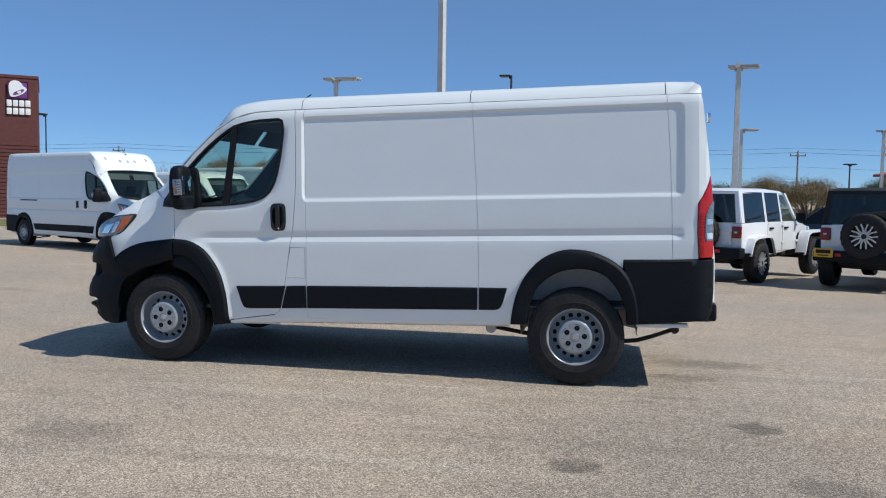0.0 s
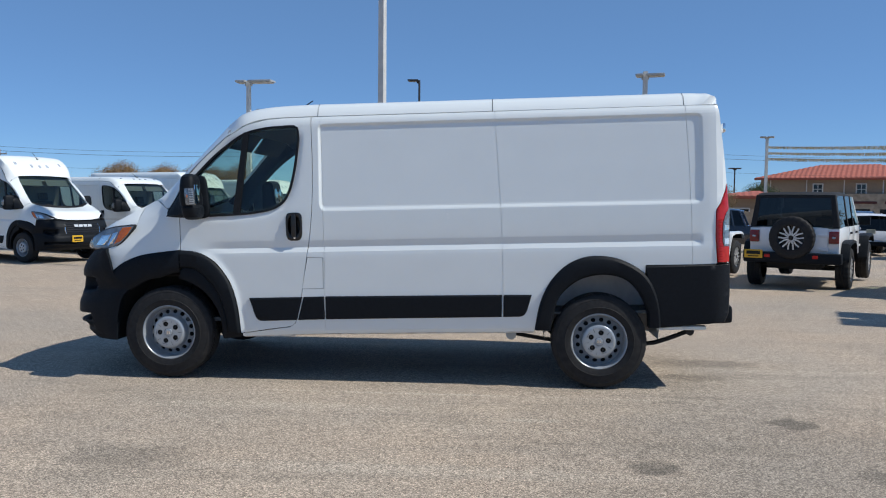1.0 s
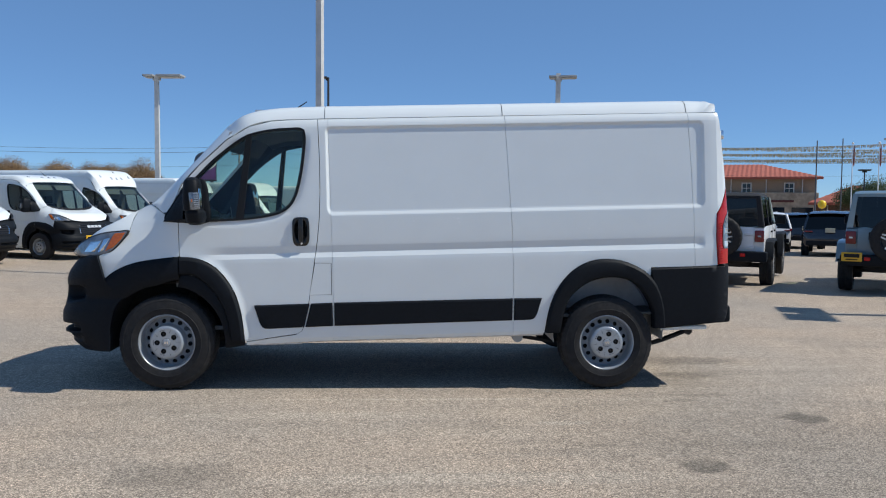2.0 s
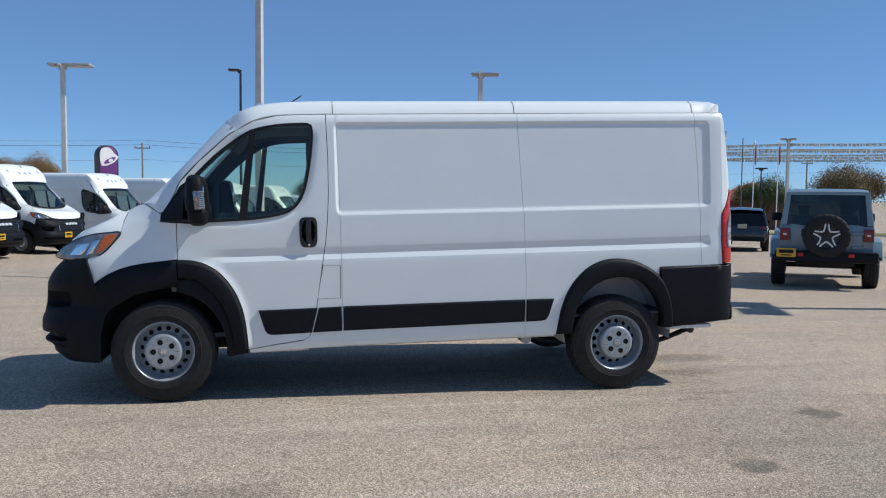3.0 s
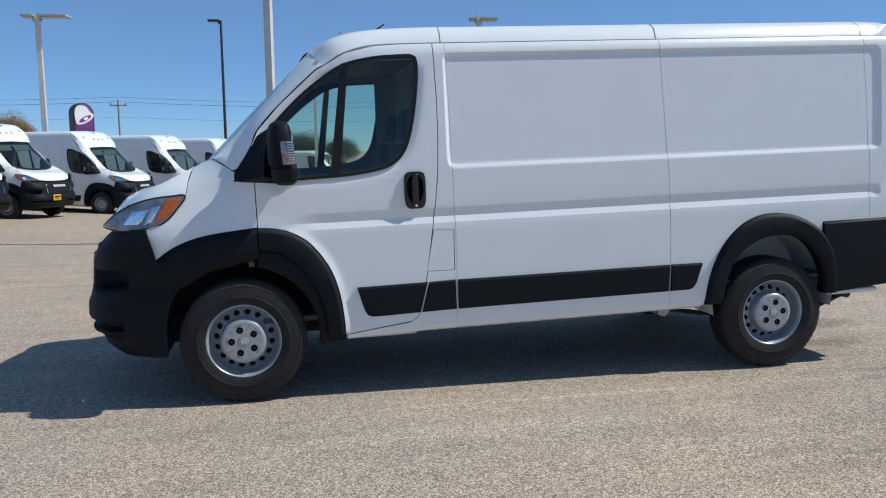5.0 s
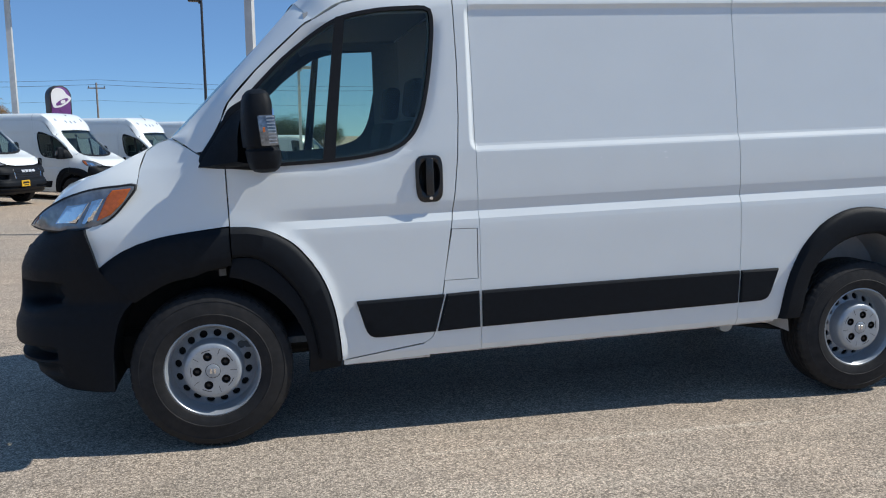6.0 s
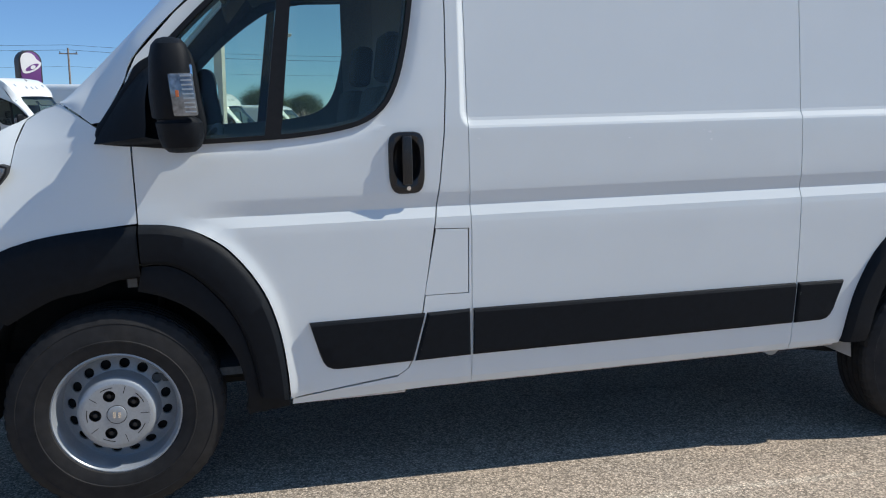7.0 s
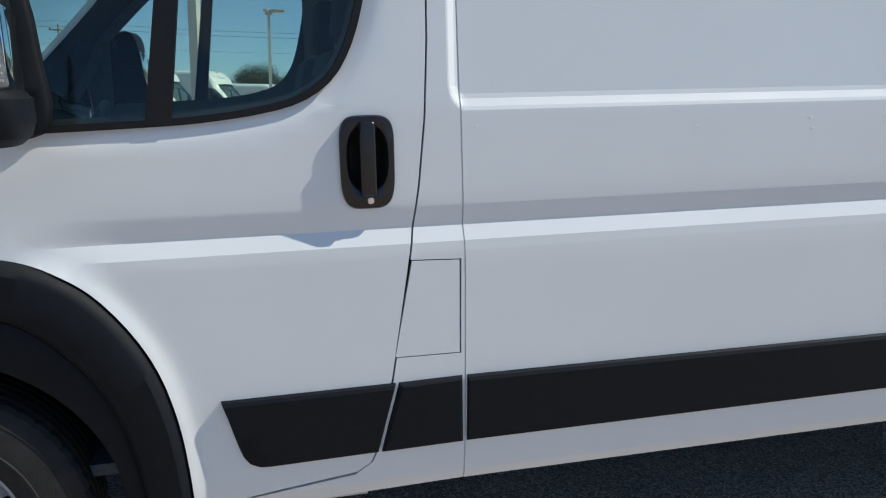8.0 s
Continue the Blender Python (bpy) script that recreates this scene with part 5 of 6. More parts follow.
def off_roader(label, paint, top_paint, spokes, flare_mat):
    """A boxy four-door off-road car; x forward from the rear axle, y to its left."""
    car = empty("off_road_car")
    tagged(car, label, "car")
    W = 0.79
    bm = bmesh.new()
    slab(bm, [(-0.72, 0.62), (-0.74, 1.18), (0.0, 1.20), (2.12, 1.20), (2.16, 0.60), (0.55, 0.52), (0.46, 0.75), (0.30, 0.92), (-0.28, 0.92), (-0.46, 0.74), (-0.52, 0.62)], -W, W, 0.03)
    body = part("body", bm, paint, car)
    bm = bmesh.new()
    lines = []
    for x, w, z in ((2.12, 0.70, 1.20), (2.7, 0.66, 1.17), (3.25, 0.60, 1.12), (3.42, 0.57, 1.06)):
        lines.append([(x, -w, 0.85), (x, -w, z - 0.05), (x, -w + 0.08, z), (x, 0, z + 0.02), (x, w - 0.08, z), (x, w, z - 0.05), (x, w, 0.85)])
    loft(bm, lines, smooth=False)
    part("bonnet", bm, paint, car)
    bm = bmesh.new()
    box(bm, (3.38, -0.62, 0.72), (3.46, 0.62, 1.06), 0.04, 2)
    grille = part("grille", bm, paint, car)
    for k in range(7):
        bm = bmesh.new()
        box(bm, (3.45, -0.31 + 0.088 * k, 0.80), (3.47, -0.265 + 0.088 * k, 1.02), 0.01, 1)
        part("grille_slot", bm, M_GASKET, grille)
    # roof house: posts, roof, glass
    bm = bmesh.new()
    lines = []
    for x, w, z in ((-0.72, 0.70, 1.80), (-0.60, 0.69, 1.85), (0.6, 0.68, 1.87), (1.50, 0.66, 1.84), (1.66, 0.65, 1.81)):
        lines.append([(x, -w, z - 0.09), (x, -w + 0.02, z - 0.02), (x, -w + 0.10, z), (x, 0, z + 0.012), (x, w - 0.10, z), (x, w - 0.02, z - 0.02), (x, w, z - 0.09)])
    loft(bm, lines, smooth=False)
    box(bm, (-0.72, -0.64, 1.74), (-0.66, 0.64, 1.80), 0.01, 1)
    roof = part("roof", bm, top_paint, car)
    for s in (-1, 1):
        for x0, x1, x2, x3 in ((-0.74, -0.60, -0.72, -0.55), (0.42, 0.52, 0.40, 0.50), (1.24, 1.32, 1.20, 1.28), (2.10, 2.20, 1.60, 1.68)):
            bm = bmesh.new()
            lines = [[(x0, s * 0.785, 1.19), (x2, s * 0.69, 1.79)], [(x1, s * 0.785, 1.19), (x3, s * 0.69, 1.79)], [(x1, s * 0.74, 1.19), (x3, s * 0.65, 1.79)], [(x0, s * 0.74, 1.19), (x2, s * 0.65, 1.79)], [(x0, s * 0.785, 1.19), (x2, s * 0.69, 1.79)]]
            loft(bm, lines, smooth=False)
            part("roof_post", bm, top_paint if x0 < 1.9 else paint, car)
        for x0, x1, x2, x3 in ((-0.60, 0.42, -0.55, 0.40), (0.52, 1.24, 0.50, 1.20), (1.32, 2.08, 1.28, 1.60)):
            bm = bmesh.new()
            loft(bm, [[(x0, s * 0.772, 1.19), (x2, s * 0.682, 1.79)], [(x1, s * 0.772, 1.19), (x3, s * 0.682, 1.79)]], smooth=False)
            part("side_window", bm, M_GLASS_DARK if x0 < 1 else M_GLASS, car, "dark side glass")
        for x0, x1 in ((0.52, 1.26), (1.32, 2.06)):
            bm = bmesh.new()
            box(bm, (x0, s * 0.79 - 0.014, 0.60), (x1, s * 0.79 + 0.014, 1.19), 0.012, 2)
            door = part("door", bm, paint, car)
            bm = bmesh.new()
            box(bm, (x0 + 0.06, s * 0.82 - 0.016, 1.05), (x0 + 0.24, s * 0.82 + 0.016, 1.09), 0.01, 2)
            part("door_handle", bm, M_GASKET, door)
            for z in (0.75, 1.10):
                bm = bmesh.new()
                box(bm, (x1 - 0.03, s * 0.812 - 0.012, z), (x1 + 0.09, s * 0.812 + 0.012, z + 0.05), 0.008, 1)
                part("hinge", bm, paint, door)
        for x0, front in ((0.0, False), (3.0, True)):
            bm = bmesh.new()
            pts = [(-0.60, 0.62), (-0.52, 0.80), (-0.36, 0.93), (0.34, 0.95), (0.48, 0.84), (0.62, 0.60)] if not front else [(-0.70, 0.52), (-0.55, 0.84), (-0.40, 0.98), (0.28, 1.00), (0.44, 0.96), (0.50, 0.86)]
            a = resample([(x0 + x, z) for x, z in pts], 16)
            lines = [[(x, s * y, z + dz) for x, z in a] for y, dz in ((0.72, -0.01), (0.90, 0.0), (0.945, -0.02), (0.95, -0.06), (0.90, -0.06))]
            loft(bm, lines, smooth=False)
            part("fender", bm, flare_mat, car)
            bm = bmesh.new()
            loft(bm, [[(x, s * y, z - 0.04) for x, z in a] for y in (0.92, 0.60)] + [[(x0, s * 0.58, 0.5)] * 16], smooth=False)
            part("fender_liner", bm, M_LINER, car)
            m = Matrix.Translation((x0, s * 0.80, 0.40)) @ (Matrix() if s > 0 else Matrix.Rotation(math.pi, 4, "Z"))
            alloy_wheel(car, m, 0.40, spokes)
        bm = bmesh.new()
        box(bm, (-0.80, s * 0.70 - 0.085, 0.90), (-0.70, s * 0.70 + 0.085, 1.13), 0.02, 2)
        lamp = part("tail_lamp", bm, M_RED_SHADED, car, "square red tail lamp, its lens colour darkened for shade")
        bm = bmesh.new()
        box(bm, (-0.804, s * 0.70 - 0.03, 1.0), (-0.798, s * 0.70 + 0.03, 1.03), 0.002, 1)
        part("lens", bm, M_CLEAR, lamp)
        bm = bmesh.new()
        box(bm, (2.02, s * 0.90 - 0.11, 1.20), (2.10, s * 0.90 + 0.10, 1.38), 0.03, 2)
        rod(bm, (2.06, s * 0.78, 1.22), (2.06, s * 0.86, 1.25), 0.02)
        part("door_mirror", bm, M_BLACKP, car)
        bm = bmesh.new()
        rod(bm, (3.40, s * 0.47, 0.92), (3.48, s * 0.47, 0.92), 0.09, 0.085, 20)
        part("headlamp", bm, M_CLEAR, car)
    bm = bmesh.new()
    loft(bm, [[(2.12, y, 1.20), (1.66, y * 0.92, 1.80)] for y in (-0.68, 0, 0.68)], smooth=False)
    part("windscreen", bm, M_GLASS, car)
    bm = bmesh.new()
    loft(bm, [[(-0.745, y, 1.20), (-0.715, y * 0.94, 1.76)] for y in (-0.68, 0, 0.68)], smooth=False)
    part("rear_window", bm, M_GLASS_DARK, car, "dark rear glass")
    for s in (-1, 1):
        bm = bmesh.new()
        lines = [[(-0.742, s * 0.775, 1.19), (-0.718, s * 0.695, 1.80)], [(-0.752, s * 0.765, 1.19), (-0.727, s * 0.685, 1.80)], [(-0.752, s * 0.675, 1.19), (-0.727, s * 0.615, 1.80)], [(-0.735, s * 0.670, 1.19), (-0.711, s * 0.61, 1.80)]]
        loft(bm, lines, smooth=False)
        part("rear_frame", bm, top_paint, car)
    bm = bmesh.new()
    box(bm, (-0.765, -0.60, 0.68), (-0.735, 0.60, 1.19), 0.012, 2)
    gate = part("tailgate", bm, paint, car)
    bm = bmesh.new()
    box(bm, (-0.80, 0.36, 0.98), (-0.76, 0.42, 1.12), 0.012, 2)
    part("handle", bm, M_GASKET, gate)
    for z in (0.76, 1.02):
        bm = bmesh.new()
        box(bm, (-0.79, -0.62, z), (-0.76, -0.42, z + 0.06), 0.008, 1)
        part("hinge", bm, paint, gate)
    m = Matrix.Translation((-0.90, 0.0, 1.00)) @ Matrix.Rotation(radians(90), 4, "Z")
    alloy_wheel(car, m, 0.40, spokes, 0.24, "spare_wheel")
    bm = bmesh.new()
    box(bm, (-0.96, -0.86, 0.52), (-0.70, 0.86, 0.72), 0.04, 2)
    bumper = part("rear_bumper", bm, M_BLACKP, car)
    for y in (-0.42, 0.42):
        bm = bmesh.new()
        box(bm, (-0.972, y - 0.05, 0.62), (-0.955, y + 0.05, 0.68), 0.006, 1)
        part("reflector", bm, M_RED, bumper)
    bm = bmesh.new()
    box(bm, (-0.985, 0.50, 0.60), (-0.965, 0.83, 0.76), 0.006, 1)
    plate = part("number_plate", bm, M_PLATE, car, "yellow plate with plain dark bars")
    for z0, z1, y0, y1 in ((0.67, 0.735, 0.54, 0.79), (0.625, 0.645, 0.57, 0.76)):
        bm = bmesh.new()
        box(bm, (-0.989, y0, z0), (-0.984, y1, z1), 0.001, 1)
        part("dark_bar", bm, M_GASKET, plate)
    bm = bmesh.new()
    box(bm, (-0.6, -0.5, 0.42), (3.3, 0.5, 0.62), 0.04, 1)
    rod(bm, (0, -0.7, 0.40), (0, 0.7, 0.40), 0.05)
    rod(bm, (3.0, -0.7, 0.40), (3.0, 0.7, 0.40), 0.05)
    rod(bm, (-0.45, -0.35, 0.48), (-0.45, 0.35, 0.48), 0.10, n=14)
    part("chassis", bm, M_LINER, car)
    bm = bmesh.new()
    box(bm, (3.46, -0.85, 0.52), (3.66, 0.85, 0.70), 0.04, 2)
    part("front_bumper", bm, M_BLACKP, car)
    for y in (-0.38, 0.38):
        bm = bmesh.new()
        box(bm, (0.55, y - 0.22, 0.75), (0.68, y + 0.22, 1.35), 0.05, 2)
        box(bm, (0.60, y - 0.10, 1.36), (0.68, y + 0.10, 1.55), 0.03, 2)
        part("seat_back", bm, M_CLOTH, car)
    return car


def parked(car, x, y, heading):
    car.matrix_basis = on_ground(x, y, heading)
    return car


parked(off_roader("white hard-top off-road car with dark rear glass, parked", M_JEEP_WHITE, M_JEEP_WHITE, 7, M_JEEP_WHITE), 5.81, 10.09, 59)
parked(off_roader("white off-road car with a black canvas top and rear spare wheel", M_JEEP_WHITE, M_SOFTTOP, 7, M_BLACKP), 8.50, 9.10, 61)
parked(off_roader("grey-blue off-road car with a five-spoke rear spare wheel", M_JEEP_BLUE, M_JEEP_BLUE, 5, M_JEEP_BLUE), 10.86, 7.10, 57)


# ---------------------------------------------------------------- far cars
M_FARPLATE = material("pale_plate", (0.42, 0.40, 0.30), 0.4, grain=0.05, grain_scale=30)


def estate_car(label, paint, tall=1.75, pickup=False):
    car = empty("parked_car")
    tagged(car, label, "car")
    k = tall / 1.75
    rows = [(-2.45, 0.74, 0.45, 0.80, 0.80), (-2.35, 0.88, 0.40, 1.02, 1.02), (-1.6, 0.95, 0.36, 1.06, 1.06), (0.0, 0.96, 0.36, 1.05, 1.05), (1.3, 0.95, 0.36, 1.02, 1.02), (2.1, 0.90, 0.38, 0.92, 0.95), (2.45, 0.74, 0.45, 0.74, 0.78)]
    lines = []
    for x, w, z0, z1, zc in rows:
        lines.append([(x, -w * 0.92, z0), (x, -w, z0 + 0.18), (x, -w, z1 * k - 0.12), (x, -w * 0.93, z1 * k), (x, 0, zc * k + 0.02), (x, w * 0.93, z1 * k), (x, w, z1 * k - 0.12), (x, w, z0 + 0.18), (x, w * 0.92, z0)])
    bm = bmesh.new()
    rr = loft(bm, lines, smooth=False)
    bm.faces.new(rr[0])
    bm.faces.new(rr[-1][::-1])
    part("body", bm, paint, car, sharp=45)
    x_rear = -0.5 if pickup else -2.25
    house = [(x_rear - 0.06, 0.88, 1.03 * k), (x_rear + 0.22, 0.74, 1.62 * k), (0.35, 0.74, 1.66 * k), (1.30, 0.84, 1.03 * k)]
    bm = bmesh.new()
    loft(bm, [[(x, y * w, z) for x, w, z in house] for y in (-1, 1)], smooth=False)
    part("screen", bm, M_GLASS_DARK, car, "dark windscreen and rear glass")
    for s in (-1, 1):
        bm = bmesh.new()
        vs = [bm.verts.new((x, s * w, z)) for x, w, z in house]
        bm.faces.new(vs)
        part("side_glass", bm, M_GLASS_DARK, car)
        for i in range(3):
            a, b = house[i], house[i + 1]
            if i != 1:
                bm = bmesh.new()
                tube(bm, [(a[0], s * a[1], a[2]), (b[0], s * b[1], b[2])], 0.045, 6)
                part("roof_post", bm, paint, car)
        bm = bmesh.new()
        tube(bm, [(-0.5 + 0.4, s * 0.89, 1.03 * k), (-0.25 + 0.3, s * 0.75, 1.63 * k)], 0.04, 6)
        part("roof_post", bm, paint, car)
        bm = bmesh.new()
        box(bm, (1.02, s * 0.98 - 0.1, 1.03 * k), (1.14, s * 0.98 + 0.06, 1.17 * k), 0.03, 2)
        part("door_mirror", bm, M_BLACKP, car)
        bm = bmesh.new()
        box(bm, (-2.46, s * 0.74 - 0.16, 0.93), (-2.36, s * 0.74 + 0.12, 0.98), 0.02, 2)
        part("tail_lamp", bm, M_RED_SHADED, car)
        for x in (-1.5, 1.45):
            m = Matrix.Translation((x, s * 0.84, 0.38)) @ (Matrix() if s > 0 else Matrix.Rotation(math.pi, 4, "Z"))
            alloy_wheel(car, m, 0.38, 5, 0.24)
            bm = bmesh.new()
            lathe(bm, [(0.44, 0.10), (0.47, 0.125), (0.45, 0.13), (0.40, 0.10)], Matrix.Translation((x, s * 0.84, 0.40)) @ (Matrix() if s > 0 else Matrix.Rotation(math.pi, 4, "Z")), 28)
            part("arch", bm, M_LINER, car)
    bm = bmesh.new()
    lines = [[(x, -0.74, z - 0.04), (x, -0.66, z), (x, 0, z + 0.03), (x, 0.66, z), (x, 0.74, z - 0.04)] for x, z in ((x_rear + 0.05, 1.60 * k), (x_rear + 0.35, 1.665 * k), (0.0, 1.68 * k), (0.40, 1.655 * k))]
    loft(bm, lines, smooth=False)
    part("roof", bm, paint, car)
    bm = bmesh.new()
    box(bm, (-2.50, -0.16, 0.93), (-2.44, 0.16, 1.09) if not pickup else (-2.44, 0.16, 1.0), 0.006, 1)
    part("number_plate", bm, M_FARPLATE, car, "pale plate")
    bm = bmesh.new()
    box(bm, (-2.52, -0.80, 0.45), (-2.38, 0.80, 0.62), 0.03, 2)
    part("rear_bumper", bm, M_BLACKP, car)
    return car


parked(estate_car("black estate car seen from behind, parked on the lot", M_CARPAINT_DARK), 18.45, 23.3, 60)
parked(estate_car("white estate car parked on the lot", M_JEEP_WHITE), 17.5, 27.6, 74)
parked(estate_car("dark estate car parked beside a white one", M_CARPAINT_DARK), 20.9, 31.2, 74)
parked(estate_car("dark blue pickup parked before a red-roofed building", M_CARPAINT_DARK, 1.9, True), 12.5, 28.5, 160)
parked(estate_car("dark pickup parked before a wall", M_CARPAINT_DARK, 1.9, True), 18.6, 31.0, 70)
parked(estate_car("dark car parked beyond a grey-blue one", M_CARPAINT_DARK), 23.5, 17.0, 20)

balloon = empty("balloon")
tagged(balloon, "shiny yellow balloon tied above a parked car", "balloon")
M_BALLOON = material("yellow_balloon", (0.85, 0.55, 0.01), 0.25, coat=0.5, grain=0.05, grain_scale=6)
bm = bmesh.new()
bmesh.ops.create_uvsphere(bm, u_segments=20, v_segments=14, radius=0.25)
shift(bm, lambda v: Vector((v.x, v.y, v.z * (1.12 if v.z < 0 else 1.0))))
rod(bm, (0, 0, -0.31), (0, 0, -0.275), 0.03, 0.008, 8)
part("skin", bm, M_BALLOON, balloon)
bm = bmesh.new()
rod(bm, (0, 0, -0.30), (0.1, 0.05, 0.02 - 1.43 + ground_z(27.0, 40.3)), 0.004, n=5)
part("cord", bm, M_GASKET, balloon)
balloon.matrix_basis = pose(27.0, 40.3, 1.43)


# ---------------------------------------------------------------- lamp posts
M_POSTW = material("pale_post_paint", (0.55, 0.55, 0.53), 0.55, grain=0.08, grain_scale=8, stain=0.25, stain_scale=3, stain_color=(0.4, 0.39, 0.36))
M_POSTD = material("dark_post_paint", (0.03, 0.03, 0.033), 0.5, grain=0.15, grain_scale=8)
M_POSTG = material("grey_post_paint", (0.11, 0.115, 0.12), 0.5, grain=0.15, grain_scale=8)
M_LAMPHEAD = material("grey_lamp_head", (0.42, 0.43, 0.43), 0.45, metal=0.3, grain=0.06, grain_scale=8)


def street_lamp(label, x, y, top, heads, thick=0.08, mat=None, length=0.75, square=True, turn=0, second=1.0, drop=0.0):
    post = empty("street_lamp")
    tagged(post, label, "street lamp")
    z0 = ground_z(x, y)
    h = top - z0
    mat = mat or M_POSTW
    bm = bmesh.new()
    if square:
        lines = [[(sx * w, sy * w, z) for sx, sy in ((-1, -1), (1, -1), (1, 1), (-1, 1), (-1, -1))] for z, w in ((0.6, thick), (h, thick * 0.8))]
        loft(bm, lines, smooth=False)
        bmesh.ops.holes_fill(bm, edges=bm.edges, sides=6)
    else:
        rod(bm, (0, 0, 0.5), (0, 0, h), thick, thick * 0.7, 12)
    part("pole", bm, mat, post, sharp=40)
    bm = bmesh.new()
    rod(bm, (0, 0, -0.1), (0, 0, 0.62), 0.28, 0.27, 18)
    part("footing", bm, M_CONCRETE, post)
    for k, a in enumerate(heads):
        m = pose(0, 0, h - drop, 0, 0, a)
        bm = bmesh.new()
        size = length if k == 0 else length * second
        box(bm, (-0.05, -0.05, -0.20), (0.16, 0.05, -0.06), 0.01, 1)
        box(bm, (0.06, -0.30, -0.06), (0.06 + size, 0.30, 0.03), 0.03, 2)
        box(bm, (0.10, -0.25, -0.085), (0.02 + size, 0.25, -0.058), 0.01, 1)
        bmesh.ops.transform(bm, matrix=m, verts=bm.verts)
        part("lamp_head", bm, M_LAMPHEAD if mat is M_POSTW else M_POSTD, post)
    post.matrix_basis = pose(x, y, z0, 0, 0, turn)
    return post


street_lamp("tall pale square steel lamp post", 0.1, 9.63, 10.5, (0, 180), 0.068, turn=-22)
street_lamp("pale lamp post with two flat lamp heads", -8.36, 27.0, 6.5, (-6, 174), 0.10, None, 1.05, second=0.42)
street_lamp("pale lamp post with two flat lamp heads", 8.58, 28.25, 7.05, (-12, 168), 0.11, None, 0.75, second=0.45, drop=0.14)
street_lamp("slender dark lamp post with one head", -3.1, 46.4, 9.4, (180,), 0.10, M_POSTD, 0.7, False)
street_lamp("pale lamp post carrying strings of bunting", 23.05, 58.3, 6.7, (-20, 160), 0.11, None, 0.46)
street_lamp("pale lamp post carrying strings of bunting", 33.5, 43.9, 5.7, (-40, 140), 0.095, None, 0.46)
street_lamp("pale lamp post with a flat head", 10.1, 37.4, 5.1, (10,), 0.09)
street_lamp("dark lamp post beyond the lot", 25.1, 74.6, 4.93, (0, 180), 0.09, M_POSTD, 0.5, False)
street_lamp("dark lamp post beyond the lot", -33.2, 40.2, 6.5, (180,), 0.055, M_POSTD, 0.7, False)
street_lamp("pale lamp post with one flat lamp head", 1.95, 35.0, 4.68, (0, 180), 0.075, None, 0.62, second=0.28)
street_lamp("dark lamp post beyond the lot", 35.5, 50.5, 3.95, (0, 180), 0.06, M_POSTD, 0.3, False)
street_lamp("pale lamp post with two flat lamp heads", 50.0, 33.0, 6.2, (-40, 140), 0.13)


street_lamp("pale lamp post with two flat lamp heads", 13.2, 2.8, 6.5, (70, 250), 0.10)

# ---------------------------------------------------------------- bunting
M_PENNANT = material("tinsel_bunting", (0.6, 0.5, 0.3), 0.5)
island = M_PENNANT.node_tree.nodes.new("ShaderNodeNewGeometry")
ramp = M_PENNANT.node_tree.nodes.new("ShaderNodeValToRGB")
ramp.color_ramp.interpolation = "CONSTANT"
for at, tone in ((0.0, (0.66, 0.53, 0.30)), (0.35, (0.48, 0.38, 0.21)), (0.6, (0.80, 0.78, 0.72)), (0.85, (0.62, 0.52, 0.33))):
    stop = ramp.color_ramp.elements[0] if at == 0 else ramp.color_ramp.elements.new(at)
    stop.position, stop.color = at, (*tone, 1)
M_PENNANT.node_tree.links.new(island.outputs["Random Per Island"], ramp.inputs[0])
M_PENNANT.node_tree.links.new(ramp.outputs[0], M_PENNANT.node_tree.nodes["Principled BSDF"].inputs["Base Color"])


def bunting(a, b, drop, rng):
    a, b = Vector(a), Vector(b)
    string = empty("bunting")
    tagged(string, "pale gold tinsel bunting strung between lamp posts", "bunting", "rows of bunting")
    n = max(10, int((b - a).length / 0.14))
    pts = []
    for i in range(n + 1):
        t = i / n
        p = a.lerp(b, t)
        p.z -= drop * 4 * t * (1 - t)
        pts.append(p)
    bm = bmesh.new()
    tube(bm, pts[::6] + ([pts[-1]] if (len(pts) - 1) % 6 else []), 0.012, 4)
    part("cord", bm, M_POSTW, string)
    bm = bmesh.new()
    side = (b - a).normalized()
    for p in pts:
        for _ in range(5):
            w, h = rng.uniform(0.014, 0.03), rng.uniform(0.12, 0.22)
            o = side * rng.uniform(-0.07, 0.07)
            sw = Vector((rng.uniform(-0.06, 0.06), rng.uniform(-0.06, 0.06), 0))
            q = [p + o - side * w, p + o + side * w, p + o + side * w * 0.6 + sw - Vector((0, 0, h)), p + o - side * w * 0.6 + sw - Vector((0, 0, h))]
            bm.faces.new([bm.verts.new(v) for v in q])
    tagged(part("tassels", bm, M_PENNANT, string), kind="stuff")


rng = random.Random(5)
for dz in (0.0, -0.46, -0.90):
    bunting((23.25, 58.3, 5.95 + dz), (33.7, 43.9, 5.38 + dz), 0.15, rng)
    bunting((33.7, 43.9, 5.38 + dz), (50.0, 33.0, 5.5 + dz), 0.15, rng)
    bunting((23.25, 58.3, 5.95 + dz), (52.0, 52.0, 5.9 + dz), 0.2, rng)

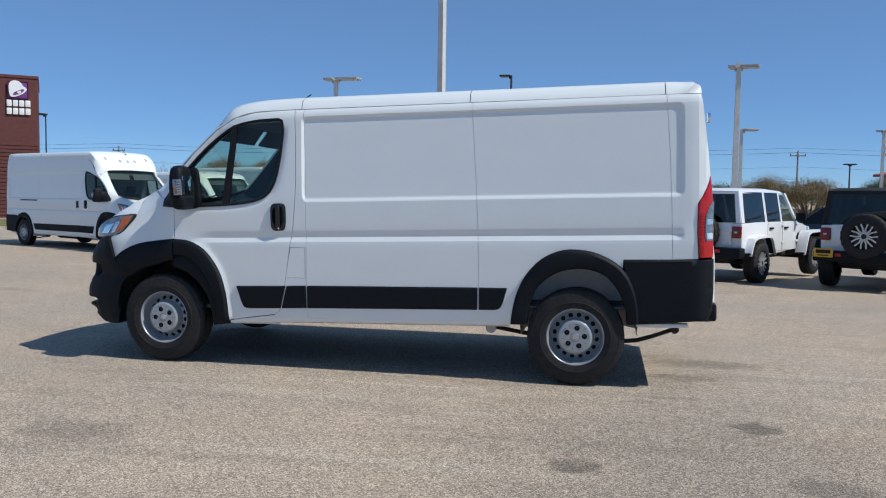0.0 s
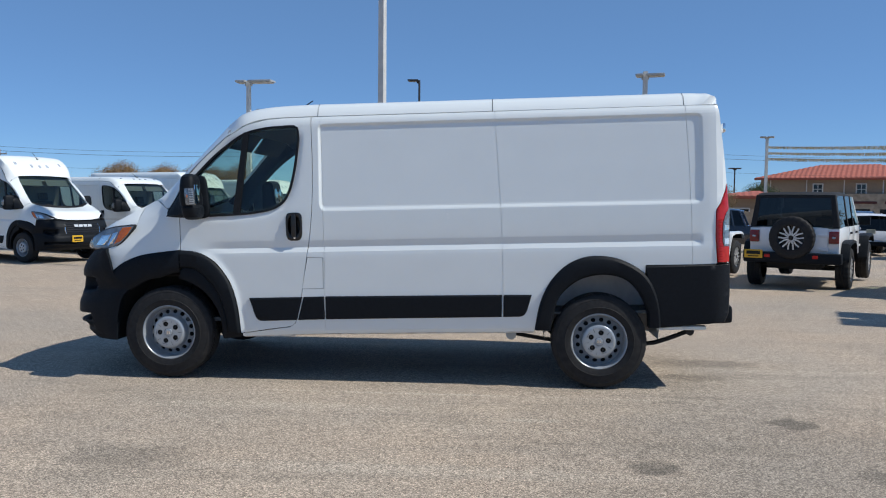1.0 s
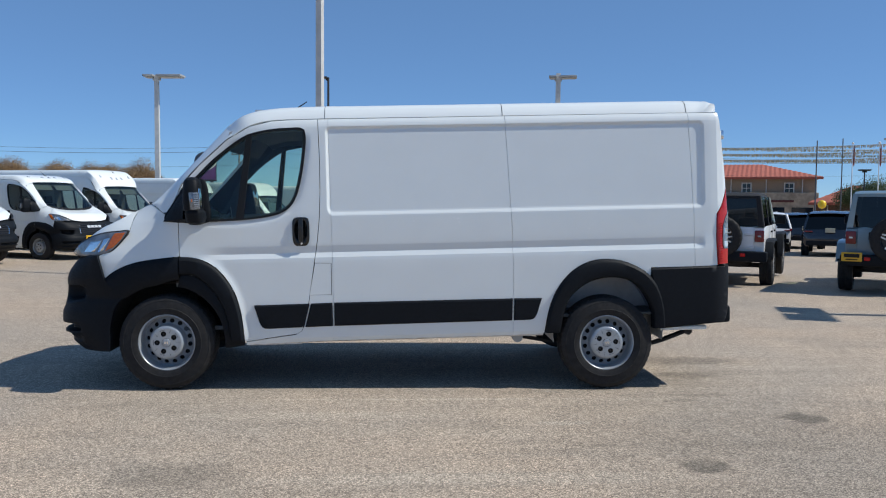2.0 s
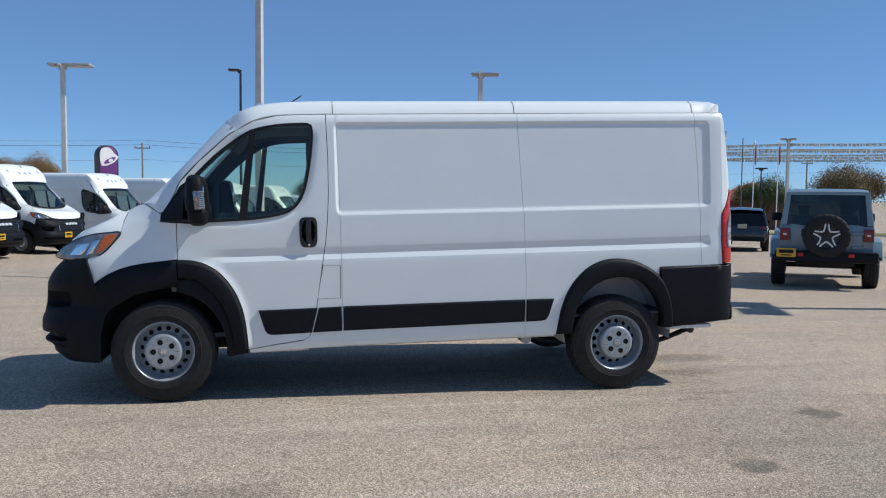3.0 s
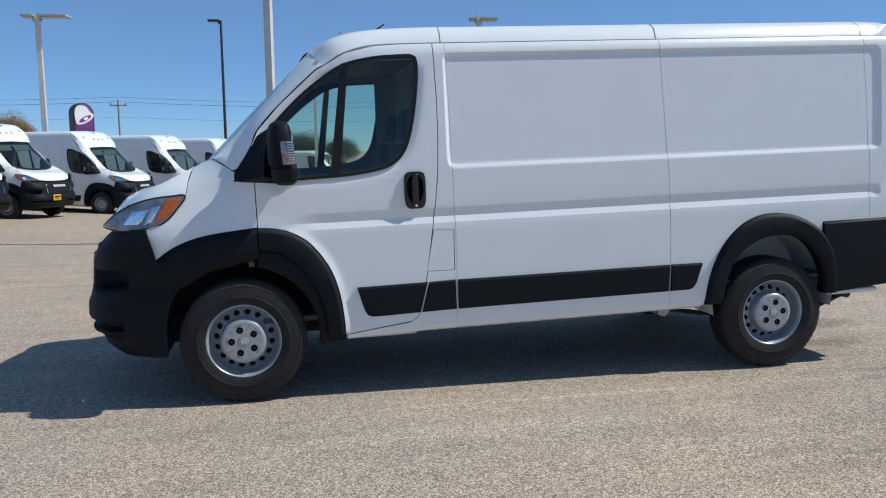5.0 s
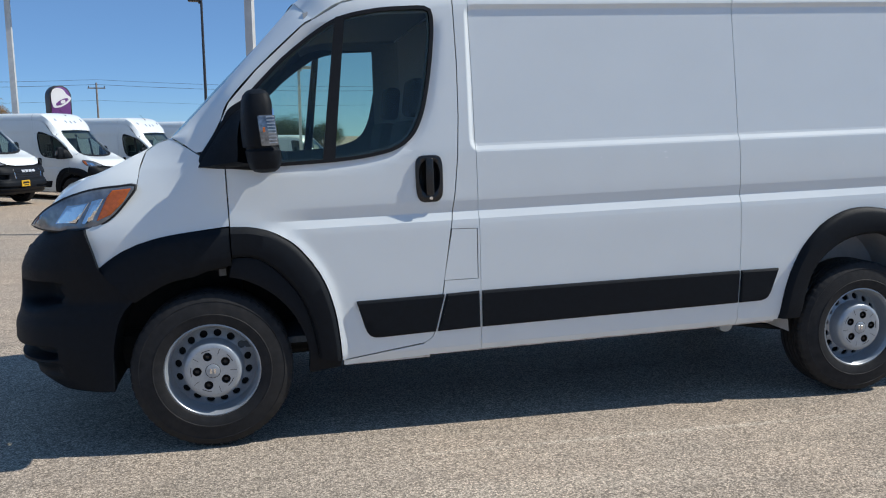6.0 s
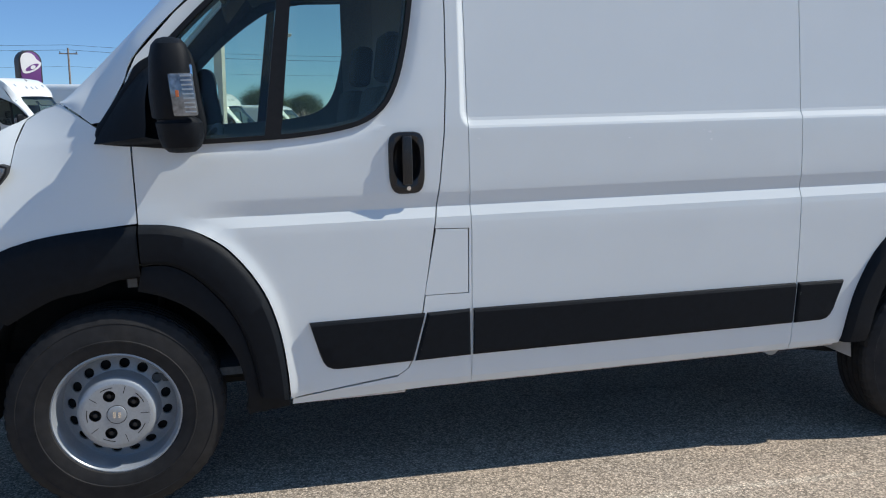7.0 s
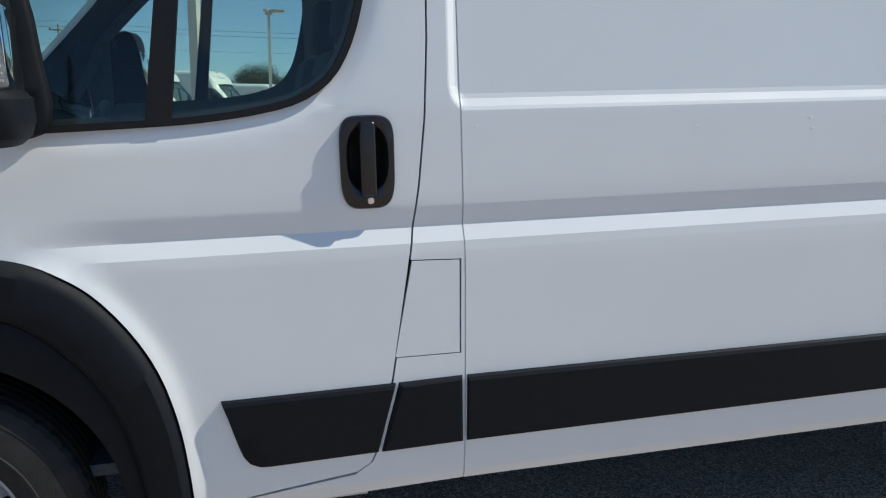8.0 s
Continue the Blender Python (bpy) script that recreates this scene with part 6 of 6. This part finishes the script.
# ---------------------------------------------------------------- wires and utility poles
M_WOODPOLE = material("weathered_wood_pole", (0.26, 0.23, 0.20), 0.9, grain=0.3, grain_scale=5)
for x, y in ((-45.0, 66.0), (-13.4, 69.0), (20.0, 72.0), (55.0, 74.0)):
    pole = empty("utility_pole")
    tagged(pole, "weathered wooden utility pole with a crossarm", "pole", "utility poles along the road")
    z0 = ground_z(x, y)
    bm = bmesh.new()
    rod(bm, (0, 0, 0), (0, 0, 6.0 - z0), 0.10, 0.07, 10)
    part("post", bm, M_WOODPOLE, pole)
    bm = bmesh.new()
    box(bm, (-0.7, -0.04, 5.50 - z0), (0.7, 0.04, 5.60 - z0), 0.01, 1)
    part("crossarm", bm, M_WOODPOLE, pole)
    for dx in (-0.62, 0.0, 0.62):
        bm = bmesh.new()
        rod(bm, (dx, 0, 5.6 - z0), (dx, 0, 5.75 - z0), 0.04, 0.025, 8)
        part("insulator", bm, M_POSTD, pole)
    pole.matrix_basis = pose(x, y, z0)
for z, r in ((6.25, 0.011), (5.85, 0.014), (4.55, 0.008)):
    wire = empty("overhead_wire")
    tagged(wire, "dark overhead wire between utility poles", "wire", "overhead wires")
    for (xa, ya), (xb, yb) in zip(((-110, 62), (-45, 66), (-13.4, 69), (20, 72), (55, 74)), ((-45, 66), (-13.4, 69), (20, 72), (55, 74), (120, 78))):
        bm = bmesh.new()
        tube(bm, [(xa + (xb - xa) * t, ya + (yb - ya) * t, z - 1.6 * t * (1 - t)) for t in np.linspace(0, 1, 9)], r, 4)
        part("span", bm, M_POSTD, wire)

# ---------------------------------------------------------------- restaurant tower and its sign
M_MAROON = material("maroon_render", (0.105, 0.030, 0.026), 0.75, grain=0.1, grain_scale=4, stain=0.3, stain_scale=1, stain_color=(0.14, 0.05, 0.04))
M_SIGNWHITE = material("white_sign_face", (0.80, 0.80, 0.80), 0.4, grain=0.02, grain_scale=5)
M_PURPLE = material("purple_sign_face", (0.16, 0.05, 0.22), 0.4, grain=0.05, grain_scale=5)


def bell_shape(bm, s, y, thick=0.06):
    """A plain leaning dome with a wide rounded lip."""
    dome = [(-0.40 - 0.02 * math.sin(t * 3), -0.22 + 0.55 * t) for t in np.linspace(0, 0.75, 4)] + [(-0.10 + 0.36 * math.cos(a), 0.10 + 0.36 * math.sin(a)) for a in np.linspace(2.3, 0.3, 10)]
    lip = [(0.05 + 0.43 * math.cos(a) * 0.93 + 0.15 * math.sin(a) * 0.5, -0.17 + 0.43 * math.cos(a) * 0.5 - 0.17 * abs(math.sin(a)) * 0.9) for a in np.linspace(0, math.pi, 14)]
    pts = dome + lip
    a = [bm.verts.new((x * s, y, z * s)) for x, z in pts]
    b = [bm.verts.new((x * s, y - thick, z * s)) for x, z in pts]
    bm.faces.new(b)
    for k in range(len(a)):
        bm.faces.new((a[k], a[(k + 1) % len(a)], b[(k + 1) % len(a)], b[k]))
    return bm


def oval(bm, cx, cz, r0, r1, turn, y, thick=0.02):
    c, s = math.cos(radians(turn)), math.sin(radians(turn))
    ring = [(cx + r0 * math.cos(t) * c - r1 * math.sin(t) * s, cz + r0 * math.cos(t) * s + r1 * math.sin(t) * c) for t in np.linspace(0, 2 * math.pi, 24, endpoint=False)]
    a = [bm.verts.new((x, y - thick, z)) for x, z in ring]
    b = [bm.verts.new((x, y, z)) for x, z in ring]
    bm.faces.new(a)
    for k in range(24):
        bm.faces.new((a[k], a[(k + 1) % 24], b[(k + 1) % 24], b[k]))
    return bm


tower = empty("restaurant_tower")
tagged(tower, "maroon rendered restaurant tower with a purple sign", "building")
bm = bmesh.new()
box(bm, (-14, 0, 0), (0, 8, 9.8), 0.03, 1)
box(bm, (-14.05, -0.05, 9.7), (0.05, 8.05, 9.9), 0.02, 1)
part("wall", bm, M_MAROON, tower)
bm = bmesh.new()
for k in range(22):
    box(bm, (-13.9, -0.06, 0.3 + 0.24 * k), (-0.05, -0.002, 0.5 + 0.24 * k), 0.01, 1)
part("cladding", bm, M_MAROON, tower)
bm = bmesh.new()
box(bm, (-1.76, -0.12, 8.36), (-0.58, -0.03, 9.48), 0.13, 3)
emblem = part("emblem", bm, M_PURPLE, tower, "purple emblem with a white bell shape")
bm = bell_shape(bmesh.new(), 1.2, -0.12)
shift(bm, lambda v: v + Vector((-1.20, 0, 8.98)))
part("bell", bm, M_SIGNWHITE, emblem)
bm = oval(bmesh.new(), -1.136, 8.78, 0.37, 0.105, 28, -0.185)
part("lip_hollow", bm, M_PURPLE, emblem)
bm = oval(bmesh.new(), -1.096, 8.78, 0.13, 0.08, 28, -0.21)
part("clapper", bm, M_SIGNWHITE, emblem)
for row in range(2):
    for k in range(4):
        bm = bmesh.new()
        x0 = -1.84 + 0.36 * k
        box(bm, (x0, -0.12, 7.86 - 0.52 * row), (x0 + 0.30, -0.03, 8.28 - 0.52 * row), 0.04, 2)
        part("sign_block", bm, M_SIGNWHITE, tower)
bm = bmesh.new()
box(bm, (-13, -1.4, 3.2), (-3, 0, 3.5), 0.02, 1)
part("canopy", bm, M_POSTD, tower)
tower.matrix_basis = pose(-33.5, 39.9, -1.0, 0, 0, 38)

sign = empty("roadside_sign")
tagged(sign, "round-topped black roadside sign with a purple face", "sign")
bm = bmesh.new()
top = [(-0.85, -1.6)] + [(-0.85 * math.cos(a), 0.15 + 0.85 * math.sin(a)) for a in np.linspace(0, math.pi, 17)] + [(0.85, -1.6)]
slab(bm, top, -0.25, 0.65, 0.04)
part("cabinet", bm, M_POSTD, sign)
bm = bmesh.new()
slab(bm, [(x * 0.86, z * 0.9) for x, z in top], -0.29, -0.24, 0.01)
face = part("face", bm, M_PURPLE, sign)
bm = bell_shape(bmesh.new(), 1.75, -0.29, 0.03)
part("bell", bm, M_SIGNWHITE, face)
bm = oval(bmesh.new(), 0.08, -0.28, 0.55, 0.17, 28, -0.325)
part("lip_hollow", bm, M_PURPLE, face)
bm = oval(bmesh.new(), 0.14, -0.27, 0.20, 0.13, 28, -0.35)
part("clapper", bm, M_SIGNWHITE, face)
bm = bmesh.new()
for x in (-0.5, 0.5):
    rod(bm, (x, 0, -1.6), (x, 0, -6.2), 0.12, n=10)
part("legs", bm, M_POSTD, sign)
sign.matrix_basis = pose(-15.6, 65.6, 4.55, 0, 0, 34)

# ---------------------------------------------------------------- red-roofed buildings
M_TILE = material("red_roof_tile", (0.36, 0.10, 0.065), 0.8, grain=0.15, grain_scale=3, stain=0.3, stain_scale=0.8, stain_color=(0.28, 0.09, 0.06))
M_STUCCO = material("tan_stucco", (0.33, 0.24, 0.16), 0.9, grain=0.06, grain_scale=4, stain=0.25, stain_scale=0.6, stain_color=(0.26, 0.19, 0.13))
M_STONE = material("tan_stone_wall", (0.40, 0.32, 0.23), 0.9, grain=0.25, grain_scale=2.5, stain=0.3, stain_scale=1)
M_FRAMEW = material("pale_window_trim", (0.60, 0.57, 0.52), 0.6, grain=0.04, grain_scale=6)


def tiled_building(label, m, length, depth, eave, ridge, windows, name="building", wall_mat=None):
    house = empty(name)
    tagged(house, label, "building")
    bm = bmesh.new()
    box(bm, (0, 0, 0), (length, depth, eave), 0.02, 1)
    part("wall", bm, wall_mat or M_STUCCO, house)
    bm = bmesh.new()
    o = 0.6
    n = int(length / 0.45)
    lines = []
    for i in range(n * 2 + 1):
        x = -o + (length + 2 * o) * i / (n * 2)
        up = 0.05 * (i % 2)
        lim = min(x + o, length + o - x, (depth + 2 * o) / 2)
        t = lim / ((depth + 2 * o) / 2)
        lines.append([(x, -o, eave - 0.05 + up), (x, -o + t * (depth / 2 + o), eave - 0.05 + (ridge - eave) * t + up), (x, depth + o - t * (depth / 2 + o), eave - 0.05 + (ridge - eave) * t + up), (x, depth + o, eave - 0.05 + up)])
    loft(bm, lines, smooth=False)
    part("roof", bm, M_TILE, house, "red ribbed roof", sharp=20)
    bm = bmesh.new()
    box(bm, (-o, -o - 0.05, eave - 0.28), (length + o, -o + 0.1, eave - 0.04), 0.02, 1)
    part("fascia", bm, M_TILE, house)
    for x in np.arange(1.0, length, 3.6):
        bm = bmesh.new()
        rod(bm, (x, -0.08, 0), (x, -0.08, eave), 0.06, n=8)
        part("downpipe", bm, M_FRAMEW, house)
    for x, z, w, h in windows:
        bm = bmesh.new()
        for lo, hi in (((x - 0.12, z - 0.12), (x, z + h + 0.12)), ((x + w, z - 0.12), (x + w + 0.12, z + h + 0.12)), ((x, z - 0.12), (x + w, z)), ((x, z + h), (x + w, z + h + 0.12)), ((x + w / 2 - 0.03, z), (x + w / 2 + 0.03, z + h)), ((x, z + h / 2 - 0.03), (x + w, z + h / 2 + 0.03))):
            box(bm, (lo[0], -0.10, lo[1]), (hi[0], 0.02, hi[1]), 0.01, 1)
        win = part("window", bm, M_FRAMEW, house)
        bm = bmesh.new()
        box(bm, (x, -0.03, z), (x + w, -0.006, z + h))
        part("pane", bm, M_DARKPANE, win)
    house.matrix_basis = m
    return house


M_DARKPANE = material("dark_window_pane", (0.012, 0.016, 0.022), 0.05, grain=0.2, grain_scale=0.7)
block = tiled_building("tan two-storey building with a red ribbed roof and white-framed windows", pose(30.5, 84.0, -1.5, 0, 0, -24.7), 16.8, 11.0, 5.8, 7.4,
               [(x, 4.05, 0.8, 1.0) for x in (5.3, 9.4, 13.7)] + [(3.4, 0.9, 1.6, 1.5)])
bm = bmesh.new()
box(bm, (7.6, -0.5, 0), (17.0, 0.0, 4.1), 0.03, 1)
front = part("shopfront", bm, M_STONE, block, "pale stone shopfront")
for x in (8.6, 11.6, 14.4):
    bm = bmesh.new()
    box(bm, (x, -0.54, 0.1), (x + 2.1, -0.49, 2.5), 0.01, 1)
    part("pane", bm, M_DARKPANE, front)
for x in (8.7, 12.0):
    bm = bmesh.new()
    box(bm, (x, -0.55, 3.05), (x + 2.6, -0.49, 3.3), 0.01, 1)
    part("sign_bar", bm, M_MAROON, front)
tiled_building("low tan building with a red roof", pose(20.4, 63.5, -1.3, 0, 0, -16), 6.6, 7.0, 3.45, 3.95, [(1.2, 1.0, 1.6, 1.3), (5.0, 1.0, 1.6, 1.3)])
tiled_building("small pavilion with a red roof", pose(40.0, 66.0, -1.4, 0, 0, -30), 6.5, 6.0, 3.0, 4.6, [(2.2, 0.9, 1.2, 1.2)], wall_mat=material("brown_brick", (0.13, 0.075, 0.05), 0.9, grain=0.25, grain_scale=6))

wall = empty("boundary_wall")
tagged(wall, "tan block boundary wall behind the lot", "wall")
bm = bmesh.new()
for k in range(8):
    box(bm, (2.0 * k, -0.1, 0), (2.0 * k + 1.96, 0.1, 2.2), 0.02, 1)
    box(bm, (2.0 * k - 0.15, -0.16, 0), (2.0 * k + 0.15, 0.16, 2.35), 0.02, 1)
part("panels", bm, M_STONE, wall)
wall.matrix_basis = pose(14.0, 58.5, -1.35, 0, 0, -26)

# ---------------------------------------------------------------- trees and grass
M_BARK = material("bark", (0.10, 0.075, 0.05), 0.95, grain=0.3, grain_scale=6)


def leaf_material(name, a, b):
    m = material(name, a, 0.7)
    n, l = m.node_tree.nodes, m.node_tree.links
    g = n.new("ShaderNodeNewGeometry")
    x = n.new("ShaderNodeMix")
    x.data_type = "RGBA"
    x.inputs[6].default_value, x.inputs[7].default_value = (*a, 1), (*b, 1)
    l.new(g.outputs["Random Per Island"], x.inputs[0])
    l.new(x.outputs[2], n["Principled BSDF"].inputs["Base Color"])
    return m


M_LEAF_G = leaf_material("green_leaves", (0.030, 0.055, 0.016), (0.075, 0.105, 0.035))
M_LEAF_R = leaf_material("rusty_leaves", (0.17, 0.10, 0.045), (0.30, 0.19, 0.085))
M_LEAF_B = leaf_material("autumn_leaves", (0.11, 0.085, 0.035), (0.24, 0.165, 0.07))


def tree(label, x, y, height, spread, mat, seed, leaves=9000, bare=0.16):
    r = random.Random(seed)
    ob = empty("tree")
    tagged(ob, label, "tree")
    z0 = ground_z(x, y)
    bm = bmesh.new()
    rod(bm, (0, 0, -0.1), (0, 0, height * 0.35), spread * 0.06, spread * 0.045, 9)
    blobs = []
    for k in range(19):
        a = k * 2.4 + r.uniform(-0.4, 0.4)
        q = spread * 0.62 * math.sqrt((k + 0.5) / 19)
        zc = height * (0.42 + 0.38 * (1 - (q / spread) ** 2)) + r.uniform(-0.10, 0.06) * height
        c = Vector((q * math.cos(a), q * math.sin(a), zc))
        blobs.append((c, spread * r.uniform(0.24, 0.44)))
        mid = Vector((c.x * 0.35, c.y * 0.35, height * 0.42))
        rod(bm, (0, 0, height * 0.30), mid, spread * 0.03, spread * 0.02, 6)
        rod(bm, mid, c, spread * 0.02, spread * 0.006, 5)
    part("trunk", bm, M_BARK, ob)
    verts, faces = [], []
    for _ in range(int(leaves * 2.6)):
        c, rad = r.choice(blobs)
        d = Vector((r.gauss(0, 1), r.gauss(0, 1), r.gauss(0, 0.8))).normalized()
        p = c + d * rad * (r.random() ** 0.4) * r.uniform(0.8, 1.15)
        if p.z < height * bare:
            continue
        u = Vector((r.gauss(0, 1), r.gauss(0, 1), r.gauss(0, 1))).normalized()
        v = u.cross(d).normalized() if abs(u.dot(d)) < 0.98 else Vector((0, 0, 1))
        s = spread * r.uniform(0.009, 0.018)
        k = len(verts)
        verts += [p + u * s, p + v * s * 0.7, p - u * s, p - v * s * 0.7]
        faces.append((k, k + 1, k + 2, k + 3))
    me = bpy.data.meshes.new("crown")
    me.from_pydata([tuple(v) for v in verts], [], faces)
    me.materials.append(mat)
    crown = new("crown", me)
    crown.parent = ob
    ob.matrix_basis = pose(x, y, z0)
    return ob


tree("rounded olive-green tree behind the lot", 13.8, 52.0, 4.4, 2.6, M_LEAF_B, 1)
tree("rounded olive-green tree behind the lot", 15.2, 45.0, 3.9, 2.3, M_LEAF_B, 2)
tree("low dark green tree behind the lot", 11.0, 56.0, 4.0, 2.4, M_LEAF_G, 3)
tree("round green tree by the red-roofed building", 40.2, 58.0, 4.9, 3.3, M_LEAF_G, 4, 11000)
tree("broad brownish oak beyond the bunting", 41.0, 47.5, 5.2, 3.6, M_LEAF_B, 5, 11000, 0.03)
tree("broad brownish oak beyond the bunting", 46.0, 44.0, 5.2, 3.4, M_LEAF_B, 6, 11000, 0.03)
tree("broad brownish oak beyond the bunting", 52.0, 40.0, 5.3, 3.6, M_LEAF_B, 7, 11000, 0.03)
for k, (x, y, h) in enumerate(((-23.6, 46.6, 4.75), (-21.0, 47.8, 4.7), (-18.8, 49.4, 4.6), (-16.6, 50.3, 4.8))):
    tree("rusty autumn tree crown above the parked vans", x, y, h - 0.1, 2.2, M_LEAF_R, 20 + k, 16000)
tree("leafy green tree beyond the row of vans", 2.0, 60.0, 4.4, 2.5, M_LEAF_G, 11, 11000, 0.05)
tree("leafy green tree beyond the row of vans", 5.0, 61.0, 4.1, 2.0, M_LEAF_G, 12, 11000, 0.05)
tree("thin nearly bare tree beyond the parked vans", -27.0, 44.5, 4.8, 1.3, M_LEAF_R, 31, 260)
tree("low green tree by the road", 29.0, 79.0, 5.4, 2.5, M_LEAF_G, 13)

# ---------------------------------------------------------------- flagpoles
M_FLAG = material("furled_flag_cloth", (0.32, 0.10, 0.08), 0.9, grain=0.3, grain_scale=9, stain=0.8, stain_scale=4, stain_color=(0.35, 0.34, 0.36))
for x, y in ((26.4, 36.1), (27.6, 35.6)):
    flag = empty("flagpole")
    tagged(flag, "white flagpole with a furled flag", "flagpole", "flagpoles by the lot")
    z0 = ground_z(x, y)
    bm = bmesh.new()
    rod(bm, (0, 0, 0), (0, 0, 4.75 - z0), 0.034, 0.022, 10)
    bmesh.ops.create_uvsphere(bm, u_segments=10, v_segments=8, radius=0.07, matrix=Matrix.Translation((0, 0, 4.78 - z0)))
    part("pole", bm, M_SIGNWHITE, flag)
    bm = bmesh.new()
    lines = [[(0.09 + w * math.cos(a) * (0.6 + 0.4 * math.sin(3 * a)), w * math.sin(a), z - z0) for a in np.linspace(0, 2 * math.pi, 13)] for z, w in ((4.65, 0.02), (4.4, 0.05), (3.9, 0.06), (3.6, 0.04), (3.5, 0.01))]
    loft(bm, lines, smooth=False)
    part("flag", bm, M_FLAG, flag)
    flag.matrix_basis = pose(x, y, z0)
street_lamp("slender dark pole behind the parked cars", 22.45, 32.37, 4.6, (), 0.04, M_POSTG, 0.5, False)
street_lamp("slender dark pole behind the parked cars", 30.69, 44.89, 5.75, (), 0.045, M_POSTG, 0.5, False)
